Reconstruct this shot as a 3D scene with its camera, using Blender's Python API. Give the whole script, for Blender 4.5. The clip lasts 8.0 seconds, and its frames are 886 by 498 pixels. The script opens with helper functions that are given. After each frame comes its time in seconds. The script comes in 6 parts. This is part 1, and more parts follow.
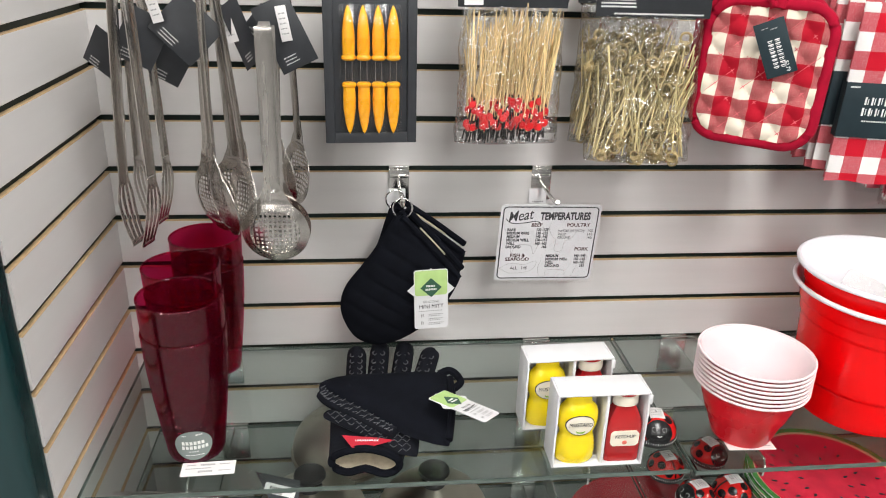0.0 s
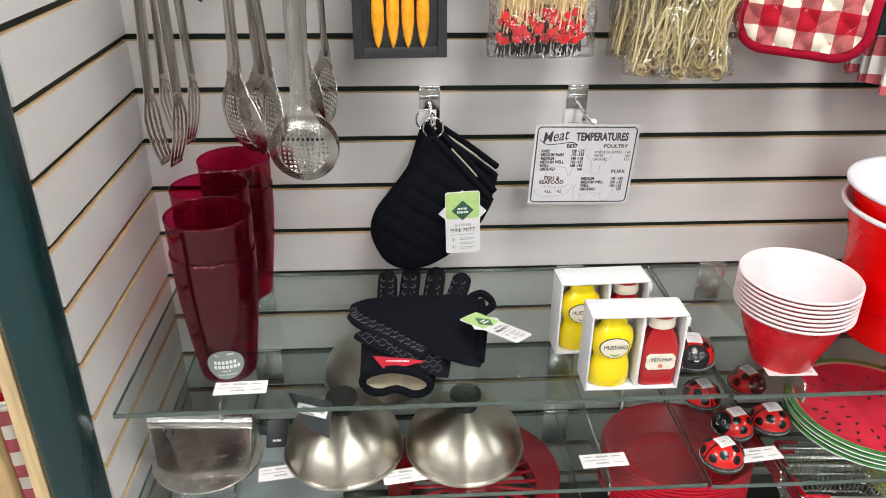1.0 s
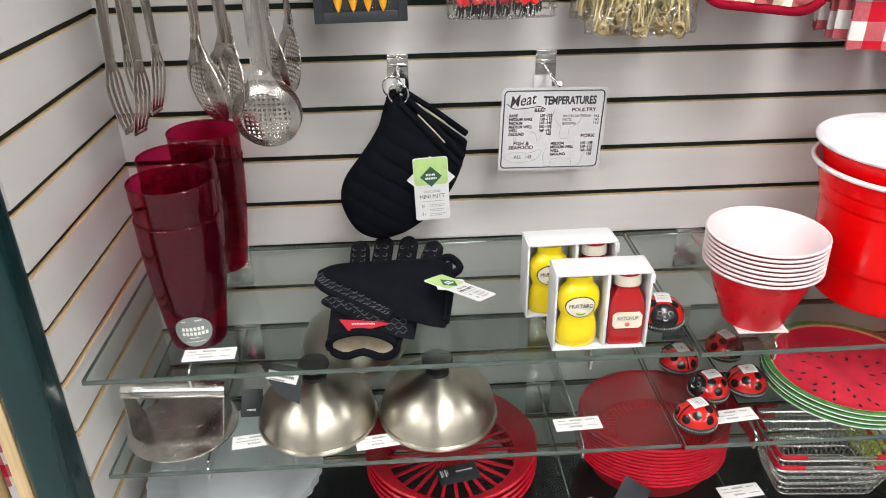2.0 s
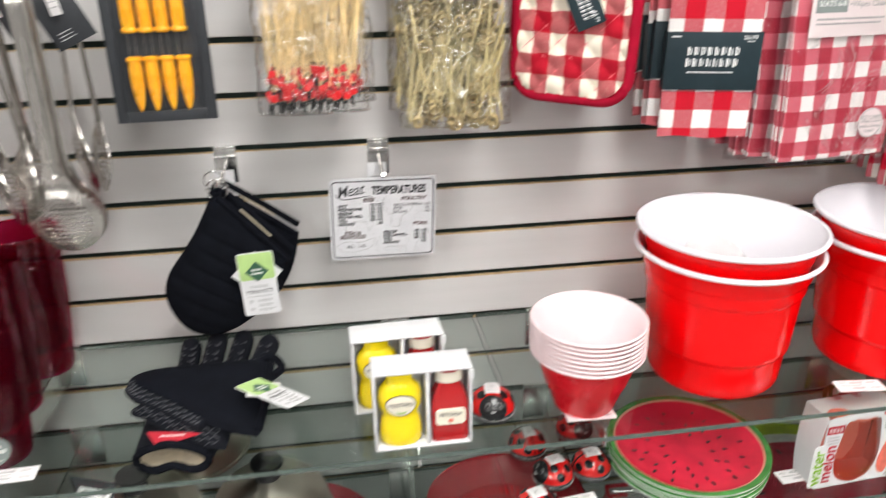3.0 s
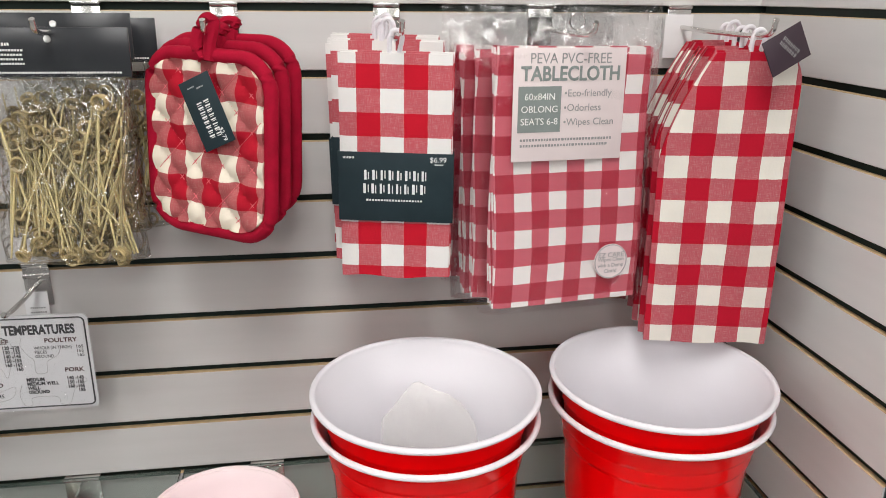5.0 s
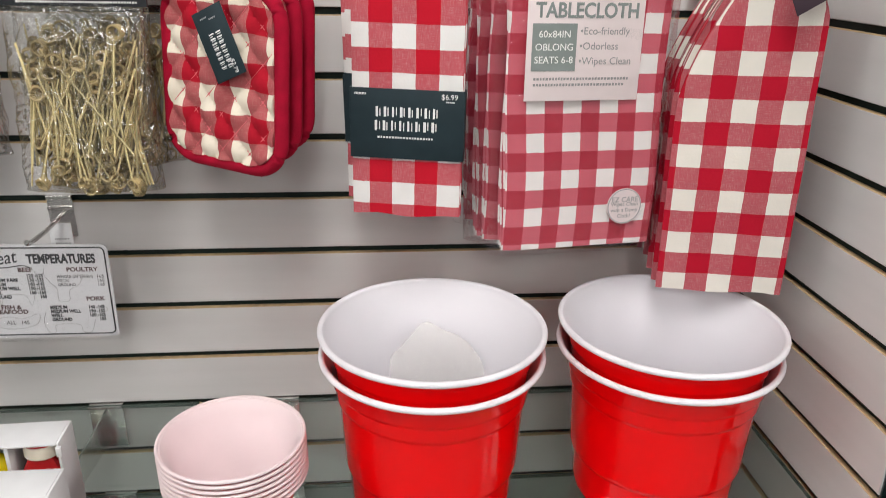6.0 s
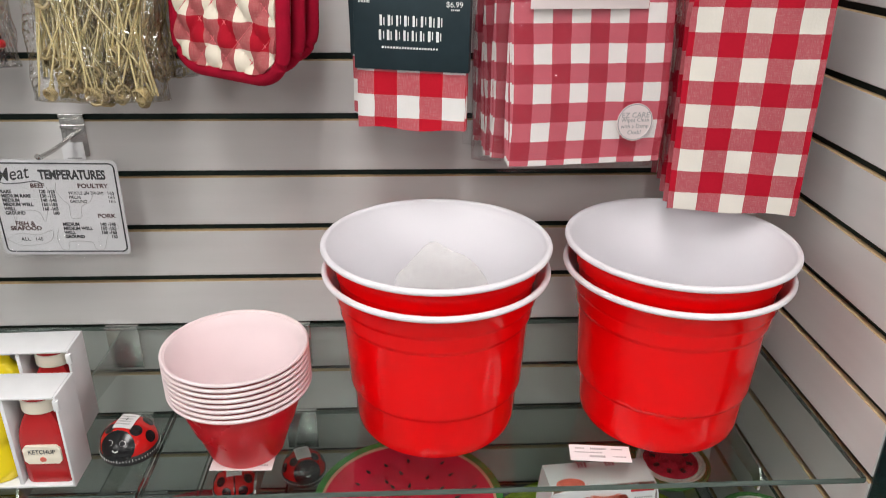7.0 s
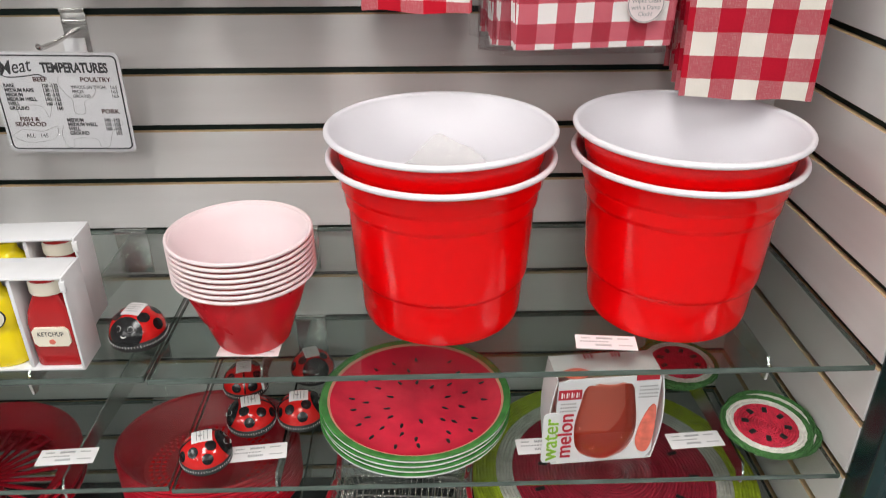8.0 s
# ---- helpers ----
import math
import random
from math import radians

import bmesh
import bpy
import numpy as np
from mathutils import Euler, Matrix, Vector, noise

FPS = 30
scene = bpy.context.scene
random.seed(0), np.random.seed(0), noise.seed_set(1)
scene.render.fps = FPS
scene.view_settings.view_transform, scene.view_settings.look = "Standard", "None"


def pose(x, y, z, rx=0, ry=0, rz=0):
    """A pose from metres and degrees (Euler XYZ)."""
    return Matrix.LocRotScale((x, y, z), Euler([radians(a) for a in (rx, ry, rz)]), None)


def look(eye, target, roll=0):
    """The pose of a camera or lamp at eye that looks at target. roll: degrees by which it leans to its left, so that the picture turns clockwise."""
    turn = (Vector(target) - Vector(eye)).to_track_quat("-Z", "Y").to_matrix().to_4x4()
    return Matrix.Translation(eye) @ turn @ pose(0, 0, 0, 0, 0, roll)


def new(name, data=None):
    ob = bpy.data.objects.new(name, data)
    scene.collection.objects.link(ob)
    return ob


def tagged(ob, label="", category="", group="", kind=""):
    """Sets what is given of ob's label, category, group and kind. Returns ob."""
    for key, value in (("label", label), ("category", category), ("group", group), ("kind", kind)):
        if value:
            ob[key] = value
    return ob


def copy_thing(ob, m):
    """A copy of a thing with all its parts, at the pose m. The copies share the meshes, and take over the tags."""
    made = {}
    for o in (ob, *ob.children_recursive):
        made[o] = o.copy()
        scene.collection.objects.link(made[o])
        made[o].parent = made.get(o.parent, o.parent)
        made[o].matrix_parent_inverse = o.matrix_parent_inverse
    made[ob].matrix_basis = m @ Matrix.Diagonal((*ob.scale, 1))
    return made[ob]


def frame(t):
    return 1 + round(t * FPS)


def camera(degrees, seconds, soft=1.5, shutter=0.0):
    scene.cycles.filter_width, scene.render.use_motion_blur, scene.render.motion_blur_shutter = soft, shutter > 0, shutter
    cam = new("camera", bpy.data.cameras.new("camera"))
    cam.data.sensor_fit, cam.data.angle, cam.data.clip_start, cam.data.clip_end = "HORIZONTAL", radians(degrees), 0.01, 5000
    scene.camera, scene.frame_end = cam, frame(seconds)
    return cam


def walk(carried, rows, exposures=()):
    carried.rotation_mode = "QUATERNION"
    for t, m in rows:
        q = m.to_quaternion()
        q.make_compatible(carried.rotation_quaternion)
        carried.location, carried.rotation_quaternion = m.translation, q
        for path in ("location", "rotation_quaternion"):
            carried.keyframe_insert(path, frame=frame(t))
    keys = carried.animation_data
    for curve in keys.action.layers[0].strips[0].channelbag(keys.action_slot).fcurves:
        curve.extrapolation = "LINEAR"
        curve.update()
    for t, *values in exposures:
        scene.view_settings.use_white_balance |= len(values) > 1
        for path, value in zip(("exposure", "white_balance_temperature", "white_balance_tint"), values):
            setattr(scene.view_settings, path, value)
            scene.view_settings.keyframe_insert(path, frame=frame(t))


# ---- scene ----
cam = camera(60.7, 8.0, soft=0.9, shutter=0.28)
PATH = [
    (0, (-0.113, 0.195, 1.637), (0.101, 2.024, 0.858), 1.8),
    (0.5, (-0.111, 0.207, 1.619), (0.048, 2.012, 0.772), 1.1),
    (1, (-0.108, 0.203, 1.598), (0.014, 1.979, 0.686), 0.6),
    (2.3, (-0.042, 0.156, 1.555), (0.061, 1.93, 0.636), -1.5),
    (2.5, (-0.038, 0.143, 1.581), (0.111, 1.906, 0.649), -1.2),
    (3, (0.101, 0.205, 1.599), (0.368, 2.02, 0.802), -0.8),
    (3.5, (0.279, 0.313, 1.643), (0.634, 2.127, 0.88), -0.2),
    (4, (0.37, 0.365, 1.642), (0.769, 2.204, 0.964), 0.2),
    (4.5, (0.467, 0.37, 1.644), (0.83, 2.226, 0.993), 0.4),
    (4.7, (0.499, 0.367, 1.632), (0.829, 2.237, 1.004), 0.4),
    (5.8, (0.546, 0.36, 1.607), (0.758, 2.217, 0.897), 0.9),
    (6, (0.556, 0.352, 1.597), (0.741, 2.204, 0.864), 1.0),
    (6.5, (0.567, 0.334, 1.571), (0.705, 2.175, 0.801), 0.9),
    (7, (0.586, 0.337, 1.544), (0.684, 2.159, 0.726), 0.6),
    (7.5, (0.592, 0.328, 1.51), (0.657, 2.127, 0.639), 0.2),
    (8, (0.598, 0.315, 1.478), (0.65, 2.083, 0.545), -0.1),
]
walk(cam, [(t, look(eye, target, roll)) for t, eye, target, roll in PATH], exposures=[(0.0, 0.10), (2.5, 0.16), (3.0, 0.20), (3.5, 0.0), (4.5, -0.30), (6.5, -0.37), (8.0, -0.25)])

# ---- light ----
world = bpy.data.worlds.new("world")
scene.world = world
world.use_nodes = True
world.node_tree.nodes["Background"].inputs[0].default_value = (0.9, 0.95, 1.0, 1)
world.node_tree.nodes["Background"].inputs[1].default_value = 0.05
LAMP_POWER = 25.0
CEILING = 3.0


# ---- materials ----
def nodes_of(name):
    mat = bpy.data.materials.new(name)
    mat.use_nodes = True
    return mat, mat.node_tree, mat.node_tree.nodes["Principled BSDF"]


def surface(name, colour, rough=0.5, metal=0.0, vary=0.08, scale=30.0, bump=0.05, bump_scale=200.0, stretch=(1, 1, 1),
            coat=0.0, sheen=0.0, transmission=0.0, ior=1.5, per_object=0.0, dist=0.001, sss=0.0, spec=0.5, spun=0.0, island=0.0):
    """A procedural surface: colour and roughness vary with a coarse noise, relief with a fine one."""
    mat, tree, b = nodes_of(name)
    link, nd = tree.links.new, tree.nodes.new
    co = nd("ShaderNodeTexCoord")
    mp = nd("ShaderNodeMapping")
    mp.inputs["Scale"].default_value = stretch
    link(co.outputs["Object"], mp.inputs[0])
    n1 = nd("ShaderNodeTexNoise")
    n1.inputs["Scale"].default_value, n1.inputs["Detail"].default_value = scale, 5
    link(mp.outputs[0], n1.inputs["Vector"])
    ramp = nd("ShaderNodeMapRange")
    ramp.inputs["From Min"].default_value, ramp.inputs["From Max"].default_value = 0.3, 0.7
    ramp.inputs["To Min"].default_value, ramp.inputs["To Max"].default_value = 1 - vary, 1 + vary
    link(n1.outputs["Fac"], ramp.inputs[0])
    factor = ramp.outputs[0]
    if island:
        geo, r3, m3 = nd("ShaderNodeNewGeometry"), nd("ShaderNodeMapRange"), nd("ShaderNodeMath")
        r3.inputs["To Min"].default_value, r3.inputs["To Max"].default_value = 1 - island, 1 + island
        link(geo.outputs["Random Per Island"], r3.inputs[0])
        m3.operation = "MULTIPLY"
        link(factor, m3.inputs[0]), link(r3.outputs[0], m3.inputs[1])
        factor = m3.outputs[0]
    if per_object:
        info = nd("ShaderNodeObjectInfo")
        r2 = nd("ShaderNodeMapRange")
        r2.inputs["To Min"].default_value, r2.inputs["To Max"].default_value = 1 - per_object, 1 + per_object
        link(info.outputs["Random"], r2.inputs[0])
        mul = nd("ShaderNodeMath")
        mul.operation = "MULTIPLY"
        link(factor, mul.inputs[0]), link(r2.outputs[0], mul.inputs[1])
        factor = mul.outputs[0]
    mix = nd("ShaderNodeVectorMath")
    mix.operation = "SCALE"
    mix.inputs[0].default_value = colour
    link(factor, mix.inputs["Scale"])
    link(mix.outputs[0], b.inputs["Base Color"])
    rr = nd("ShaderNodeMapRange")
    rr.inputs["To Min"].default_value, rr.inputs["To Max"].default_value = rough * 0.85, min(1, rough * 1.15)
    link(n1.outputs["Fac"], rr.inputs[0])
    link(rr.outputs[0], b.inputs["Roughness"])
    b.inputs["Metallic"].default_value = metal
    b.inputs["Specular IOR Level"].default_value = spec
    b.inputs["Coat Weight"].default_value = coat
    b.inputs["Sheen Weight"].default_value = sheen
    b.inputs["Transmission Weight"].default_value = transmission
    b.inputs["IOR"].default_value = ior
    b.inputs["Subsurface Weight"].default_value = sss
    if spun:
        tan = nd("ShaderNodeTangent")
        tan.direction_type, tan.axis = "RADIAL", "Z"
        link(tan.outputs[0], b.inputs["Tangent"])
        b.inputs["Anisotropic"].default_value = spun
        b.inputs["Anisotropic Rotation"].default_value = 0.25
    b.inputs["Subsurface Scale"].default_value = 0.004
    if bump:
        n2 = nd("ShaderNodeTexNoise")
        n2.inputs["Scale"].default_value, n2.inputs["Detail"].default_value = bump_scale, 4
        link(mp.outputs[0], n2.inputs["Vector"])
        bp = nd("ShaderNodeBump")
        bp.inputs["Strength"].default_value, bp.inputs["Distance"].default_value = bump, dist
        link(n2.outputs["Fac"], bp.inputs["Height"])
        link(bp.outputs[0], b.inputs["Normal"])
    return mat


def gingham(name, pitch, red, pink, white, rough=0.85, weave=1.0, gloss=0.0, wobble=0.0016, phase=(0.0, 0.0)):
    """Woven checks from the metres of the cloth's own UV map; half-tone squares carry fine threads."""
    mat, tree, b = nodes_of(name)
    link, nd = tree.links.new, tree.nodes.new
    uv = nd("ShaderNodeUVMap")
    wob = nd("ShaderNodeTexNoise")
    wob.inputs["Scale"].default_value = 60 if wobble < 0.003 else 32
    link(uv.outputs[0], wob.inputs["Vector"])
    woff = nd("ShaderNodeVectorMath")
    woff.operation = "MULTIPLY_ADD"
    woff.inputs[1].default_value, woff.inputs[2].default_value = (wobble, wobble, 0), (phase[0] * pitch - wobble / 2, phase[1] * pitch - wobble / 2, 0)
    link(wob.outputs["Color"], woff.inputs[0])
    add = nd("ShaderNodeVectorMath")
    link(uv.outputs[0], add.inputs[0]), link(woff.outputs[0], add.inputs[1])
    sep = nd("ShaderNodeSeparateXYZ")
    link(add.outputs[0], sep.inputs[0])

    def math_node(op, a, c=None):
        m = nd("ShaderNodeMath")
        m.operation = op
        for i, v in enumerate((a, c)):
            if v is None:
                continue
            if isinstance(v, (int, float)):
                m.inputs[i].default_value = v
            else:
                link(v, m.inputs[i])
        return m.outputs[0]

    def band(axis):
        return math_node("GREATER_THAN", math_node("FRACT", math_node("DIVIDE", sep.outputs[axis], pitch * 2)), 0.5)

    bu, bv = band(0), band(1)
    total = math_node("ADD", bu, bv)
    # fine threads in the half-tone squares
    def slub(stretch):
        mul, n = nd("ShaderNodeVectorMath"), nd("ShaderNodeTexNoise")
        mul.operation = "MULTIPLY"
        mul.inputs[1].default_value = stretch
        n.inputs["Scale"].default_value, n.inputs["Detail"].default_value = 1900, 1
        link(uv.outputs[0], mul.inputs[0]), link(mul.outputs[0], n.inputs["Vector"])
        return math_node("SUBTRACT", n.outputs["Fac"], 0.5)
    thread = math_node("MULTIPLY", math_node("ADD", slub((1.0, 0.06, 1.0)), slub((0.06, 1.0, 1.0))), 0.22 * weave)
    level = math_node("ADD", math_node("MULTIPLY", total, 0.5), math_node("MULTIPLY", thread, math_node("COMPARE", total, 1.0)))
    ramp = nd("ShaderNodeValToRGB")
    e = ramp.color_ramp.elements
    e[0].position, e[0].color = 0.0, (*white, 1)
    e[1].position, e[1].color = 1.0, (*red, 1)
    m = ramp.color_ramp.elements.new(0.5)
    m.color = (*pink, 1)
    link(level, ramp.inputs[0])
    blot = nd("ShaderNodeTexNoise")
    blot.inputs["Scale"].default_value, blot.inputs["Detail"].default_value = 25, 6
    link(uv.outputs[0], blot.inputs["Vector"])
    br = nd("ShaderNodeMapRange")
    br.inputs["To Min"].default_value, br.inputs["To Max"].default_value = 0.88, 1.08
    link(blot.outputs["Fac"], br.inputs[0])
    sc = nd("ShaderNodeVectorMath")
    sc.operation = "SCALE"
    link(ramp.outputs[0], sc.inputs[0]), link(br.outputs[0], sc.inputs["Scale"])
    link(sc.outputs[0], b.inputs["Base Color"])
    b.inputs["Roughness"].default_value = rough
    b.inputs["Specular IOR Level"].default_value = 0.2
    b.inputs["Coat Weight"].default_value = gloss
    b.inputs["Coat Roughness"].default_value = 0.12
    bp = nd("ShaderNodeBump")
    bp.inputs["Strength"].default_value, bp.inputs["Distance"].default_value = 0.5, 0.0006
    fine = nd("ShaderNodeTexNoise")
    fine.inputs["Scale"].default_value, fine.inputs["Detail"].default_value = 350, 3
    link(uv.outputs[0], fine.inputs["Vector"])
    link(fine.outputs["Fac"], bp.inputs["Height"])
    link(bp.outputs[0], b.inputs["Normal"])
    return mat


def film_plastic(name, gloss=0.10, tint=(1, 1, 1), bump=1.0, scale=35, most=0.38, rough=0.13):
    """Clear packing film: mostly see-through, with crumpled gloss."""
    mat, tree, b = nodes_of(name)
    tree.nodes.remove(b)
    link, nd = tree.links.new, tree.nodes.new
    out = tree.nodes["Material Output"]
    co = nd("ShaderNodeTexCoord")
    n = nd("ShaderNodeTexNoise")
    n.inputs["Scale"].default_value, n.inputs["Detail"].default_value, n.inputs["Roughness"].default_value = scale, 3, 0.6
    n.inputs["Distortion"].default_value = 1.2
    link(co.outputs["Object"], n.inputs["Vector"])
    bp = nd("ShaderNodeBump")
    bp.inputs["Strength"].default_value, bp.inputs["Distance"].default_value = bump, 0.02
    link(n.outputs["Fac"], bp.inputs["Height"])
    gl, tr, mx = nd("ShaderNodeBsdfGlossy"), nd("ShaderNodeBsdfTransparent"), nd("ShaderNodeMixShader")
    gl.inputs["Roughness"].default_value = rough
    tr.inputs[0].default_value = (*tint, 1)
    link(bp.outputs[0], gl.inputs["Normal"])
    lw = nd("ShaderNodeLayerWeight")
    lw.inputs[0].default_value = 0.25
    link(bp.outputs[0], lw.inputs["Normal"])
    f = nd("ShaderNodeMapRange")
    f.inputs["To Min"].default_value, f.inputs["To Max"].default_value = gloss, most
    link(lw.outputs["Fresnel"], f.inputs[0])
    link(f.outputs[0], mx.inputs[0]), link(tr.outputs[0], mx.inputs[1]), link(gl.outputs[0], mx.inputs[2])
    link(mx.outputs[0], out.inputs[0])
    return mat


def thin_glass(name, tint):
    """Clear sheet glass: tinted see-through, with a mirror gloss that grows at grazing angles and a little dust."""
    mat, tree, b = nodes_of(name)
    tree.nodes.remove(b)
    link, nd = tree.links.new, tree.nodes.new
    gl, tr, mx, lw = nd("ShaderNodeBsdfGlossy"), nd("ShaderNodeBsdfTransparent"), nd("ShaderNodeMixShader"), nd("ShaderNodeLayerWeight")
    co, n = nd("ShaderNodeTexCoord"), nd("ShaderNodeTexNoise")
    n.inputs["Scale"].default_value, n.inputs["Detail"].default_value = 6, 6
    link(co.outputs["Object"], n.inputs["Vector"])
    rr = nd("ShaderNodeMapRange")
    rr.inputs["To Min"].default_value, rr.inputs["To Max"].default_value = 0.0, 0.07
    link(n.outputs["Fac"], rr.inputs[0])
    link(rr.outputs[0], gl.inputs["Roughness"])
    tr.inputs[0].default_value = (*tint, 1)
    lw.inputs[0].default_value = 0.5
    power, scale = nd("ShaderNodeMath"), nd("ShaderNodeMapRange")
    power.operation = "POWER"
    power.inputs[1].default_value = 5.0
    link(lw.outputs["Facing"], power.inputs[0])
    scale.inputs["To Min"].default_value, scale.inputs["To Max"].default_value = 0.042, 0.96
    link(power.outputs[0], scale.inputs[0])
    link(scale.outputs[0], mx.inputs[0]), link(tr.outputs[0], mx.inputs[1]), link(gl.outputs[0], mx.inputs[2])
    link(mx.outputs[0], tree.nodes["Material Output"].inputs[0])
    return mat


def tinted_clear(name, tint, body, body_share, gloss=0.05, rough=0.05, most=0.5):
    """Clear coloured plastic or glass: tinted see-through, a little milky body colour, and a gloss that grows at grazing angles."""
    mat, tree, b = nodes_of(name)
    link, nd = tree.links.new, tree.nodes.new
    tr, m1, m2, gl, lw = nd("ShaderNodeBsdfTransparent"), nd("ShaderNodeMixShader"), nd("ShaderNodeMixShader"), nd("ShaderNodeBsdfGlossy"), nd("ShaderNodeLayerWeight")
    co, n, rr = nd("ShaderNodeTexCoord"), nd("ShaderNodeTexNoise"), nd("ShaderNodeMapRange")
    n.inputs["Scale"].default_value, n.inputs["Detail"].default_value = 18, 4
    link(co.outputs["Object"], n.inputs["Vector"])
    rr.inputs["To Min"].default_value, rr.inputs["To Max"].default_value = body_share * 0.7, body_share * 1.3
    link(n.outputs["Fac"], rr.inputs[0])
    tr.inputs[0].default_value = (*tint, 1)
    b.inputs["Base Color"].default_value = (*body, 1)
    b.inputs["Roughness"].default_value = 0.5
    gl.inputs["Roughness"].default_value = rough
    lw.inputs[0].default_value = 0.5
    power, scale = nd("ShaderNodeMath"), nd("ShaderNodeMapRange")
    power.operation = "POWER"
    power.inputs[1].default_value = 4.0
    link(lw.outputs["Facing"], power.inputs[0])
    scale.inputs["To Min"].default_value, scale.inputs["To Max"].default_value = gloss, most
    link(power.outputs[0], scale.inputs[0])
    link(rr.outputs[0], m1.inputs[0]), link(tr.outputs[0], m1.inputs[1]), link(b.outputs[0], m1.inputs[2])
    link(scale.outputs[0], m2.inputs[0]), link(m1.outputs[0], m2.inputs[1]), link(gl.outputs[0], m2.inputs[2])
    link(m2.outputs[0], tree.nodes["Material Output"].inputs[0])
    return mat


def glowing(name, colour, strength):
    mat, tree, b = nodes_of(name)
    b.inputs["Emission Color"].default_value = (*colour, 1)
    b.inputs["Emission Strength"].default_value = strength
    return mat


SLAT = surface("slat_melamine", (0.63, 0.615, 0.605), 0.5, vary=0.035, scale=14, bump=0.10, bump_scale=130, stretch=(0.25, 0.25, 2.5), per_object=0.02, dist=0.0006)
MDF = surface("bare_fibreboard_edge", (0.50, 0.36, 0.20), 0.8, vary=0.15, scale=90)
GROOVE = surface("dark_green_groove_insert", (0.008, 0.018, 0.015), 0.5, vary=0.2, spec=0.25)
GLASS = thin_glass("shelf_glass", (0.87, 0.905, 0.89))
GLASS_EDGE = surface("polished_glass_edge", (0.070, 0.098, 0.084), 0.07, coat=1.0, vary=0.35, scale=25, stretch=(1, 8, 8), bump=0)
CHROME = surface("bright_zinc_steel", (0.74, 0.73, 0.71), 0.22, 1.0, vary=0.06, bump=0.03, bump_scale=300)
STEEL = surface("brushed_stainless_steel", (0.60, 0.575, 0.54), 0.26, 1.0, vary=0.16, scale=60, stretch=(1, 1, 0.15), bump=0.12, bump_scale=400, dist=0.0003)
DOME_STEEL = surface("spun_stainless_steel", (0.54, 0.505, 0.43), 0.36, 1.0, vary=0.05, scale=20, stretch=(1, 1, 6), bump=0.0, bump_scale=260, dist=0.0003, spun=0.85)
RED_CUP = surface("glossy_red_plastic", (0.90, 0.0010, 0.0025), 0.11, vary=0.03, scale=12, bump=0.015, bump_scale=30, spec=0.26)
RED_BOWL = surface("satin_red_plastic", (0.66, 0.010, 0.020), 0.28, vary=0.04, scale=15, bump=0.03, bump_scale=60, spec=0.35)
WHITE_CUP = surface("white_plastic_lining", (0.75, 0.725, 0.76), 0.38, vary=0.015, scale=2.5, bump=0.02, bump_scale=60, spec=0.3)
PINK_WHITE = surface("pinkish_white_plastic_lining", (0.77, 0.63, 0.645), 0.35, vary=0.02, scale=20, bump=0.02)
TUMBLER = tinted_clear("translucent_ruby_plastic", (0.82, 0.17, 0.37), (0.26, 0.001, 0.040), 0.05, 0.048, 0.07, 0.25)
WHITE_CARD = surface("white_coated_card", (0.68, 0.68, 0.69), 0.45, vary=0.03, scale=40, bump=0.06, bump_scale=120)
PAPER = surface("white_price_paper", (0.78, 0.76, 0.76), 0.7, vary=0.03, scale=40, bump=0.03)
INK = surface("dark_print", (0.03, 0.03, 0.035), 0.6, vary=0.1)
GREY_INK = surface("grey_print", (0.30, 0.30, 0.30), 0.6, vary=0.1)
WHITE_INK = surface("white_print", (0.80, 0.80, 0.78), 0.6, vary=0.02)
BROWN_INK = surface("brown_print", (0.07, 0.028, 0.028), 0.6, vary=0.1)
CHARCOAL = surface("charcoal_card", (0.028, 0.031, 0.036), 0.4, vary=0.12, scale=60, bump=0.05, spec=0.45)
HEADER = surface("glossy_charcoal_header_card", (0.028, 0.030, 0.034), 0.24, vary=0.10, scale=30, bump=0.04, bump_scale=25, spec=0.5)
NAVY = surface("dark_slate_band_card", (0.016, 0.030, 0.037), 0.5, vary=0.1, scale=50, bump=0.04, spec=0.25)
PLUM = surface("dark_plum_card", (0.040, 0.022, 0.034), 0.4, vary=0.1)
BLACK_CLOTH = surface("black_quilted_cotton", (0.0045, 0.0052, 0.0080), 0.95, vary=0.25, scale=60, bump=0.5, bump_scale=700, spec=0.08)
BLACK_KNIT = surface("black_knit_with_rubber", (0.0065, 0.0072, 0.0105), 0.85, vary=0.3, scale=120, bump=0.8, bump_scale=500, spec=0.12)
RUBBER_GREY = surface("grey_rubber_print", (0.050, 0.051, 0.058), 0.6, vary=0.2)
CREAM_CLOTH = surface("cream_quilted_lining", (0.55, 0.48, 0.36), 0.95, vary=0.12, scale=120, bump=0.8, bump_scale=350)
RED_CLOTH = surface("red_cotton_binding", (0.34, 0.004, 0.024), 0.9, vary=0.12, scale=60, bump=0.5, bump_scale=500, spec=0.15)
TAG_GREEN = surface("pale_green_tag", (0.42, 0.60, 0.22), 0.6, vary=0.10, scale=50)
DARK_GREEN = surface("dark_green_print", (0.030, 0.10, 0.055), 0.5, vary=0.1)
YELLOW = surface("glossy_yellow_ceramic", (0.86, 0.66, 0.004), 0.22, vary=0.04, scale=20, bump=0.02, coat=0.3)
KETCHUP = surface("glossy_ketchup_red", (0.40, 0.013, 0.015), 0.20, vary=0.05, scale=30, bump=0.02, coat=0.3)
CREAM = surface("cream_glaze", (0.76, 0.70, 0.58), 0.35, vary=0.05, scale=60)
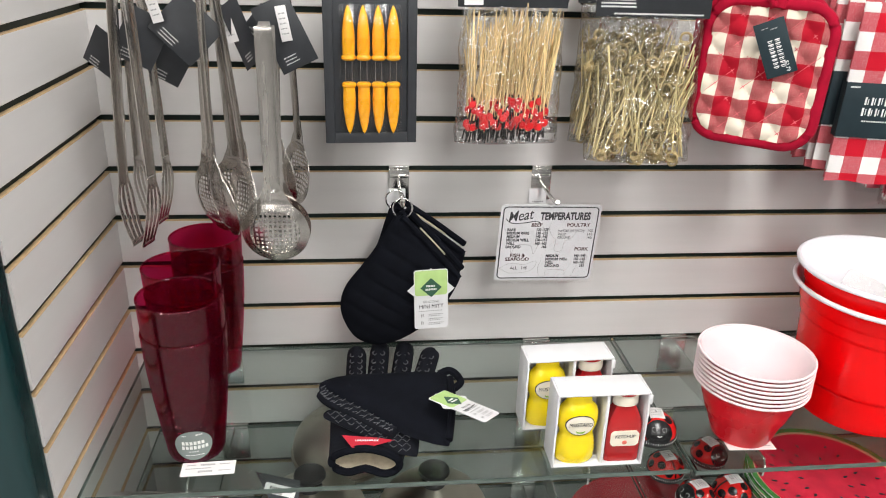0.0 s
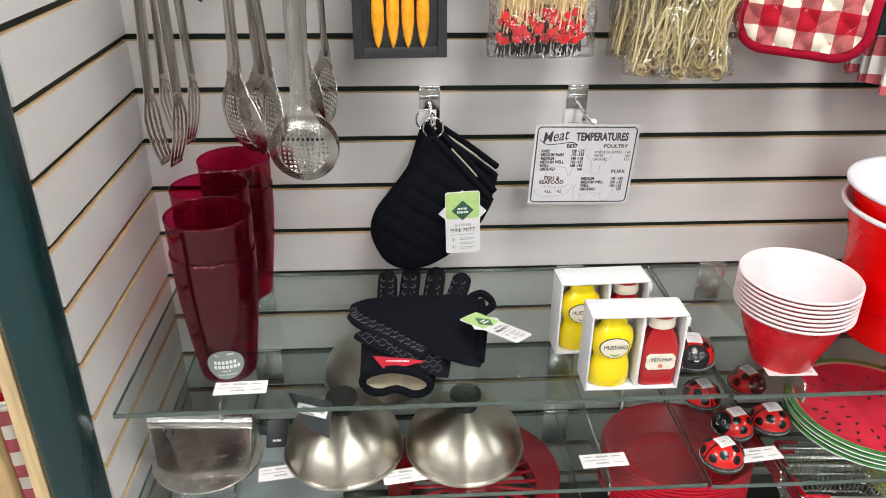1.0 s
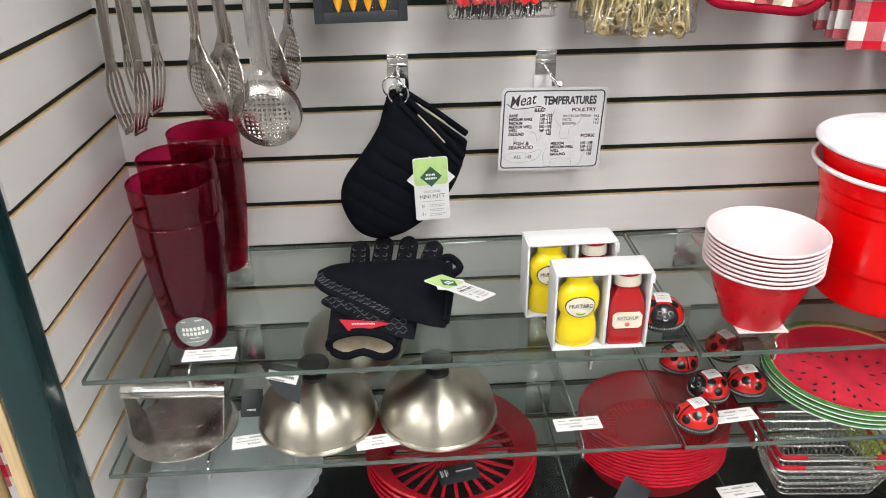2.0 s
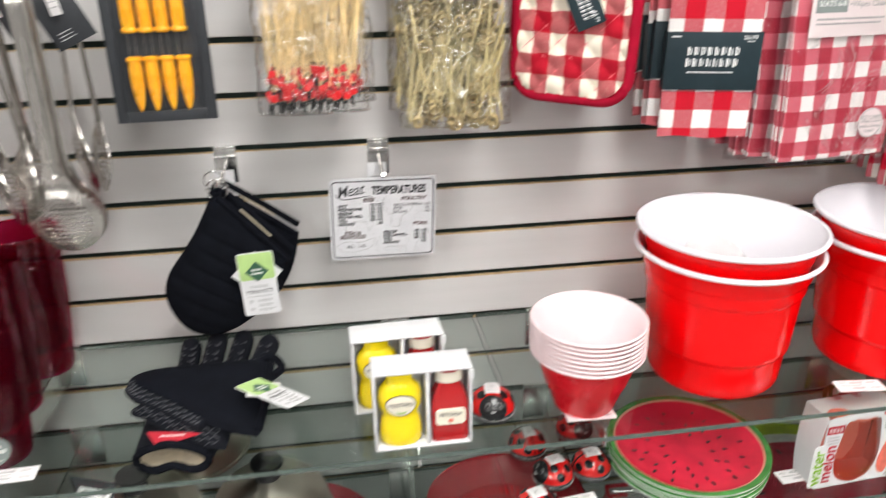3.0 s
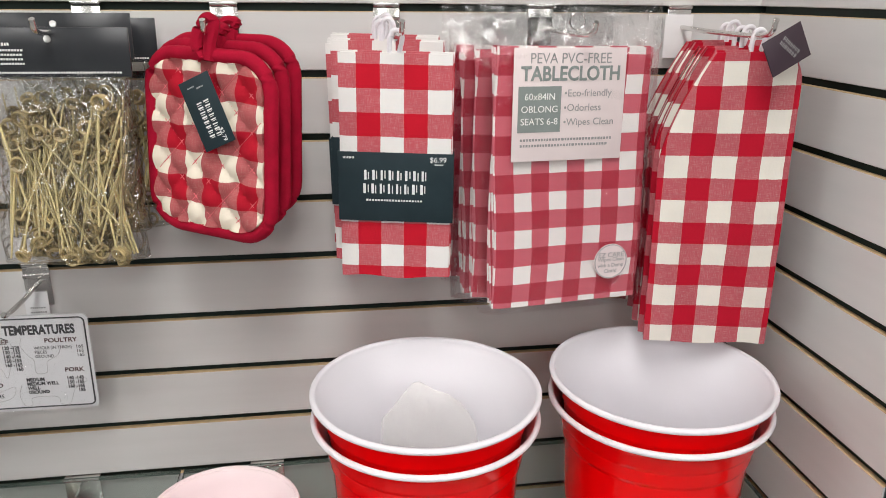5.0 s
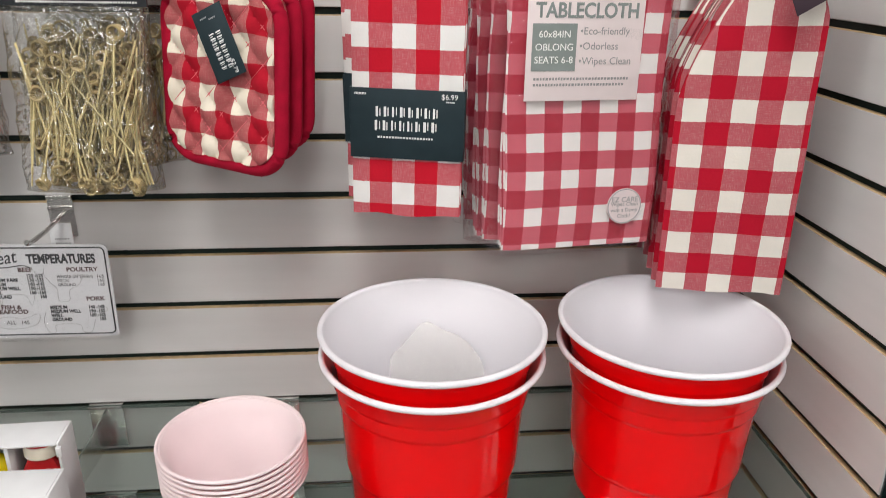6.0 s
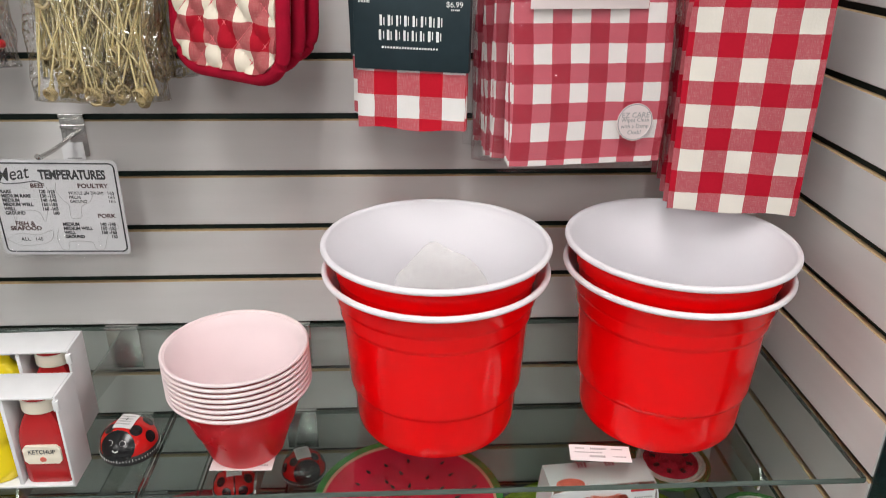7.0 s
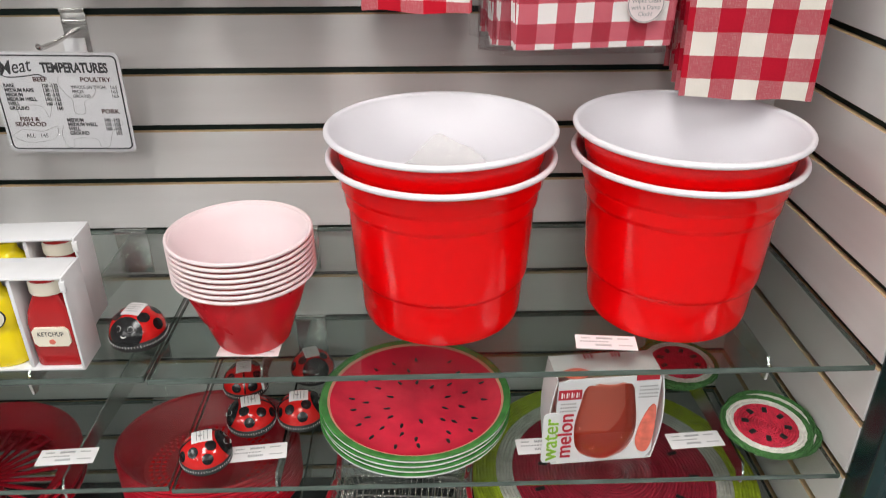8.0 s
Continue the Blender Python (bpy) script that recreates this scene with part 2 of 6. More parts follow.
CORN = surface("orange_yellow_plastic", (0.92, 0.42, 0.015), 0.28, vary=0.05, scale=60, bump=0.03, sss=0.1)
BAMBOO = surface("pale_bamboo", (0.74, 0.56, 0.28), 0.5, vary=0.18, scale=80, stretch=(1, 1, 0.2), per_object=0.28)
GREEN_BAMBOO = surface("greenish_bamboo", (0.56, 0.47, 0.24), 0.45, vary=0.30, scale=60, stretch=(1, 1, 0.2), per_object=0.42)
TAN_BAMBOO = surface("tan_bamboo_knots", (0.40, 0.31, 0.15), 0.45, vary=0.30, scale=60, per_object=0.40)
STITCH = surface("pale_red_quilting_thread", (0.62, 0.12, 0.14), 0.8, vary=0.1)
RED_PAINT = surface("red_painted_wood", (0.62, 0.012, 0.015), 0.4, vary=0.12, scale=80)
LADY_RED = surface("ladybug_red_gloss", (0.58, 0.013, 0.012), 0.16, vary=0.05, scale=30, bump=0.01, coat=0.5)
LADY_BLACK = surface("ladybug_black_gloss", (0.010, 0.010, 0.011), 0.22, vary=0.1, bump=0.01)
LADY_RING = surface("black_timer_dial", (0.014, 0.014, 0.015), 0.5, vary=0.1)
MELON_RED = surface("watermelon_red_glaze", (0.66, 0.022, 0.055), 0.25, vary=0.16, scale=28, bump=0.02, coat=0.3)
MELON_PINK = surface("watermelon_pale_rim_glaze", (0.66, 0.30, 0.20), 0.3, vary=0.1, scale=50)
MELON_GREEN = surface("watermelon_green_glaze", (0.055, 0.22, 0.050), 0.25, vary=0.3, scale=60, coat=0.3)
MELON_WHITE = surface("white_melamine", (0.78, 0.80, 0.78), 0.3, vary=0.03)
SEED = surface("black_seed_print", (0.012, 0.011, 0.011), 0.4, vary=0.1)
YARN_RED = surface("crocheted_red_yarn", (0.55, 0.018, 0.050), 0.9, vary=0.25, scale=150, bump=1.0, bump_scale=420, dist=0.003)
YARN_GREEN = surface("crocheted_green_yarn", (0.050, 0.16, 0.040), 0.9, vary=0.3, scale=150, bump=1.0, bump_scale=420, dist=0.003)
YARN_WHITE = surface("crocheted_white_yarn", (0.68, 0.66, 0.60), 0.9, vary=0.15, scale=150, bump=1.0, bump_scale=420, dist=0.003)
LIME = surface("lime_woven_straw", (0.38, 0.48, 0.020), 0.8, vary=0.25, scale=70, bump=0.8, bump_scale=260)
STRAW_WHITE = surface("pale_woven_straw", (0.55, 0.55, 0.50), 0.8, vary=0.2, scale=80, bump=0.8, bump_scale=260)
STRAW_RED = surface("crimson_woven_straw", (0.36, 0.012, 0.035), 0.8, vary=0.25, scale=80, bump=0.8, bump_scale=260)
DEEP_RED = surface("deep_red_basket_plastic", (0.44, 0.006, 0.020), 0.3, vary=0.08, scale=25, bump=0.05, bump_scale=80, spec=0.35)
ENAMEL = surface("white_enamelled_tin", (0.62, 0.62, 0.64), 0.45, vary=0.03, scale=25, bump=0.02)
GREY_PLATE = surface("pale_grey_melamine", (0.60, 0.63, 0.67), 0.35, vary=0.03, scale=20, bump=0.03)
BLACK_KNOB = surface("black_bakelite", (0.010, 0.010, 0.011), 0.3, vary=0.1)
POST_GREEN = surface("dark_green_painted_post", (0.006, 0.030, 0.032), 0.28, vary=0.35, scale=7, stretch=(3, 3, 0.25), bump=0.08, bump_scale=40)
PINE = surface("pale_pine", (0.60, 0.44, 0.24), 0.6, vary=0.25, scale=22, stretch=(6, 6, 0.4), bump=0.15, bump_scale=120)
GLASS_RED = tinted_clear("red_drinking_glass", (0.98, 0.66, 0.58), (0.80, 0.12, 0.07), 0.035, 0.05, 0.03, 0.4)
FILM = film_plastic("clear_bag_film", 0.09, bump=0.8, scale=26, most=0.62, rough=0.07)
FILM_FLAT = film_plastic("clear_sleeve_film", 0.045, bump=0.35, scale=12)
BLISTER = film_plastic("clear_blister", 0.05, bump=0.15, scale=20)
TISSUE = surface("sheer_cream_tissue_paper", (0.75, 0.73, 0.70), 0.8, vary=0.05, scale=20, bump=0.4, bump_scale=40, dist=0.004)
TISSUE.node_tree.nodes["Principled BSDF"].inputs["Alpha"].default_value = 0.28
PINK_LABEL = surface("pale_pink_film_label", (0.84, 0.73, 0.725), 0.5, vary=0.03, scale=30)
PINK_LABEL.node_tree.nodes["Principled BSDF"].inputs["Alpha"].default_value = 0.85
GREY_BOX = surface("grey_print_block", (0.22, 0.25, 0.24), 0.5, vary=0.08, scale=60)
CORAL = surface("coral_print", (0.72, 0.16, 0.11), 0.5, vary=0.25, scale=90)
MAGENTA_RED = surface("crimson_print", (0.42, 0.012, 0.028), 0.5, vary=0.1)
LEAF_GREEN = surface("leaf_green_print", (0.22, 0.42, 0.03), 0.5, vary=0.1)
GINGHAM_NAPKIN = gingham("napkin_gingham", 0.0245, (0.52, 0.007, 0.022), (0.52, 0.105, 0.125), (0.80, 0.78, 0.76), phase=(0.24, 1.5))
GINGHAM_TOWEL = gingham("towel_gingham", 0.0250, (0.44, 0.005, 0.022), (0.45, 0.100, 0.120), (0.76, 0.72, 0.65), phase=(1.75, 0.15))
GINGHAM_POT = gingham("potholder_gingham", 0.0225, (0.40, 0.006, 0.020), (0.42, 0.100, 0.105), (0.78, 0.70, 0.58), weave=0.8, wobble=0.0065)
GINGHAM_TABLE = gingham("tablecloth_gingham", 0.0205, (0.40, 0.032, 0.055), (0.57, 0.125, 0.16), (0.80, 0.76, 0.74), rough=0.4, weave=0.0, gloss=0.35, phase=(0.9, 0.7))
FLOOR = surface("grey_vinyl_floor", (0.26, 0.255, 0.25), 0.35, vary=0.1, scale=4)
# grey kept low so the unseen walls don't wash out glossy reflections
STORE_WALL = surface("unseen_grey_store_wall", (0.22, 0.215, 0.21), 0.8, vary=0.05, scale=3)
CEIL = surface("white_ceiling_tile", (0.75, 0.75, 0.74), 0.9, vary=0.08, scale=40, bump=0.3, bump_scale=90)
TROFFER = glowing("fluorescent_diffuser", (1.0, 0.985, 0.95), 8.0)
DARK_BASE = surface("black_base_panel", (0.012, 0.013, 0.016), 0.5, vary=0.2)


# ---- building helpers ----
class Mesh:
    """Collects points, faces, cloth metres and material slots for one mesh."""

    def __init__(self):
        self.v, self.f, self.m, self.uv = [], [], [], []

    def add(self, vs, fs, slot=0, at=None, uv=None):
        base = len(self.v)
        self.v += [tuple(at @ Vector(p)) if at is not None else tuple(p) for p in vs]
        self.uv += list(uv) if uv else [(0.0, 0.0)] * len(vs)
        self.f += [[base + i for i in face] for face in fs]
        self.m += [slot] * len(fs)
        return self

    def box(self, c, s, bev=0.0, slot=0, at=None):
        x, y, z = (k / 2 for k in s)
        e = min(bev, x * 0.95, y * 0.95, z * 0.95)
        if e <= 0:
            vs = [(c[0] + i * x, c[1] + j * y, c[2] + k * z) for i in (-1, 1) for j in (-1, 1) for k in (-1, 1)]
            fs = [(0, 1, 3, 2), (4, 6, 7, 5), (0, 4, 5, 1), (2, 3, 7, 6), (0, 2, 6, 4), (1, 5, 7, 3)]
            return self.add(vs, fs, slot, at)
        bm = bmesh.new()
        bmesh.ops.create_cube(bm, size=1.0)
        for p in bm.verts:
            p.co = Vector((c[0] + p.co.x * s[0], c[1] + p.co.y * s[1], c[2] + p.co.z * s[2]))
        bmesh.ops.bevel(bm, geom=list(bm.edges), offset=e, segments=2, affect="EDGES", profile=0.5)
        bm.verts.index_update()
        self.add([p.co.copy() for p in bm.verts], [[p.index for p in f.verts] for f in bm.faces], slot, at)
        bm.free()
        return self

    def lathe(self, prof, n=48, c=(0, 0, 0), sx=1.0, sy=1.0, slot=0, at=None, wave=None):
        vs, fs = [], []
        for j, (r, z) in enumerate(prof):
            for i in range(n):
                a = 2 * math.pi * i / n
                k = r * (wave(a, j) if wave else 1)
                vs.append((c[0] + sx * k * math.cos(a), c[1] + sy * k * math.sin(a), c[2] + z))
        for j in range(len(prof) - 1):
            for i in range(n):
                k = (i + 1) % n
                fs.append((j * n + i, j * n + k, (j + 1) * n + k, (j + 1) * n + i))
        return self.add(vs, fs, slot, at)

    def tube(self, pts, r, n=8, slot=0, at=None, flat=1.0):
        """A round bar along points; flat squashes it along its binormal."""
        pts = [Vector(p) for p in pts]
        vs, fs = [], []
        for j, p in enumerate(pts):
            d = (pts[min(j + 1, len(pts) - 1)] - pts[max(j - 1, 0)]).normalized()
            side = d.cross(Vector((0, 0, 1)) if abs(d.z) < 0.9 else Vector((0, 1, 0))).normalized()
            up = side.cross(d)
            rr = r[j] if isinstance(r, (list, tuple)) else r
            for i in range(n):
                a = 2 * math.pi * i / n
                vs.append(p + side * (rr * math.cos(a)) + up * (rr * flat * math.sin(a)))
        for j in range(len(pts) - 1):
            for i in range(n):
                k = (i + 1) % n
                fs.append((j * n + i, j * n + k, (j + 1) * n + k, (j + 1) * n + i))
        fs.append(list(range(n))[::-1])
        fs.append([(len(pts) - 1) * n + i for i in range(n)])
        return self.add(vs, fs, slot, at)

    def sheet(self, fn, nu, nv, w, h, back=None, slot=0, at=None):
        """A sheet of w by h metres shaped by fn(u, v), u and v from 0 to 1; back: the same for its rear face, closing it."""
        vs, uv, fs = [], [], []
        for g in (fn, back) if back else (fn,):
            for j in range(nv + 1):
                for i in range(nu + 1):
                    vs.append(g(i / nu, j / nv))
                    uv.append((i / nu * w, j / nv * h))
        row, size = nu + 1, (nu + 1) * (nv + 1)
        for j in range(nv):
            for i in range(nu):
                a = j * row + i
                fs.append((a, a + 1, a + row + 1, a + row))
                if back:
                    fs.append((size + a, size + a + row, size + a + row + 1, size + a + 1))
        if back:
            rim = [i for i in range(row)] + [j * row + nu for j in range(1, nv + 1)]
            rim += [nv * row + i for i in range(nu - 1, -1, -1)] + [j * row for j in range(nv - 1, 0, -1)]
            for a, b in zip(rim, rim[1:] + rim[:1]):
                fs.append((a, size + a, size + b, b))
        return self.add(vs, fs, slot, at, uv)

    def slab(self, outline, y0, y1, slot=0, at=None):
        """An outline in x and z, from y0 to y1."""
        n = len(outline)
        vs = [(x, y0, z) for x, z in outline] + [(x, y1, z) for x, z in outline]
        fs = [list(range(n)), [n + i for i in range(n)][::-1]]
        fs += [(i, n + i, n + (i + 1) % n, (i + 1) % n) for i in range(n)]
        return self.add(vs, fs, slot, at, [(x, z) for x, z in outline] * 2)

    def puff(self, outline, thick, centre, rings=9, slot=0, at=None, power=0.45, flat_back=False, relief=None):
        """A stuffed shape: the outline in x and z, swelling by thick towards its middle on both sides of y = 0."""
        n = len(outline)
        vs, uv, fs = [], [], []
        for side in (-1, 1):
            for j in range(rings):
                t = 1 - j / rings
                h = thick * (1 - t ** 2.2) ** power * side * (0.25 if flat_back and side > 0 else 1)
                for x, z in outline:
                    px, pz = centre[0] + (x - centre[0]) * t, centre[1] + (z - centre[1]) * t
                    vs.append((px, h * (relief(px, pz) if relief and side < 0 else 1), pz)), uv.append((px, pz))
            vs.append((centre[0], thick * side * (0.25 if flat_back and side > 0 else 1), centre[1])), uv.append(tuple(centre))
        half = n * rings + 1
        for s in (0, 1):
            for j in range(rings - 1):
                for i in range(n):
                    k = (i + 1) % n
                    q = [s * half + j * n + i, s * half + j * n + k, s * half + (j + 1) * n + k, s * half + (j + 1) * n + i]
                    fs.append(q if s == 0 else q[::-1])
            for i in range(n):
                q = [s * half + (rings - 1) * n + i, s * half + (rings - 1) * n + (i + 1) % n, s * half + n * rings]
                fs.append(q if s == 0 else q[::-1])
        for i in range(n):
            k = (i + 1) % n
            fs.append((i, half + i, half + k, k))
        return self.add(vs, fs, slot, at, uv)

    def data(self, name, mats, smooth=True):
        me = bpy.data.meshes.new(name)
        me.from_pydata(self.v, [], self.f)
        layer = me.uv_layers.new(name="UVMap")
        idx = np.empty(len(me.loops), dtype=np.int32)
        me.loops.foreach_get("vertex_index", idx)
        layer.data.foreach_set("uv", np.array(self.uv, dtype=np.float32)[idx].ravel())
        for m in mats if isinstance(mats, (list, tuple)) else (mats,):
            me.materials.append(m)
        me.polygons.foreach_set("material_index", self.m)
        bm = bmesh.new()
        bm.from_mesh(me)
        bmesh.ops.recalc_face_normals(bm, faces=list(bm.faces))
        bm.to_mesh(me)
        bm.free()
        if smooth:
            me.polygons.foreach_set("use_smooth", [True] * len(me.polygons))
            me.set_sharp_from_angle(angle=radians(38))
        me.update()
        return me


def part(name, mesh, mats, parent=None, label="", smooth=True, m=None):
    """One mesh object, a part of its parent."""
    ob = new(name, mesh if isinstance(mesh, bpy.types.Mesh) else mesh.data(name, mats, smooth))
    if parent:
        ob.parent = parent
    if m is not None:
        ob.matrix_basis = m
    if label:
        tagged(ob, label)
    return ob


def thing(name, label, category, m, group="", kind=""):
    """An Empty at the base of a thing, to carry its parts."""
    ob = new(name)
    ob.empty_display_size = 0.02
    ob.matrix_basis = m
    return tagged(ob, label, category, group, kind)


def lettering(body, size, parent, mat, m, align="CENTER", stretch=1.0, extrude=0.00015, spacing=1.0, line=1.0, bold=0.0, slant=0.0):
    """Words in the built-in font, standing upright and facing -y at the pose m."""
    cu = bpy.data.curves.new("lettering", "FONT")
    cu.body, cu.size, cu.align_x, cu.align_y, cu.extrude = body, size, align, "CENTER", extrude
    cu.offset, cu.shear = bold, slant
    cu.space_character, cu.space_line, cu.resolution_u = spacing, line, 3
    ob = bpy.data.objects.new("lettering", cu)
    me = bpy.data.meshes.new_from_object(ob)
    bpy.data.objects.remove(ob)
    bpy.data.curves.remove(cu)
    me.transform(Matrix.Rotation(math.pi / 2, 4, "X") @ Matrix.Diagonal((stretch, 1, 1, 1)))
    me.materials.clear()
    me.materials.append(mat)
    return part("lettering", me, mat, parent, m=m)


def bars(parent, mat, rows, m, seed=1, name="fine_print"):
    """Unreadable or brand print as small bars: rows of (x0, x1, z, height, bar width)."""
    rnd, k = random.Random(seed), Mesh()
    for x0, x1, z, h, w in rows:
        x = x0
        if h > 0.004:
            # large marks: a thick and a thin upright bar by turns
            while x < x1 - w * 0.4:
                k.box((x + w * 0.16, 0, z), (w * rnd.uniform(0.24, 0.34), 0.0003, h))
                k.box((x + w * rnd.uniform(0.50, 0.62), 0, z + h * rnd.choice((-0.08, 0.0, 0.08))), (w * 0.13, 0.0003, h * rnd.uniform(0.72, 0.84)))
                x += w
            continue
        while x < x1 - w * 0.4:
            ww = min(w * 0.62 * rnd.uniform(0.7, 1.15), x1 - x)
            k.box((x + ww / 2, 0, z), (ww, 0.0003, h * rnd.uniform(0.92, 1.0)))
            x += ww + w * 0.30
    return tagged(part(name, k, mat, parent, m=m, smooth=False), kind="stuff")


def rounded(w, h, r, n=6, cx=0.0, cz=0.0):
    """The outline of a rounded rectangle in x and z."""
    pts = []
    for sx, sz, a0 in ((1, 1, 0), (-1, 1, 90), (-1, -1, 180), (1, -1, 270)):
        for i in range(n + 1):
            a = radians(a0 + 90 * i / n)
            pts.append((cx + sx * (w / 2 - r) + r * math.cos(a), cz + sz * (h / 2 - r) + r * math.sin(a)))
    return pts


def smooth_loop(pts, n=6):
    """A closed smooth outline through points (Catmull-Rom)."""
    out, k = [], len(pts)
    for i in range(k):
        p = [Vector(pts[(i + d) % k]) for d in (-1, 0, 1, 2)]
        for j in range(n):
            t = j / n
            q = 0.5 * (2 * p[1] + (p[2] - p[0]) * t + (2 * p[0] - 5 * p[1] + 4 * p[2] - p[3]) * t * t + (3 * p[1] - p[0] - 3 * p[2] + p[3]) * t ** 3)
            out.append(tuple(q))
    return out


def smooth_line(pts, n=6):
    """A smooth open line through points."""
    pts = [Vector(p) for p in pts]
    ext = [2 * pts[0] - pts[1], *pts, 2 * pts[-1] - pts[-2]]
    out = []
    for i in range(1, len(ext) - 2):
        p = ext[i - 1:i + 3]
        for j in range(n):
            t = j / n
            out.append(0.5 * (2 * p[1] + (p[2] - p[0]) * t + (2 * p[0] - 5 * p[1] + 4 * p[2] - p[3]) * t * t + (3 * p[1] - p[0] - 3 * p[2] + p[3]) * t ** 3))
    return out + [pts[-1]]


# ---- the bay: slat walls, posts, store shell ----
LEFT, RIGHT, BACK, FRONT = -0.477, 1.076, 1.30, 0.953
PITCH, GAP, GROOVE_Z = 0.0762, 0.0088, 1.30
SHELF_Z = (1.001, 0.849, 0.696)


def store_shell():
    def slab(name, c, s, mat, label):
        return tagged(part(name, Mesh().box(c, s), mat, smooth=False), label, name.split("_")[0], kind="structure")

    slab("floor", (0.3, -2.0, -0.05), (12, 9, 0.1), FLOOR, "grey speckled vinyl shop floor")
    # added walls, never in view: they close the room and dim its reflections
    slab("wall_north", (0.3, 2.55, 1.5), (12, 0.1, 3.0), STORE_WALL, "unseen plain grey wall added behind the display")
    slab("wall_south", (0.3, -6.55, 1.5), (12, 0.1, 3.0), STORE_WALL, "unseen plain grey wall standing in for darker aisles")
    slab("wall_west", (-5.75, -2.0, 1.5), (0.1, 9, 3.0), STORE_WALL, "unseen plain grey side wall added to enclose the shop")
    slab("wall_east", (6.35, -2.0, 1.5), (0.1, 9, 3.0), STORE_WALL, "unseen plain grey side wall added to enclose the shop")
    slab("ceiling", (0.3, -2.0, CEILING + 0.05), (12, 9, 0.1), CEIL, "white mineral tile shop ceiling")
    first = None
    for i, x in enumerate((-4.35, -1.95, 0.45, 2.85)):
        for j, y in enumerate((-4.4, -2.2, 0.0)):
            if first is None:
                first = thing("ceiling_light", "long white fluorescent ceiling light with diffuser", "ceiling light", pose(x, y, CEILING), "ceiling lights")
                part("frame", Mesh().box((0, 0, -0.012), (0.64, 1.24, 0.02), 0.003), WHITE_CARD, first)
                part("diffuser", Mesh().box((0, 0, -0.026), (0.58, 1.18, 0.006), 0.002), TROFFER, first)
            else:
                copy_thing(first, pose(x, y, CEILING))
            lamp = new("lamp", bpy.data.lights.new("lamp", "AREA"))
            lamp.data.shape, lamp.data.size, lamp.data.size_y = "RECTANGLE", 0.58, 1.18
            lamp.data.energy, lamp.data.color = LAMP_POWER, (1.0, 0.985, 0.965)
            lamp.matrix_basis = pose(x, y, CEILING - 0.035)


def slat_profile(face, depth):
    """Outline across a slat: its face, softly broken edges, and a bare upper edge."""
    h, e = PITCH - GAP, 0.0009
    return [(face, e), (face, h - e), (face + e, h), (face + depth, h), (face + depth, 0), (face + e, 0)]


def slat_wall(name, label, start, end, m):
    """A wall whose face lies on local y = 0 and runs along local x; its slats are parts of it."""
    low, high = -14, 10
    z0, z1 = GROOVE_Z + low * PITCH, GROOVE_Z + high * PITCH
    wall = part(name, Mesh().box(((start + end) / 2, 0.016, (z0 + z1) / 2), (end - start, 0.018, z1 - z0)), GROOVE, smooth=False)
    wall.matrix_basis = m
    tagged(wall, label, "wall", kind="structure")
    k = Mesh()
    prof = slat_profile(0.0, 0.0069)
    vs = [(x, y, z) for x in (start, end) for y, z in prof]
    n = len(prof)
    k.add(vs, [list(range(n)), [n + i for i in range(n)][::-1]])
    for i in range(n):
        k.add([vs[i], vs[n + i], vs[n + (i + 1) % n], vs[(i + 1) % n]], [(0, 1, 2, 3)], 1 if i in (1, 2) else 0)
    me = k.data("slat", [SLAT, MDF], smooth=False)
    for i in range(low, high):
        part("slat", me, None, wall, m=pose(0, 0, GROOVE_Z + i * PITCH + GAP / 2))
    return wall


def post(x0, x1, label, name):
    k = Mesh()
    w, d = x1 - x0, 0.05
    out = rounded(w, d, 0.012, 5)
    vs = [(x0 + w / 2 + px, FRONT - d / 2 + py, z) for z in (0.0, 2.3) for px, py in out]
    n = len(out)
    k.add(vs, [list(range(n)), [n + i for i in range(n)][::-1]] + [(i, n + i, n + (i + 1) % n, (i + 1) % n) for i in range(n)])
    return tagged(part(name, k, POST_GREEN), label, "post", kind="structure")


def bay():
    slat_wall("wall_back", "light grey slatwall back panel with dark green grooves", LEFT - 0.03, RIGHT + 0.03, pose(0, BACK, 0))
    slat_wall("wall_left", "light grey slatwall side panel with dark grooves", FRONT - 0.004, BACK - 0.0005, pose(LEFT, 0, 0, 0, 0, 90))
    slat_wall("wall_right", "light grey slatwall side panel with dark grooves", -BACK + 0.0005, -FRONT + 0.006, pose(RIGHT, 0, 0, 0, 0, -90))
    post(LEFT - 0.054, LEFT - 0.0005, "dark green painted corner post of the display", "post_left")
    post(RIGHT + 0.0005, RIGHT + 0.054, "dark green painted corner post of the display", "post_right")
    tagged(part("base_panel", Mesh().box(((LEFT + RIGHT) / 2, 1.13, 0.27), (RIGHT - LEFT, 0.33, 0.50), 0.004), DARK_BASE, smooth=False),
           "black base of the display under the shelves", "base", kind="structure")


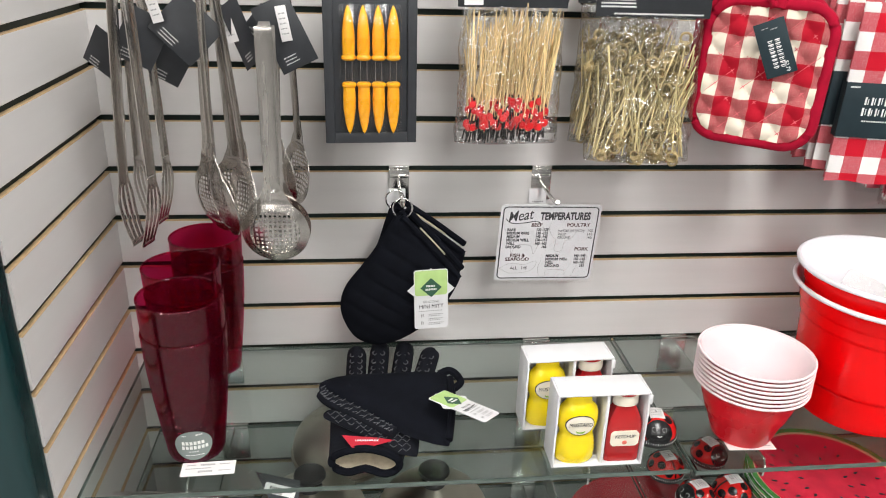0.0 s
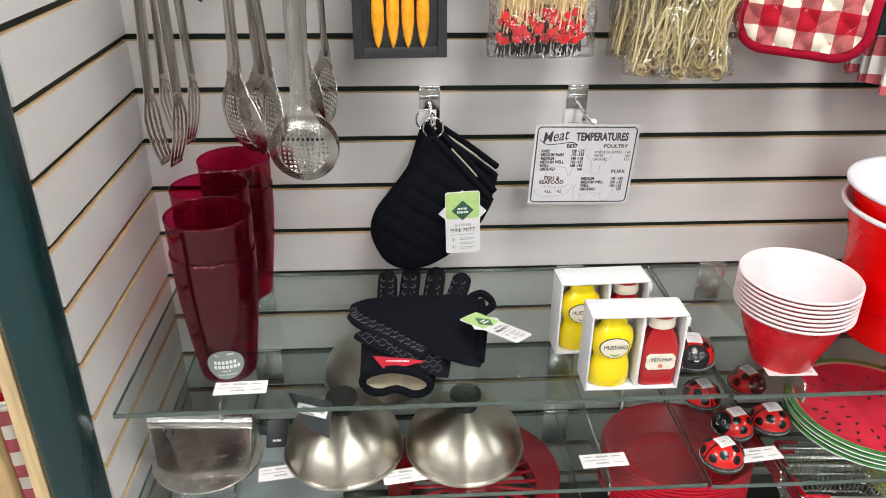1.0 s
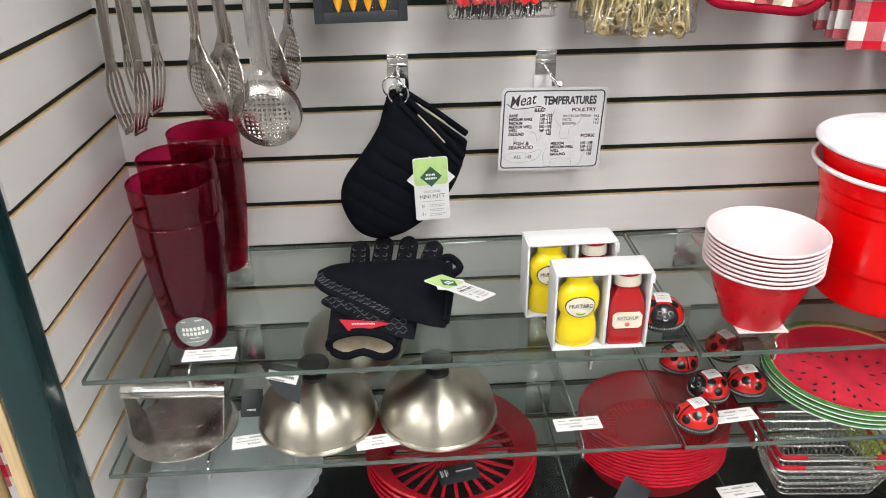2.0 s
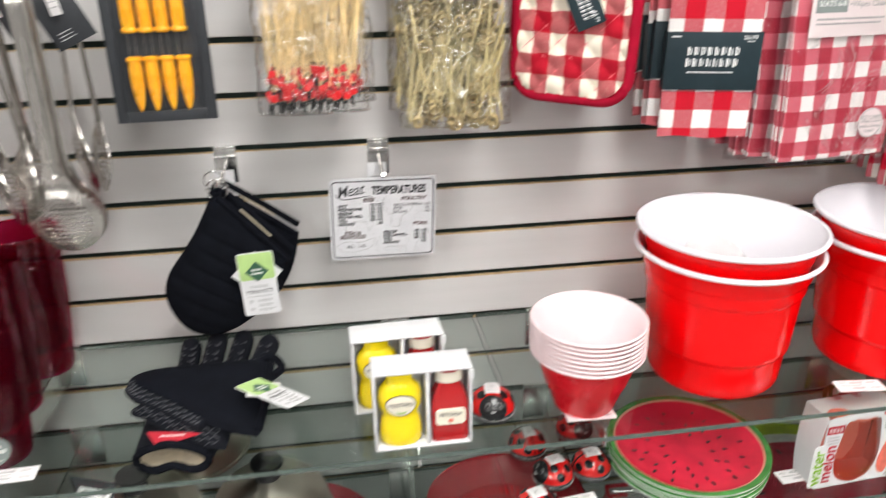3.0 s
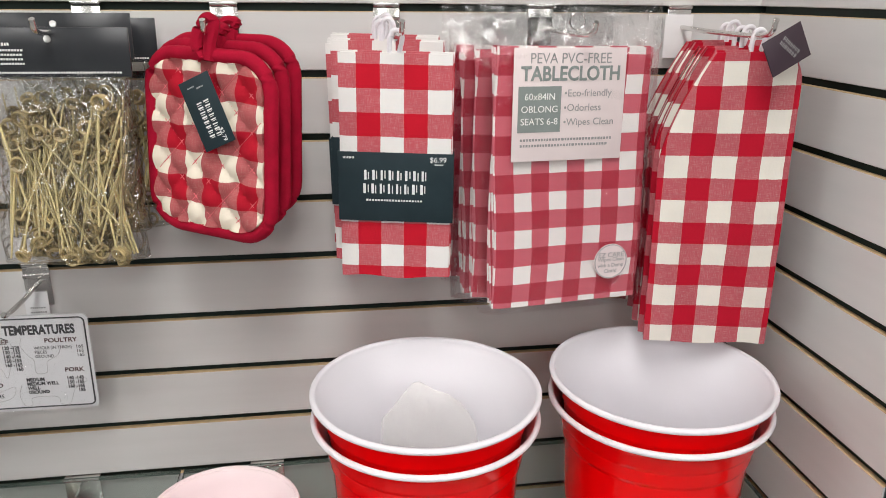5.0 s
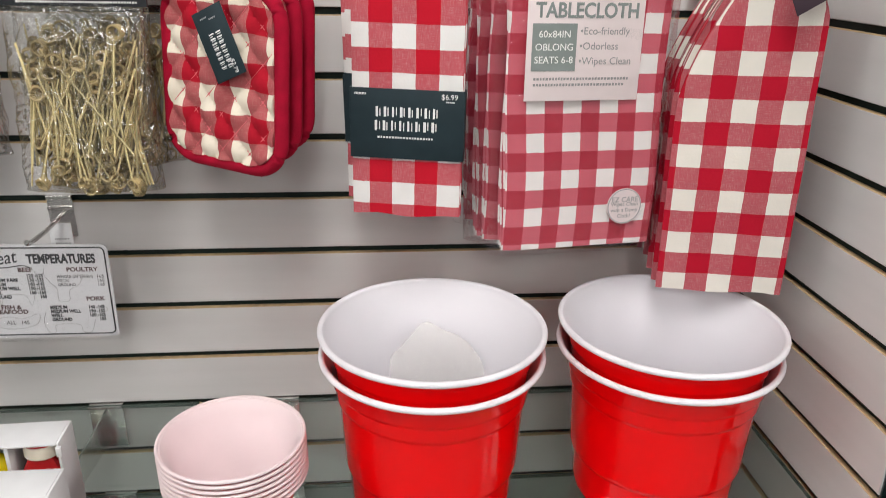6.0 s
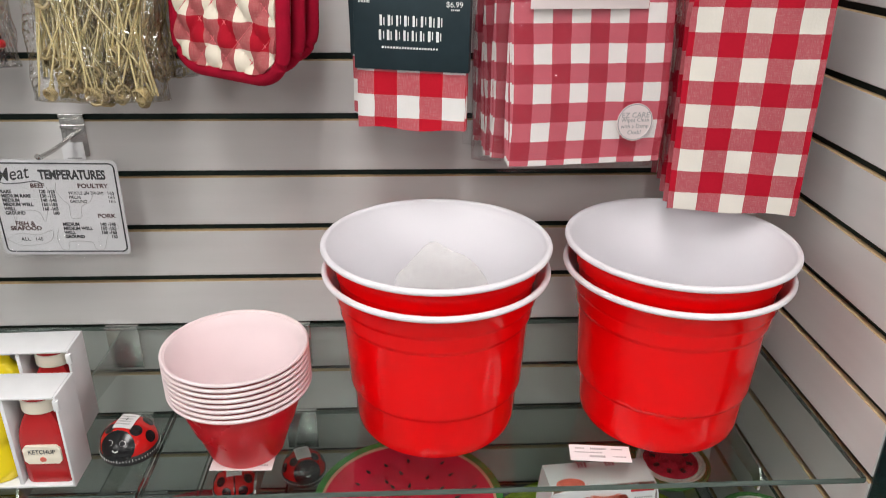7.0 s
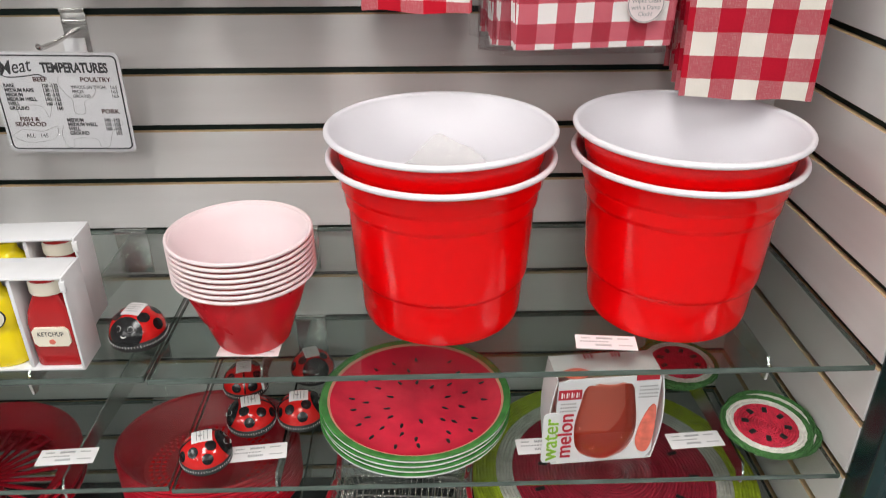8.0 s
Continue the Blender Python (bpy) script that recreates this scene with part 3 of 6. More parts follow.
def glass_shelves():
    """Three levels, each of two panes that meet near x = 0.31."""
    for level, z in enumerate(SHELF_Z):
        for x0, x1, dy in ((-0.455, 0.309, 0.0), (0.313, 1.070, 0.004)):
            k = Mesh().box(((x0 + x1) / 2, (0.948 - dy + 1.293) / 2, z - 0.004), (x1 - x0, 1.293 - 0.948 + dy, 0.008), 0.0015)
            ob = thing("glass_shelf", "", "", pose(0, 0, 0))
            for name, mat, flat in (("pane", GLASS, True), ("polished_edge", GLASS_EDGE, False)):
                q = Mesh()
                for f in k.f:
                    n = (Vector(k.v[f[1]]) - Vector(k.v[f[0]])).cross(Vector(k.v[f[2]]) - Vector(k.v[f[0]]))
                    if (abs(n.normalized().z) > 0.9) == flat:
                        q.add([k.v[i] for i in f], [list(range(len(f)))])
                part(name, q, mat, ob, smooth=False)
            tagged(ob, "clear glass shelf with a greenish polished edge on metal brackets", "shelf", "glass shelves")


def shelf_bracket(x, z):
    top = z - 0.0085
    b = thing("shelf_bracket", "zinc-plated metal bracket hooked into the slat wall", "bracket", pose(x, BACK, top), "shelf brackets")
    part("plate", Mesh().box((0, -0.0035, -0.030), (0.046, 0.003, 0.066), 0.001), CHROME, b)
    part("lip", Mesh().box((0, -0.004, 0.0045), (0.046, 0.012, 0.004), 0.001), CHROME, b)
    arm = [(-0.004, -0.001), (-0.325, -0.001), (-0.332, -0.012), (-0.330, -0.028), (-0.322, -0.030), (-0.316, -0.022), (-0.20, -0.030), (-0.004, -0.052)]
    k = Mesh()
    n = len(arm)
    vs = [(sx * 0.0014, y, zz) for sx in (-1, 1) for y, zz in arm]
    k.add(vs, [list(range(n)), [n + i for i in range(n)][::-1]] + [(i, n + i, n + (i + 1) % n, (i + 1) % n) for i in range(n)])
    part("arm", k, CHROME, b, smooth=False)
    return b


def peg_hook(x, z, length=0.17, plate=0.05, rise=0.012, label_plate=False):
    h = thing("peg_hook", "shiny metal peg hook hung in a slat wall groove", "hook", pose(x, BACK, z), "peg hooks")
    k = Mesh().box((0, -0.0022, -plate / 2), (0.031, 0.0022, plate), 0.0008)
    k.box((0, -0.0042, -0.011), (0.031, 0.003, 0.005), 0.001)
    part("plate", k, CHROME, h)
    part("lip", Mesh().box((0, -0.001, 0.003), (0.031, 0.010, 0.005), 0.001), CHROME, h)
    y0, zz = -0.004, -plate * 0.42
    pts = smooth_line([(0, y0, zz), (0, y0 - length * 0.5, zz - 0.002), (0, y0 - length * 0.93, zz), (0, y0 - length, zz + rise)], 6)
    part("peg", Mesh().tube(pts, 0.0028, 10), CHROME, h)
    if label_plate:
        part("label_plate", Mesh().box((-0.004, -0.0052, -plate - 0.012), (0.028, 0.0012, 0.062), 0.0004), WHITE_CARD, h, "white card label plate")
        bars(h, GREY_INK, [(-0.012, 0.006, -plate - 0.002 - 0.006 * i, 0.002, 0.003) for i in range(5)], pose(0, -0.006, 0), 3)
    return h


# ---- things on the upper glass shelf ----
def price_card(x, y, z, rz=0.0, w=0.066, d=0.026, tint=None):
    c = thing("price_card", "small white printed price card lying on the glass", "price card", pose(x, y, z, 0, 0, rz), "price cards")
    part("card", Mesh().box((0, 0, 0.0006), (w, d, 0.0006)), PAPER, c, smooth=False)
    rows = [(-w * 0.15, w * 0.12, d * 0.27, 0.0030, 0.0022), (-w * 0.4, -w * 0.25, d * 0.27, 0.0016, 0.002), (w * 0.2, w * 0.4, d * 0.27, 0.0016, 0.002),
            (-w * 0.42, w * 0.05, d * 0.02, 0.0014, 0.004), (-w * 0.18, w * 0.10, -d * 0.22, 0.0034, 0.0024), (w * 0.2, w * 0.42, -d * 0.2, 0.0014, 0.002)]
    bars(c, GREY_INK, rows, pose(0, 0, 0.0011, -90), 5)
    return c


def shell(outer, wall, floor=0.003):
    """A closed cup profile from its outer side (r, z), base first."""
    inner = [(max(r - wall, 0.001), z + (floor if i == 0 else 0)) for i, (r, z) in enumerate(outer)]
    return [(0.0001, outer[0][1]), *outer], [*inner[::-1], (0.0001, inner[0][1])]


def tumbler_thing(x, y, z, sticker=False, rz=0):
    t = thing("tumbler", "translucent ruby-red tall plastic tumbler, nested in a stack", "tumbler", pose(x, y, z, 0, 0, rz), "ruby tumblers")
    out = [(0.0345, 0.0), (0.0360, 0.004), (0.0392, 0.030), (0.0428, 0.060), (0.0460, 0.090), (0.0484, 0.118), (0.0500, 0.148), (0.0508, 0.1765)]
    a, b = shell(out, 0.0016, 0.004)
    part("cup", Mesh().lathe(a + b, 64), TUMBLER, t)
    part("rim", Mesh().tube([(0.0500 * math.cos(q), 0.0500 * math.sin(q), 0.1768) for q in (2 * math.pi * i / 64 for i in range(65))], 0.0014, 8), TUMBLER, t, "rounded ruby rim")
    if sticker:
        k = Mesh()
        n = 40
        ring = []
        for i in range(n):
            s = 2 * math.pi * i / n
            ring.append((0.0235 * math.cos(s), 0.031 + 0.0235 * math.sin(s)))

        def wrap(px, pz, lift):
            r = 0.0361 + (pz - 0.004) * 0.122 + lift
            an = px / r
            return (r * math.sin(an), -r * math.cos(an), pz)

        vs, fs = [], []
        rows = 7
        for j in range(rows + 1):
            for px, pz in ring:
                vs.append(wrap(px * j / rows, 0.031 + (pz - 0.031) * j / rows, 0.0006))
        for j in range(rows):
            for i in range(n):
                q = (i + 1) % n
                fs.append((j * n + i, (j + 1) * n + i, (j + 1) * n + q, j * n + q))
        k.add(vs, fs)
        part("sticker", k, GREY_BOX, t, "round grey paper sticker with white print")
        w = Mesh()
        for z0, h, x0, x1, step in ((0.0355, 0.0055, -0.014, 0.014, 0.0048), (0.0280, 0.0055, -0.0145, 0.0145, 0.0048), (0.0215, 0.0014, -0.006, 0.006, 0.003),
                                    (0.0155, 0.0012, -0.011, 0.011, 0.003), (0.0485, 0.0022, 0.004, 0.011, 0.0022), (0.0475, 0.0014, -0.013, -0.007, 0.002)):
            px = x0
            while px < x1:
                ws = step * 0.74
                q = [wrap(px, z0 - h / 2, 0.0009), wrap(px + ws, z0 - h / 2, 0.0009), wrap(px + ws, z0 + h / 2, 0.0009), wrap(px, z0 + h / 2, 0.0009)]
                w.add(q, [(0, 1, 2, 3)])
                px += step
        part("fine_print", w, WHITE_INK, t)
    return t


def tumblers():
    z = SHELF_Z[0]
    for x, y, nest, sticker in ((-0.331, 1.037, 0.046, True), (-0.352, 1.142, 0.038, False), (-0.338, 1.240, 0.040, False)):
        tumbler_thing(x, y, z, sticker, 8 if sticker else 60)
        tumbler_thing(x, y, z + nest, False, 130)


def bucket(x, y, z, tissue=False, rz=0):
    t = thing("bucket", "large glossy red plastic party-cup bucket with a white rim and lining", "bucket", pose(x, y, z, 0, 0, rz), "red party buckets")
    out = [(0.074, 0.006), (0.081, 0.0), (0.087, 0.002), (0.0905, 0.008), (0.0918, 0.018), (0.0938, 0.0525), (0.0940, 0.0535), (0.0968, 0.0570), (0.0976, 0.0590), (0.0982, 0.064),
           (0.1024, 0.1390), (0.1026, 0.1402), (0.1052, 0.1440), (0.1058, 0.1465), (0.1068, 0.1596), (0.1070, 0.1608), (0.1097, 0.1646), (0.1102, 0.1665), (0.1122, 0.178), (0.1165, 0.1862), (0.1185, 0.1885)]
    part("body", Mesh().lathe([(0.0001, 0.006), *out, (0.1165, 0.1885)], 96), RED_CUP, t)
    rim = [(0.1165, 0.1875)] + [(0.1200 + 0.0034 * math.cos(a), 0.1912 + 0.0034 * math.sin(a)) for a in (math.radians(q) for q in range(-110, 190, 25))]
    part("rim", Mesh().lathe(rim + [(0.1162, 0.1895)], 96), WHITE_CUP, t, "white rolled rim")
    inner = [(0.0868, 0.0100), (0.0918, 0.0535), (0.0945, 0.0575), (0.0955, 0.064), (0.1008, 0.1395), (0.1025, 0.1445), (0.1050, 0.1605), (0.1078, 0.1655), (0.1105, 0.178), (0.1145, 0.1845)]
    part("lining", Mesh().lathe([(0.0001, 0.009), (0.08, 0.009), *inner, (0.1162, 0.1897)], 96), WHITE_CUP, t, "white plastic lining")
    if tissue:
        k = Mesh()

        def crumple(u, v, off=0.0):
            """A loose sheet leaning on the far side, its upper edge rounded and creased."""
            across = 2 * u - 1
            px = 0.010 + 0.062 * across * (1 - 0.12 * v * v)
            top = 0.138 * (1 - 0.24 * across * across - 0.05 * across)
            crease = 0.006 * noise.noise((u * 4, v * 4, 1.0)) + 0.003 * abs(noise.noise((u * 10, v * 9, 4.0)))
            return (px, -0.046 + 0.122 * v ** 0.8 * (1 - 0.22 * across * across) + crease + off, 0.014 + top * v ** 1.3 + crease)
        k.sheet(crumple, 32, 32, 0.12, 0.16, back=lambda u, v: crumple(u, v, 0.0008))
        part("tissue", k, TISSUE, t, "sheer cream tissue paper")
    return t


def buckets():
    z = SHELF_Z[0]
    for x, y, tissue in ((0.6188, 1.0775, True), (0.8825, 1.0745, False)):
        bucket(x, y, z, False, 20)
        bucket(x, y, z + 0.0287, tissue, 0)


def bowls():
    z = SHELF_Z[0]
    first = None
    for i in range(8):
        m = pose(0.4090 - 0.0001 * i, 1.0205, z + 0.0061 * i, 0, 0, 9 * i)
        if first is None:
            first = thing("bowl", "red plastic snack bowl with pinkish white lining, nested in a stack", "bowl", m, "stacked red bowls")
            out = [(0.033, 0.002), (0.0375, 0.0), (0.0400, 0.003), (0.0510, 0.036), (0.0535, 0.0395), (0.0620, 0.0660), (0.0665, 0.0785), (0.0705, 0.0830), (0.0730, 0.0842)]
            part("body", Mesh().lathe([(0.0001, 0.002), *out, (0.071, 0.0850)], 64), RED_BOWL, first)
            rim = [(0.0705, 0.0845)] + [(0.0733 + 0.0020 * math.cos(a), 0.0867 + 0.0020 * math.sin(a)) for a in (math.radians(q) for q in range(-120, 190, 30))]
            part("rim", Mesh().lathe(rim + [(0.0700, 0.0860)], 64), PINK_WHITE, first, "pinkish white rolled rim")
            inside = [(0.0001, 0.004), (0.037, 0.004), (0.0395, 0.006), (0.0495, 0.036), (0.0520, 0.040), (0.0605, 0.067), (0.0640, 0.0745), (0.0650, 0.0790), (0.0690, 0.0840), (0.0700, 0.0860)]
            part("lining", Mesh().lathe(inside, 64), PINK_WHITE, first, "pinkish white lining")
        else:
            copy_thing(first, m)


def gift_box(x, y, z, rz):
    """An open white card box with a mustard and a ketchup shaker in two cells."""
    w, d, h, t = 0.120, 0.044, 0.110, 0.0028
    b = thing("gift_box", "open-fronted white card gift box with two cells", "box", pose(x, y, z, 0, 0, rz), "shaker gift boxes")
    for name, c, s in (("side_panel", (-w / 2 + t / 2, 0, h / 2), (t, d, h)), ("side_panel", (w / 2 - t / 2, 0, h / 2), (t, d, h)),
                       ("bottom_panel", (0, 0, t / 2), (w - 2 * t, d, t)), ("top_panel", (0, 0, h - t / 2), (w - 2 * t, d, t)),
                       ("back_panel", (0, d / 2 - t / 2, h / 2), (w - 2 * t, t, h - 2 * t)), ("divider", (0.006, -0.001, h / 2), (t * 1.5, d - 0.006, h - 2 * t))):
        part(name, Mesh().box(c, s, 0.0009), WHITE_CARD, b)
    tab = Mesh().box((w / 2 - 0.001, -d / 2 + 0.001, h - 0.010), (0.006, 0.004, 0.012), 0.001)
    part("flap", tab, WHITE_CARD, b)
    base = Matrix.Translation((x, y, z)) @ pose(0, 0, 0, 0, 0, rz)
    mustard = thing("mustard_shaker", "glossy yellow mustard-bottle shaker with an oval label", "shaker", base @ pose(-0.027, -0.004, t + 0.0005), "condiment shakers")
    prof = [(0.0001, 0.0), (0.0235, 0.0), (0.0258, 0.003), (0.0262, 0.016), (0.0248, 0.030), (0.0225, 0.0375), (0.0215, 0.041), (0.0228, 0.046), (0.0258, 0.053),
            (0.0268, 0.064), (0.0262, 0.073), (0.0235, 0.080), (0.0185, 0.0855), (0.0165, 0.088), (0.0163, 0.094), (0.0150, 0.0975), (0.0001, 0.0985)]
    part("body", Mesh().lathe(prof, 48, sy=0.62), YELLOW, mustard)

    def oval(rx, rz_, lift):
        k = Mesh()
        vs, fs = [], []
        for j in range(6):
            for i in range(36):
                a = 2 * math.pi * i / 36
                px, pz = rx * j / 5 * math.cos(a), rz_ * j / 5 * math.sin(a)
                r = 0.0268
                vs.append((px, -0.62 * math.sqrt(r * r - px * px) * (1 - 6 * pz * pz / r) - lift, 0.060 + pz))
        for j in range(5):
            for i in range(36):
                q = (i + 1) % 36
                fs.append((j * 36 + i, (j + 1) * 36 + i, (j + 1) * 36 + q, j * 36 + q))
        return k.add(vs, fs)
    part("label_border", oval(0.0190, 0.0150, 0.0006), SEED, mustard, "dark oval label border")
    part("label", oval(0.0178, 0.0138, 0.0010), CREAM, mustard, "cream oval label")
    lettering("MUSTARD", 0.0078, mustard, INK, pose(0, -0.0183, 0.0620), stretch=0.86)
    part("label_leaf", Mesh().slab([(0.006 * math.cos(a), 0.0525 - 0.0035 * abs(math.sin(a))) for a in (math.radians(q) for q in range(180, 361, 20))] +
                                   [(0.0045 * math.cos(a), 0.0525 - 0.0015 * abs(math.sin(a))) for a in (math.radians(q) for q in range(360, 179, -20))], -0.0182, -0.0178), LEAF_GREEN, mustard)
    ketchup = thing("ketchup_shaker", "glossy red ketchup-bottle shaker with a cream cap and label", "shaker", base @ pose(0.0335, -0.004, t + 0.0005), "condiment shakers")
    out = [(0.0255, 0.0), (0.0262, 0.003), (0.0262, 0.050), (0.0240, 0.062), (0.0190, 0.073), (0.0150, 0.080), (0.0140, 0.083)]

    def squarish(a, j):
        return 1.0 / max(abs(math.cos(a)), abs(math.sin(a)), 0.78) * 0.86
    part("body", Mesh().lathe([(0.0001, 0.0), *out, (0.0001, 0.083)], 56, sy=0.60, wave=squarish), KETCHUP, ketchup)
    part("cap", Mesh().lathe([(0.0001, 0.0825), (0.0165, 0.0825), (0.0172, 0.084), (0.0168, 0.0945), (0.0155, 0.0965), (0.0001, 0.0965)], 40, sy=0.7), CREAM, ketchup, "cream cap")
    part("cap_top", Mesh().lathe([(0.0001, 0.0965), (0.0150, 0.0965), (0.0135, 0.1015), (0.0001, 0.102)], 40, sy=0.7), KETCHUP, ketchup, "red cap top")
    lab = [(-0.0185, 0.030), (-0.0150, 0.026), (0.0150, 0.026), (0.0185, 0.030), (0.0185, 0.044), (0.0150, 0.048), (-0.0150, 0.048), (-0.0185, 0.044)]
    part("label", Mesh().slab(lab, -0.0164, -0.0140), CREAM, ketchup, "cream eight-sided label")
    lettering("KETCHUP", 0.0072, ketchup, INK, pose(0, -0.0167, 0.0405), stretch=0.84)
    part("label_tomato", Mesh().slab([(0.0032 * math.cos(a), 0.0315 + 0.0030 * math.sin(a)) for a in (2 * math.pi * i / 16 for i in range(16))], -0.0168, -0.0164), CORAL, ketchup)
    return b


def ladybug_timer(x, y, z, rz, s=1.0):
    """rz: the way the head looks, 0 towards -y."""
    t = thing("ladybug_timer", "glossy red and black ladybug kitchen timer with a paper label", "timer", pose(x, y, z, 0, 0, rz) @ Matrix.Scale(s, 4), "ladybug timers")
    part("dial", Mesh().lathe([(0.0001, 0.0), (0.0285, 0.0), (0.0302, 0.002), (0.0310, 0.010), (0.0300, 0.0115), (0.0001, 0.0115)], 56), LADY_RING, t, "black dial ring")
    dome = [(0.0300, 0.0118)] + [(0.0300 * math.cos(a), 0.0118 + 0.0255 * math.sin(a)) for a in (math.radians(q) for q in range(6, 90, 7))] + [(0.0001, 0.0373)]
    part("shell", Mesh().lathe([(0.0001, 0.0118), *dome], 56), LADY_RED, t)

    def on(an, el, lift):
        return Vector(((0.0300 + lift) * math.cos(el) * math.sin(an), -(0.0300 + lift) * math.cos(el) * math.cos(an), 0.0118 + (0.0255 + lift) * math.sin(el)))

    def patch(an, el, rad, n=22, lift=0.0004, squash=1.0):
        c = on(an, el, lift)
        e1 = (on(an + 0.02, el, lift) - on(an - 0.02, el, lift)).normalized()
        e2 = (on(an, el + 0.02, lift) - on(an, el - 0.02, lift)).normalized()
        k, vs, fs = Mesh(), [], []
        for j in range(1, 5):
            for i in range(n):
                a = 2 * math.pi * i / n
                p = c + (e1 * math.cos(a) + e2 * math.sin(a) * squash) * rad * j / 4
                q = Vector((p.x, p.y, (p.z - 0.0118) * 0.0300 / 0.0255))
                q = q.normalized() * (0.0300 + lift)
                vs.append((q.x, q.y, 0.0118 + q.z * 0.0255 / 0.0300))
        vs.append(tuple(c))
        for j in range(3):
            for i in range(n):
                q = (i + 1) % n
                fs.append((j * n + i, j * n + q, (j + 1) * n + q, (j + 1) * n + i))
        fs += [(len(vs) - 1, (i + 1) % n, i) for i in range(n)]
        return k.add(vs, fs)
    part("face", patch(0, 0.46, 0.0225, lift=0.0014, squash=0.98), LADY_BLACK, t, "raised black ladybug face")
    for sx in (-1, 1):
        part("eye", patch(sx * 0.26, 0.62, 0.0032, 16, lift=0.0022), WHITE_INK, t, "white outlined eye")
        part("pupil", patch(sx * 0.26, 0.616, 0.0029, 16, lift=0.0025), LADY_BLACK, t)
    for an, el in ((1.45, 0.45), (-1.45, 0.45), (2.2, 0.75), (-2.2, 0.75), (2.75, 0.35), (-2.75, 0.35), (1.05, 0.98), (-1.05, 0.98)):
        part("spot", patch(an, el, 0.0068), LADY_BLACK, t)
    stripe = [on(math.pi, e, 0.0003) for e in (math.radians(q) for q in range(4, 91, 6))]
    part("back_stripe", Mesh().tube(stripe, 0.0011, 6), LADY_BLACK, t, "black stripe down the shell")
    mouth = smooth_line([on(-0.10, 0.36, 0.0022), on(0, 0.31, 0.0024), on(0.10, 0.36, 0.0022)], 4)
    part("mouth", Mesh().tube(mouth, 0.0006, 5), WHITE_INK, t, "thin white mouth line")
    ticks = Mesh()
    for i in range(60):
        a = 2 * math.pi * i / 60
        hgt = 0.0038 if i % 5 == 0 else 0.0022
        ticks.box((0, 0, 0), (0.0007, 0.0005, hgt), at=Matrix.Rotation(a, 4, "Z") @ Matrix.Translation((0, -0.0310, 0.0075)))
    part("dial_marks", ticks, WHITE_INK, t, smooth=False)
    lab = Mesh()
    lab.sheet(lambda u, v: (0.020 * (u - 0.5), 0.024 * (v - 0.45), 0.0383 - 1.1 * (0.020 * (u - 0.5)) ** 2 * 10 - 6 * (0.024 * (v - 0.45)) ** 2), 6, 6, 0.02, 0.024,
              back=lambda u, v: (0.020 * (u - 0.5), 0.024 * (v - 0.45), 0.0378 - 1.1 * (0.020 * (u - 0.5)) ** 2 * 10 - 6 * (0.024 * (v - 0.45)) ** 2))
    label = part("paper_label", lab, PAPER, t, "white printed paper label")
    bars(label, GREY_INK, [(-0.008, 0.008, 0.007 - 0.0042 * i, 0.0012, 0.003) for i in range(4)], pose(0, 0, 0.0386, -90), 7)
    return t


# ---- things on the wall hooks ----
TOP_Z = GROOVE_Z + 4 * PITCH


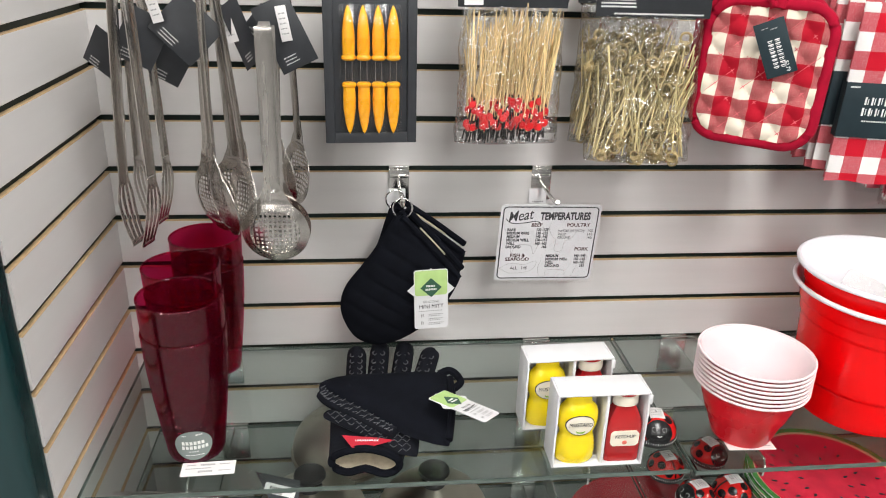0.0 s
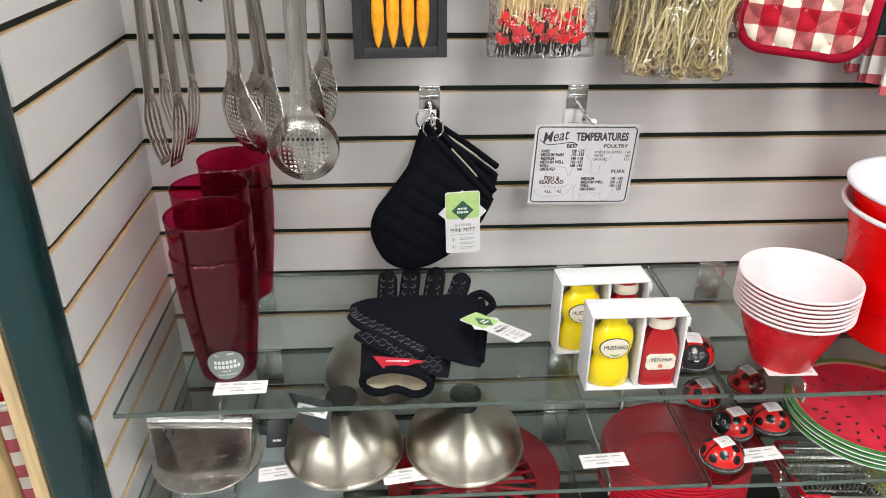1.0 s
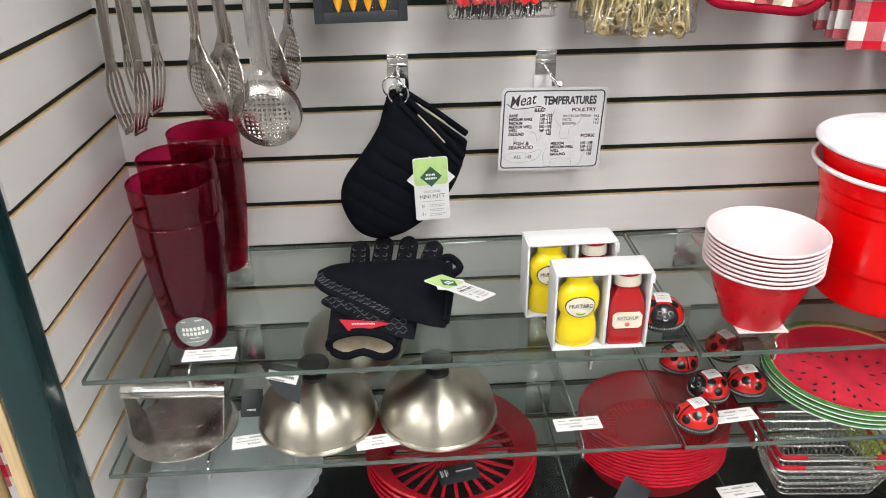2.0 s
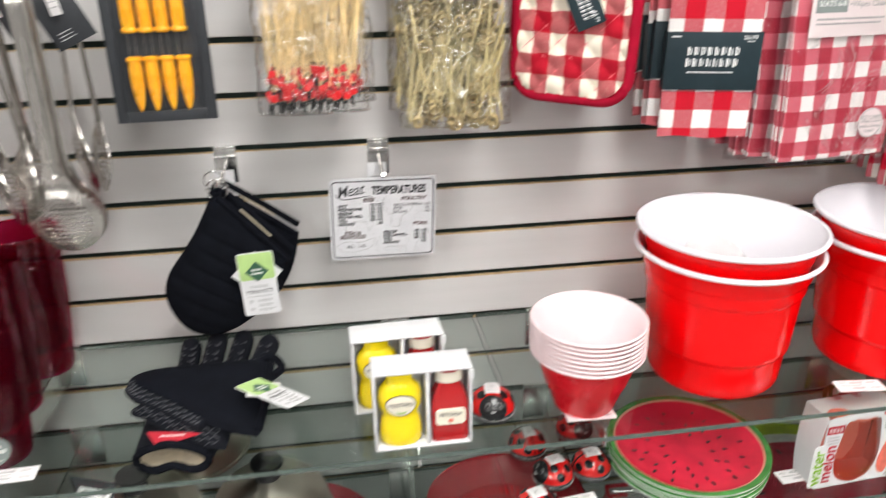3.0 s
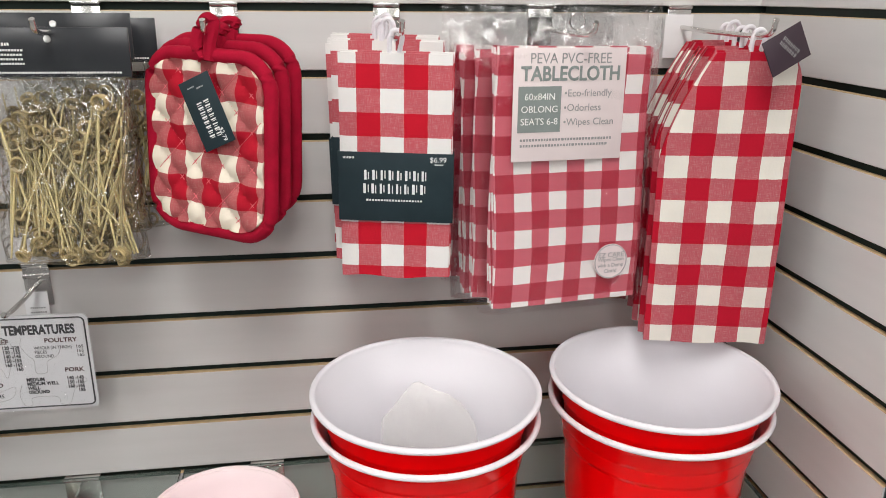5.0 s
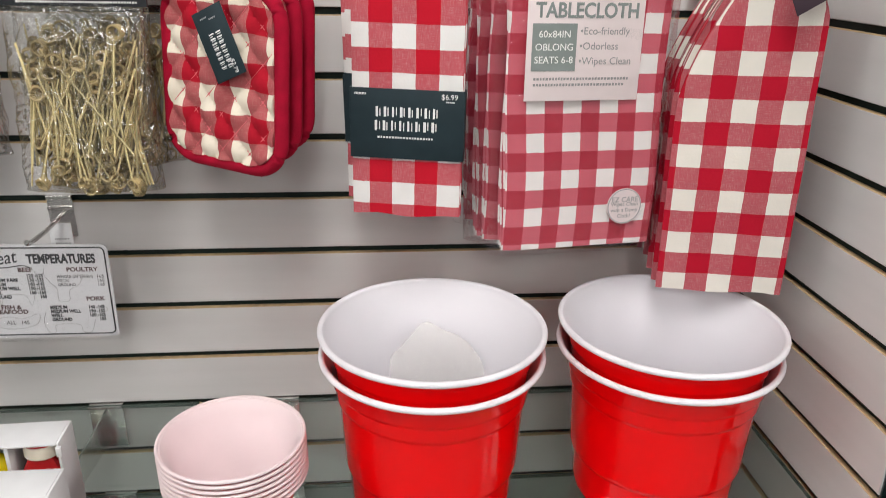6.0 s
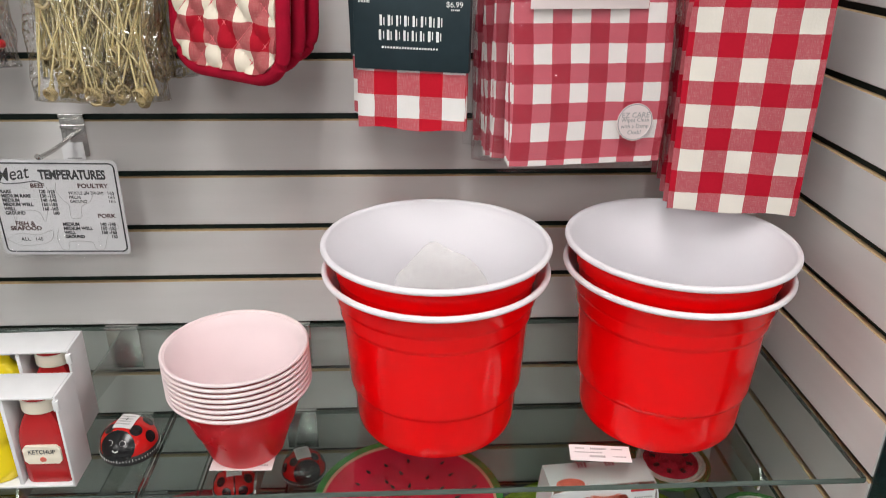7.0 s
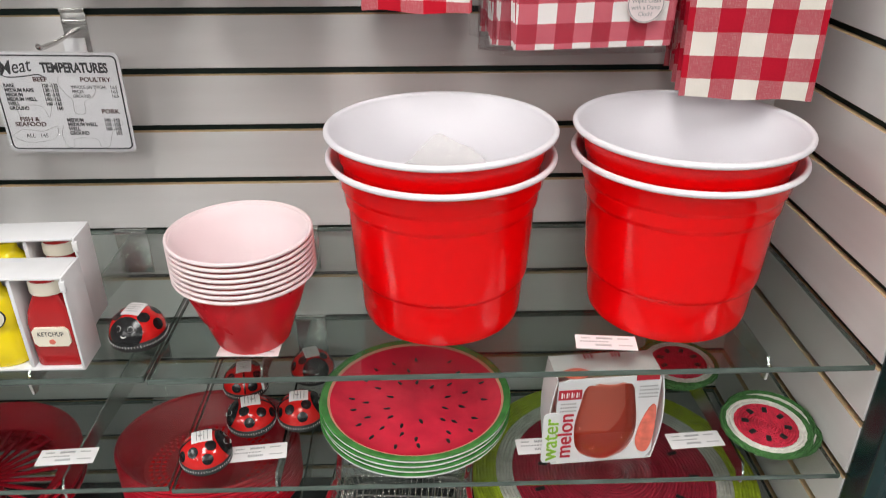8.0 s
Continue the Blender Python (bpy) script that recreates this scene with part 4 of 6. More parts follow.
def tongs(x, y, z, rz, kind, length=0.34, spread=0.022, tilt=0.0, group="steel tongs"):
    """A sprung pair of steel arms joined at the top; kind: 'fork' (slotted blades) or 'skimmer' (perforated spoons)."""
    name = "spatula_tongs" if kind == "fork" else "skimmer_tongs"
    label = "brushed steel tongs with slotted spatula ends" if kind == "fork" else "brushed steel tongs with perforated skimmer spoon ends"
    t = thing(name, label, "tongs", pose(x, y, z, 0, tilt, rz), group)
    neck = length * 0.70
    for s in (-1, 1):
        path = [(s * 0.004, 0.0), (s * 0.008, -0.01), (s * spread * 0.75, -neck * 0.5), (s * spread, -neck)]
        k = Mesh()
        pts = smooth_line([Vector((px, 0, pz)) for px, pz in path], 8)
        w = 0.0104

        def strip(u, v, off=0.0):
            i = min(int(v * (len(pts) - 1)), len(pts) - 2)
            f = v * (len(pts) - 1) - i
            p = pts[i].lerp(pts[i + 1], f)
            yy = (u - 0.5) * 2
            ww = w * (1.0 - 0.12 * max(0, v - 0.8) / 0.2)
            return (p.x + s * (0.0026 * (yy * yy - 1) + off), yy * ww, p.z)
        k.sheet(lambda u, v: strip(u, v), 6, 24, 0.02, neck, back=lambda u, v: strip(u, v, 0.0013))
        arm = part("arm", k, STEEL, t)
        h = Mesh()
        hl = length - neck
        if kind == "fork":
            for i in range(4):
                yy = (i - 1.5) * 0.0094

                def tine(u, v, yy=yy, off=0.0):
                    spread_w = (0.45 + 0.55 * min(1, v * 3.2)) * (1 - 0.25 * v ** 3)
                    return (s * (spread * (1 - 0.74 * v) + 0.005 * math.sin(v * 3.1) + off), yy * spread_w + (u - 0.5) * 0.0056 * (0.8 + 0.2 * v), -neck - hl * (0.04 + 0.90 * v))
                h.sheet(lambda u, v: tine(u, v), 2, 10, 0.006, hl, back=lambda u, v: tine(u, v, off=0.0012))
            for v0, half, tall in ((0.05, 0.0098, 0.016), (0.96, 0.0135, 0.009)):
                xx = s * (spread * (1 - 0.74 * v0) + 0.005 * math.sin(v0 * 3.1) + 0.0006)
                h.box((xx, 0, -neck - hl * (0.04 + 0.90 * v0)), (0.0016, half * 2, tall), 0.0006)
            part("slotted_blade", h, STEEL, arm)
        else:
            cz, rx, rz_ = -neck - hl * 0.54, 0.0430, hl * 0.48

            def bowl(yy, zz):
                q = (yy / rx) ** 2 + ((zz - cz) / rz_) ** 2
                return s * (spread * (1 - 0.70 * max(0, min(1, (-neck - zz) / hl))) + 0.010 * (1 - q))
            n = 40
            for r0, r1 in ((0.74, 1.0),):
                vs, fs = [], []
                for off in (0.0, 0.0013):
                    for r in (r0, r1):
                        for i in range(n):
                            a = 2 * math.pi * i / n
                            yy, zz = rx * r * math.cos(a), cz + rz_ * r * math.sin(a)
                            vs.append((bowl(yy, zz) + s * off, yy, zz))
                for i in range(n):
                    q = (i + 1) % n
                    fs += [(i, q, n + q, n + i), (2 * n + i, 3 * n + i, 3 * n + q, 2 * n + q), (n + i, n + q, 3 * n + q, 3 * n + i), (i, 2 * n + i, 2 * n + q, q)]
                h.add(vs, fs)
            ys, zs = [], []
            for i in range(-5, 5):
                ys += [i * 0.0060 + 0.0001, i * 0.0060 + 0.0027]
            for i in range(-8, 8):
                zs += [cz + i * 0.0062 + 0.0001, cz + i * 0.0062 + 0.0028]
            index, vs, fs = {}, [], []
            for i in range(len(ys) - 1):
                for j in range(len(zs) - 1):
                    my, mz = (ys[i] + ys[i + 1]) / 2, (zs[j] + zs[j + 1]) / 2
                    if (my / rx) ** 2 + ((mz - cz) / rz_) ** 2 > 0.72 or (i % 2 and j % 2):
                        continue
                    quad = []
                    for a, b in ((i, j), (i + 1, j), (i + 1, j + 1), (i, j + 1)):
                        if (a, b) not in index:
                            index[a, b] = len(vs)
                            vs.append((bowl(ys[a], zs[b]) + s * 0.0006, ys[a], zs[b]))
                        quad.append(index[a, b])
                    fs.append(quad)
            h.add(vs, fs)


            def funnel(u, v, off=0.0):
                half = 0.0096 + 0.0150 * v ** 1.8
                zz = -neck + 0.026 - (0.026 + hl * 0.15) * v
                yy = (u - 0.5) * 2 * half
                return (s * (spread - 0.0030 * (1 - v) * (1 - (2 * u - 1) ** 2) + off) if v < 0.5 else (bowl(yy, zz) * min(1, (v - 0.5) * 2) + s * spread * (1 - min(1, (v - 0.5) * 2)) + s * off), yy, zz)
            h.sheet(lambda u, v: funnel(u, v, 0.0008), 8, 12, 0.02, 0.03, back=lambda u, v: funnel(u, v, 0.0018))
            part("skimmer_spoon", h, STEEL, arm)
    part("hinge", Mesh().tube([(0, -0.006, 0.0), (0, 0.006, 0.0)], 0.0055, 14), STEEL, t)
    return t


def hang_card(x, y, z, rx, ry, rz, w, h, mat=None, label="dark grey card tag with small white print", seed=2):
    c = thing("tag_card", label, "tag", pose(x, y, z, rx, ry, rz), "hanging tags")
    part("card", Mesh().box((0, 0, 0), (w, 0.0008, h), 0.0003), mat or CHARCOAL, c)
    bars(c, WHITE_INK, [(-w * 0.30, w * 0.05, -h * 0.30 - 0.004 * i, 0.0011, 0.003) for i in range(3)], pose(0, -0.0007, 0), seed)
    return c


def hanging_tongs():
    for x in (-0.386, -0.290, -0.216):
        peg_hook(x, TOP_Z, 0.20)
    tongs(-0.379, 1.120, 1.574, -18, "fork", 0.324, 0.0185, 2.0)
    tongs(-0.384, 1.190, 1.576, -14, "fork", 0.320, 0.0190, 0.4)
    tongs(-0.284, 1.120, 1.577, 30, "skimmer", 0.308, 0.0190, -2.6)
    tongs(-0.298, 1.200, 1.577, 48, "skimmer", 0.330, 0.0200, 0.0)
    tongs(-0.221, 1.112, 1.528, 86, "skimmer", 0.292, 0.0120, -0.8)
    tongs(-0.211, 1.222, 1.577, 28, "skimmer", 0.302, 0.0140, 0.0)
    hang_card(-0.372, 1.160, 1.506, 4, 28, 12, 0.050, 0.064)
    hang_card(-0.420, 1.168, 1.488, 4, 34, -20, 0.042, 0.050)
    hang_card(-0.318, 1.158, 1.518, -14, 44, -8, 0.066, 0.060)
    hang_card(-0.352, 1.215, 1.468, -4, 32, 15, 0.040, 0.050)
    hang_card(-0.255, 1.165, 1.512, 2, -28, 52, 0.030, 0.088)
    hang_card(-0.203, 1.168, 1.512, -4, -25, 8, 0.048, 0.086)
    hang_card(-0.233, 1.185, 1.522, 2, 40, 8, 0.030, 0.040)
    for x, y, z, ry in ((-0.352, 1.150, 1.546, -14), (-0.268, 1.152, 1.524, -16), (-0.203, 1.158, 1.526, -10)):
        c = thing("price_sticker", "small white price sticker hung on a tag", "sticker", pose(x, y, z, 0, ry, 0), "price stickers")
        part("paper", Mesh().box((0, 0, 0), (0.013, 0.0005, 0.042), 0.0001), PAPER, c)
        bars(c, GREY_INK, [(-0.004, 0.004, 0.012 - 0.006 * i, 0.0015, 0.002) for i in range(5)], pose(0, -0.0005, 0), 8)


def corn_pack(x, y, z):
    """Card with four pairs of yellow corn holders under a clear blister. z: its lower edge."""
    w, h = 0.118, 0.235
    peg_hook(x, TOP_Z, 0.12)
    p = thing("corn_holder_pack", "charcoal card pack with eight yellow corn holders", "pack", pose(x, y, z, -2, 0, 3), "hanging packs")
    part("card", Mesh().box((0, 0.002, h / 2), (w, 0.003, h), 0.001), CHARCOAL, p)
    frame_k = Mesh()
    for c, s in (((-0.053, -0.001, h / 2), (0.012, 0.004, h)), ((0.053, -0.001, h / 2), (0.012, 0.004, h)), ((0, -0.001, 0.007), (0.094, 0.004, 0.014))):
        frame_k.box(c, s, 0.001)
    part("border", frame_k, CHARCOAL, p)
    blade = [(0.0001, 0.0), (0.0070, 0.0), (0.0092, 0.002), (0.0092, 0.0045), (0.0074, 0.0065), (0.0080, 0.018), (0.0078, 0.034), (0.0055, 0.052), (0.0030, 0.061), (0.0005, 0.066)]
    for i in range(4):
        px = (i - 1.5) * 0.0187
        for up, z0 in ((1, 0.107), (-1, 0.080)):
            if up < 0:
                m = pose(px, -0.0085, z0, 180, 0, 0)
            else:
                m = pose(px, -0.0085, z0, 0, 0, 0)
            holder = part("corn_holder", Mesh().lathe(blade, 24, sy=0.85), CORN, p, m=m)
            for s in (-1, 1):
                part("prong", Mesh().tube([(s * 0.0042, 0, 0.0), (s * 0.0040, 0, -0.0125)], 0.0006, 6), CHROME, holder)

    def blist(u, v):
        ridge = 0.5 + 0.5 * math.cos(2 * math.pi * (u * 4 - 0.5))
        edge = min(1, 8 * min(u, 1 - u)) * min(1, 8 * min(v, 1 - v))
        return (0.080 * (u - 0.5), -0.004 - (0.010 + 0.004 * ridge) * edge, 0.014 + 0.160 * v)
    bl = part("blister", Mesh().sheet(blist, 48, 24, 0.08, 0.16), BLISTER, p, "clear plastic blister")
    bl.visible_shadow = False


def bag_film(w, h, depth, seed, top=0.0):
    def bulge(u, v, side):
        e = (4 * u * (1 - u)) ** 0.5 * (1 - v) ** 0.25
        wob = 0.0055 * noise.noise((u * 5 + seed, v * 7, side * 3.0)) + (0.0012 + 0.0048 * v * v) * (abs(noise.noise((u * 13 + seed, v * 16, side * 5.0))) - 0.25)
        squeeze = 1.0 - 0.06 * v
        return (w * (u - 0.5) * squeeze + 0.004 * noise.noise((seed, v * 5, 1.0)), side * (depth * 0.5 * e + 0.001) + wob, h * v)
    return Mesh().sheet(lambda u, v: bulge(u, v, -1), 44, 56, w, h, back=lambda u, v: bulge(u, v, 1))


def header_card(parent, w, z, h, seed, front=True):
    k = Mesh().box((0, -0.0025, z + h / 2), (w, 0.0035, h), 0.0008)
    part("header", k, HEADER, parent, "folded charcoal header card with white print")
    if front:
        bars(parent, WHITE_INK, [(-0.016, 0.016, z + h * 0.52, 0.0052, 0.0042), (-0.018, 0.018, z + h * 0.36, 0.0052, 0.0042)], pose(0, -0.0046, 0), seed)
        part("price_block", Mesh().box((-w * 0.36, -0.0046, z + 0.006), (0.024, 0.0005, 0.007)), PAPER, parent)
    else:
        rows = [(-w * 0.46, -w * 0.24, z + h * 0.66, 0.003, 0.003)]
        rows += [(-w * 0.46, -w * 0.16, z + h * (0.54 - 0.09 * i), 0.0020, 0.003) for i in range(4)]
        rows += [(-w * 0.34, w * 0.44, z + h * 0.09, 0.0018, 0.003)]
        bars(parent, WHITE_INK, rows, pose(0, -0.0046, 0), seed)


def toothpick_bag(x, y, z, rz, seed, rich=True):
    b = thing("party_pick_bag", "clear bag of bamboo party picks with red disc ends", "bag", pose(x, y, z, -2, 0, rz), "hanging packs")
    rnd = random.Random(seed)
    for i in range(225 if rich else 70):
        px, py = rnd.uniform(-0.056, 0.050), rnd.uniform(-0.013, 0.013)
        lean, zb = rnd.gauss(0.10, 0.13), 0.010 + 0.036 * rnd.random() ** 1.2
        ln = rnd.uniform(0.105, 0.135)
        up = Vector((max(-0.06, min(0.062, px + math.sin(lean) * ln)), py * 0.8 + rnd.uniform(-0.003, 0.003), zb + math.cos(lean) * ln))
        low = Vector((px, py, zb))
        d = (up - low).normalized()
        k = Mesh().tube([low, up], 0.00082, 5)
        turn = Vector((rnd.uniform(-0.35, 0.35), -1, rnd.uniform(-0.2, 0.35))).to_track_quat("Z", "Y").to_matrix().to_4x4()
        k.lathe([(0.0001, -0.0013), (0.0044, -0.0013), (0.0049, -0.0006), (0.0049, 0.0006), (0.0044, 0.0013), (0.0001, 0.0013)], 14, slot=1, at=Matrix.Translation(low + d * 0.010 + Vector((0, -0.001, 0))) @ turn)
        k.tube([low - d * 0.010, low + d * 0.004], 0.0010, 5, slot=2)
        k.tube([low + d * 0.015, low + d * 0.019], 0.0011, 5, slot=2)
        part("party_pick", k, [BAMBOO, RED_PAINT, SEED], b)
    film = part("film", bag_film(0.140, 0.175, 0.034, seed), FILM, b, "crinkled clear plastic film")
    film.visible_shadow = False
    header_card(b, 0.142, 0.172, 0.055, seed, True)
    return b


def knot_pick_bag(x, y, z, rz, seed, count=120, front=False):
    b = thing("knot_pick_bag", "clear bag of greenish bamboo knot picks", "bag", pose(x, y, z, -2, 0, rz), "hanging packs")
    rnd = random.Random(seed)
    for i in range(count):
        up = rnd.random() < 0.42
        px, py = rnd.uniform(-0.054, 0.050), rnd.uniform(-0.018, 0.018)
        zb, ln, lean = 0.008 + 0.050 * rnd.random() ** 1.5, rnd.uniform(0.085, 0.125), rnd.gauss(0.16, 0.26)
        p = Vector((px, py, zb if not up else zb + ln * 0.85))
        d = Vector((math.sin(lean) * (-1 if up else 1), rnd.uniform(-0.08, 0.08), math.cos(lean) * (-1 if up else 1)))
        q = p + d * ln
        q.x, q.z = max(-0.062, min(0.060, q.x)), max(0.004, min(0.158, q.z))
        k = Mesh().tube([p, q], rnd.uniform(0.0009, 0.0014), 5)
        r = rnd.uniform(0.0055, 0.0085)
        turn = Euler((rnd.uniform(-0.5, 0.5), 0, rnd.uniform(-1.0, 1.0))).to_matrix()
        c = p - d * r
        loop = [c + turn @ Vector((r * math.cos(a), 0.0012 * math.sin(a * 0.5), r * math.sin(a))) for a in (2 * math.pi * j / 14 for j in range(15))]
        for turn_no in range(rnd.choice((2, 3, 4, 5))):
            k.tube([c + (v - c) * (1 - 0.06 * turn_no) + turn @ Vector((0.0, 0.0026, 0.0)) * turn_no for v in loop], 0.0014, 5, slot=1)
        part("knot_pick", k, [GREEN_BAMBOO, TAN_BAMBOO], b)
    film = part("film", bag_film(0.146, 0.190, 0.046, seed), FILM, b, "crinkled clear plastic film")
    film.visible_shadow = False
    header_card(b, 0.150, 0.186, 0.047, seed, front)
    part("eyelet", Mesh().lathe([(0.0001, 0), (0.0035, 0), (0.003, 0.0012), (0.0001, 0.0016)], 16, at=pose(0.0, -0.0052, 0.222, 90)), WHITE_INK, b)
    return b


def pick_bags():
    peg_hook(0.085, TOP_Z, 0.15)
    toothpick_bag(0.082, 1.175, 1.376, 2, 11)
    toothpick_bag(0.092, 1.215, 1.380, -3, 12, False)
    peg_hook(0.265, TOP_Z, 0.17)
    knot_pick_bag(0.262, 1.165, 1.354, -2, 21, 110)
    knot_pick_bag(0.252, 1.220, 1.366, 3, 22, 90)
    knot_pick_bag(0.268, 1.262, 1.360, 1, 23, 60)


def potholder(x, y, z, ry, rz, tag=False):
    """z: its middle; ry turns it in its own plane."""
    w, h = 0.150, 0.176
    p = thing("potholder", "quilted red gingham potholder with red binding and loop", "potholder", pose(x, y, z, 0, ry, rz), "gingham potholders")
    out = rounded(w, h, 0.034, 8)
    k = Mesh()
    iw, ih = w - 0.003, h - 0.003

    def face(u, v, side):
        px, pz = (u - 0.5) * iw, (v - 0.5) * ih
        q = 0.0062 * abs(math.sin((px + pz) * math.pi / 0.036)) ** 0.7 * abs(math.sin((px - pz) * math.pi / 0.036)) ** 0.7
        cx, cz = max(0, abs(px) - (iw / 2 - 0.034)), max(0, abs(pz) - (ih / 2 - 0.034))
        ln = math.hypot(cx, cz)
        if ln > 0.0305:
            px -= math.copysign(cx * (1 - 0.0305 / ln), px)
            pz -= math.copysign(cz * (1 - 0.0305 / ln), pz)
        bend = 0.004 * math.sin(pz * 18) + 0.003 * noise.noise((px * 14, pz * 14, y * 9))
        return (px, side * (0.0030 + q) + bend, pz)
    k.sheet(lambda u, v: face(u, v, -1), 44, 50, iw, ih * 0.85, back=lambda u, v: face(u, v, 1))
    part("quilted_pad", k, GINGHAM_POT, p)
    ring = [Vector((px, 0.004 * math.sin(pz * 18), pz)) for px, pz in out]
    part("binding", Mesh().tube(ring + ring[:2], 0.0074, 10), RED_CLOTH, p, "red cotton binding")
    for s in (-1, 1):
        for i in range(-4, 5):
            pts = []
            for j in range(41):
                px = -iw / 2 + 0.008 + (iw - 0.016) * j / 40
                pz = s * px + i * 0.036
                if abs(pz) < ih / 2 - 0.008 and not (abs(px) > iw / 2 - 0.028 and abs(pz) > ih / 2 - 0.028):
                    fx, fy, fz = face(px / iw + 0.5, pz / ih + 0.5, -1)
                    pts.append((fx, fy - 0.0004, fz))
            if len(pts) > 4:
                part("quilt_stitch", Mesh().tube(pts, 0.0006, 4), STITCH, p)
    rise = 0.034 if tag else 0.020
    loop = smooth_line([(0.0, -0.002, h / 2 - 0.004), (-0.006, -0.004, h / 2 + 0.012), (0.002, 0.0, h / 2 + rise), (0.012, 0.002, h / 2 + rise - 0.002), (0.008, 0.0, h / 2 + 0.012), (0.006, -0.002, h / 2 - 0.004)], 6)
    part("loop", Mesh().tube(loop, [0.0068] * len(loop), 8, flat=0.7), RED_CLOTH, p, "red cotton hanging loop")
    if tag:
        t = thing("swing_tag", "dark slate card tag with white print and price", "tag", pose(x + 0.002, y - 0.020, z + 0.036, -4, -24, rz + 8))
        part("card", Mesh().box((0, 0, 0), (0.037, 0.0012, 0.070), 0.0004), NAVY, t)
        bars(t, WHITE_INK, [(-0.027, 0.011, 0.0045, 0.0060, 0.0047), (-0.027, 0.011, -0.0040, 0.0060, 0.0047)], pose(0.0, -0.0010, -0.008, 0, 90, 0) @ pose(0.008, 0, 0), 5)
        lettering("$2.79", 0.0062, t, WHITE_INK, pose(0.0085, -0.0010, -0.0255, 0, 90, 0))
        bars(t, GREY_INK, [(-0.010, -0.002, 0.027, 0.0014, 0.002), (0.000, 0.008, 0.024, 0.0014, 0.002)], pose(0, -0.0010, 0), 6)


def potholders():
    peg_hook(0.414, TOP_Z, 0.17)
    potholder(0.4245, 1.204, 1.485, 1, -26)
    potholder(0.4160, 1.174, 1.480, 1, -29)
    potholder(0.409, 1.146, 1.474, 1.5, -34, True)


def folded_cloth(parent, w, h, t, mat, layers=2, seed=0, wave=0.003, taper=None, name="cloth", fold=None):
    """A folded cloth hanging below z = 0, its folds a few millimetres thick."""
    for i in range(layers):
        y0 = (i - (layers - 1) / 2) * t

        def face(u, v, off):
            px = w * (u - 0.5)
            if taper:
                px = taper(px, v)
            drop = h * (1 - v) - (0.0015 * math.sin(u * 9 + i + seed) if v < 0.02 else 0)
            bend = wave * math.sin(3.1 * u + 2.2 * v + seed + i) + wave * 0.7 * noise.noise((u * 3, v * 4, seed + i * 2.0))
            edge = 0.25 + 0.75 * min(1, 9 * min(u, 1 - u)) ** 0.5
            return (px + 0.0012 * (i - 0.5), y0 + bend + off * t * 0.47 * edge, -drop + 0.0015 * i)
        k = Mesh().sheet(lambda u, v: face(u, v, -1), 26, 40, w, h, back=lambda u, v: face(u, v, 1))
        if fold:
            # the upper flap is a separate turn of the cloth, its checks shifted
            k.uv = [(a, b - fold[1] if b > fold[0] else b) for a, b in k.uv]
        part(name, k, mat, parent)


def hang_loop(parent, x, y, z):
    part("plastic_loop", Mesh().tube(smooth_line([(x - 0.007, y, z - 0.016), (x - 0.006, y - 0.001, z + 0.004), (x, y - 0.002, z + 0.010), (x + 0.006, y - 0.001, z + 0.004), (x + 0.003, y, z - 0.012)], 5), 0.0026, 8),
         WHITE_CUP, parent, "white plastic hanging loop")


def napkin_pack(x, y, z, ry, rz, seed, front=False):
    n = thing("napkin_pack", "folded red gingham napkin pack with a dark slate band", "napkins", pose(x, y, z, 0, ry, rz), "gingham napkin packs")
    w, h = 0.117, 0.238
    folded_cloth(n, w, h, 0.0062, GINGHAM_NAPKIN, 2, seed, 0.0014, fold=(0.10, 0.019))
    band = Mesh()
    bw, bz, bh = w + 0.004, -0.137, 0.074
    band.box((0, -0.0078, bz), (bw, 0.0012, bh), 0.0004)
    band.box((0, 0.0078, bz), (bw, 0.0012, bh), 0.0004)
    band.box((-bw / 2 + 0.0006, 0, bz), (0.0012, 0.0144, bh))
    band.box((bw / 2 - 0.0006, 0, bz), (0.0012, 0.0144, bh))
    b = part("band", band, NAVY, n, "dark slate card band with white print")
    if front:
        bars(b, WHITE_INK, [(-0.033, 0.031, bz + 0.0130, 0.0105, 0.0086), (-0.034, 0.032, bz - 0.0015, 0.0105, 0.0086), (-0.031, 0.030, bz - 0.0140, 0.0020, 0.0035)], pose(0, -0.0087, 0), 9)
        lettering("$6.99", 0.0078, b, WHITE_INK, pose(0.0445, -0.0087, bz + 0.0305))
        bars(b, WHITE_INK, [(-0.055, -0.043, bz + 0.031, 0.0022, 0.0018), (0.041, 0.050, bz + 0.0255, 0.0014, 0.002)], pose(0, -0.0087, 0), 4)
    hang_loop(n, 0.0, 0.0, 0.012)
    return n


def napkins():
    peg_hook(0.600, TOP_Z, 0.185)
    for i, (x, y, z, rz) in enumerate(((0.588, 1.238, 1.574, -6), (0.592, 1.216, 1.577, -9), (0.586, 1.194, 1.571, -7), (0.591, 1.172, 1.574, -11))):
        napkin_pack(x, y, z, (-1.5, 1, -1, 0.5)[i], rz, i)
    napkin_pack(0.597, 1.144, 1.564, 0.6, -12, 6, True)


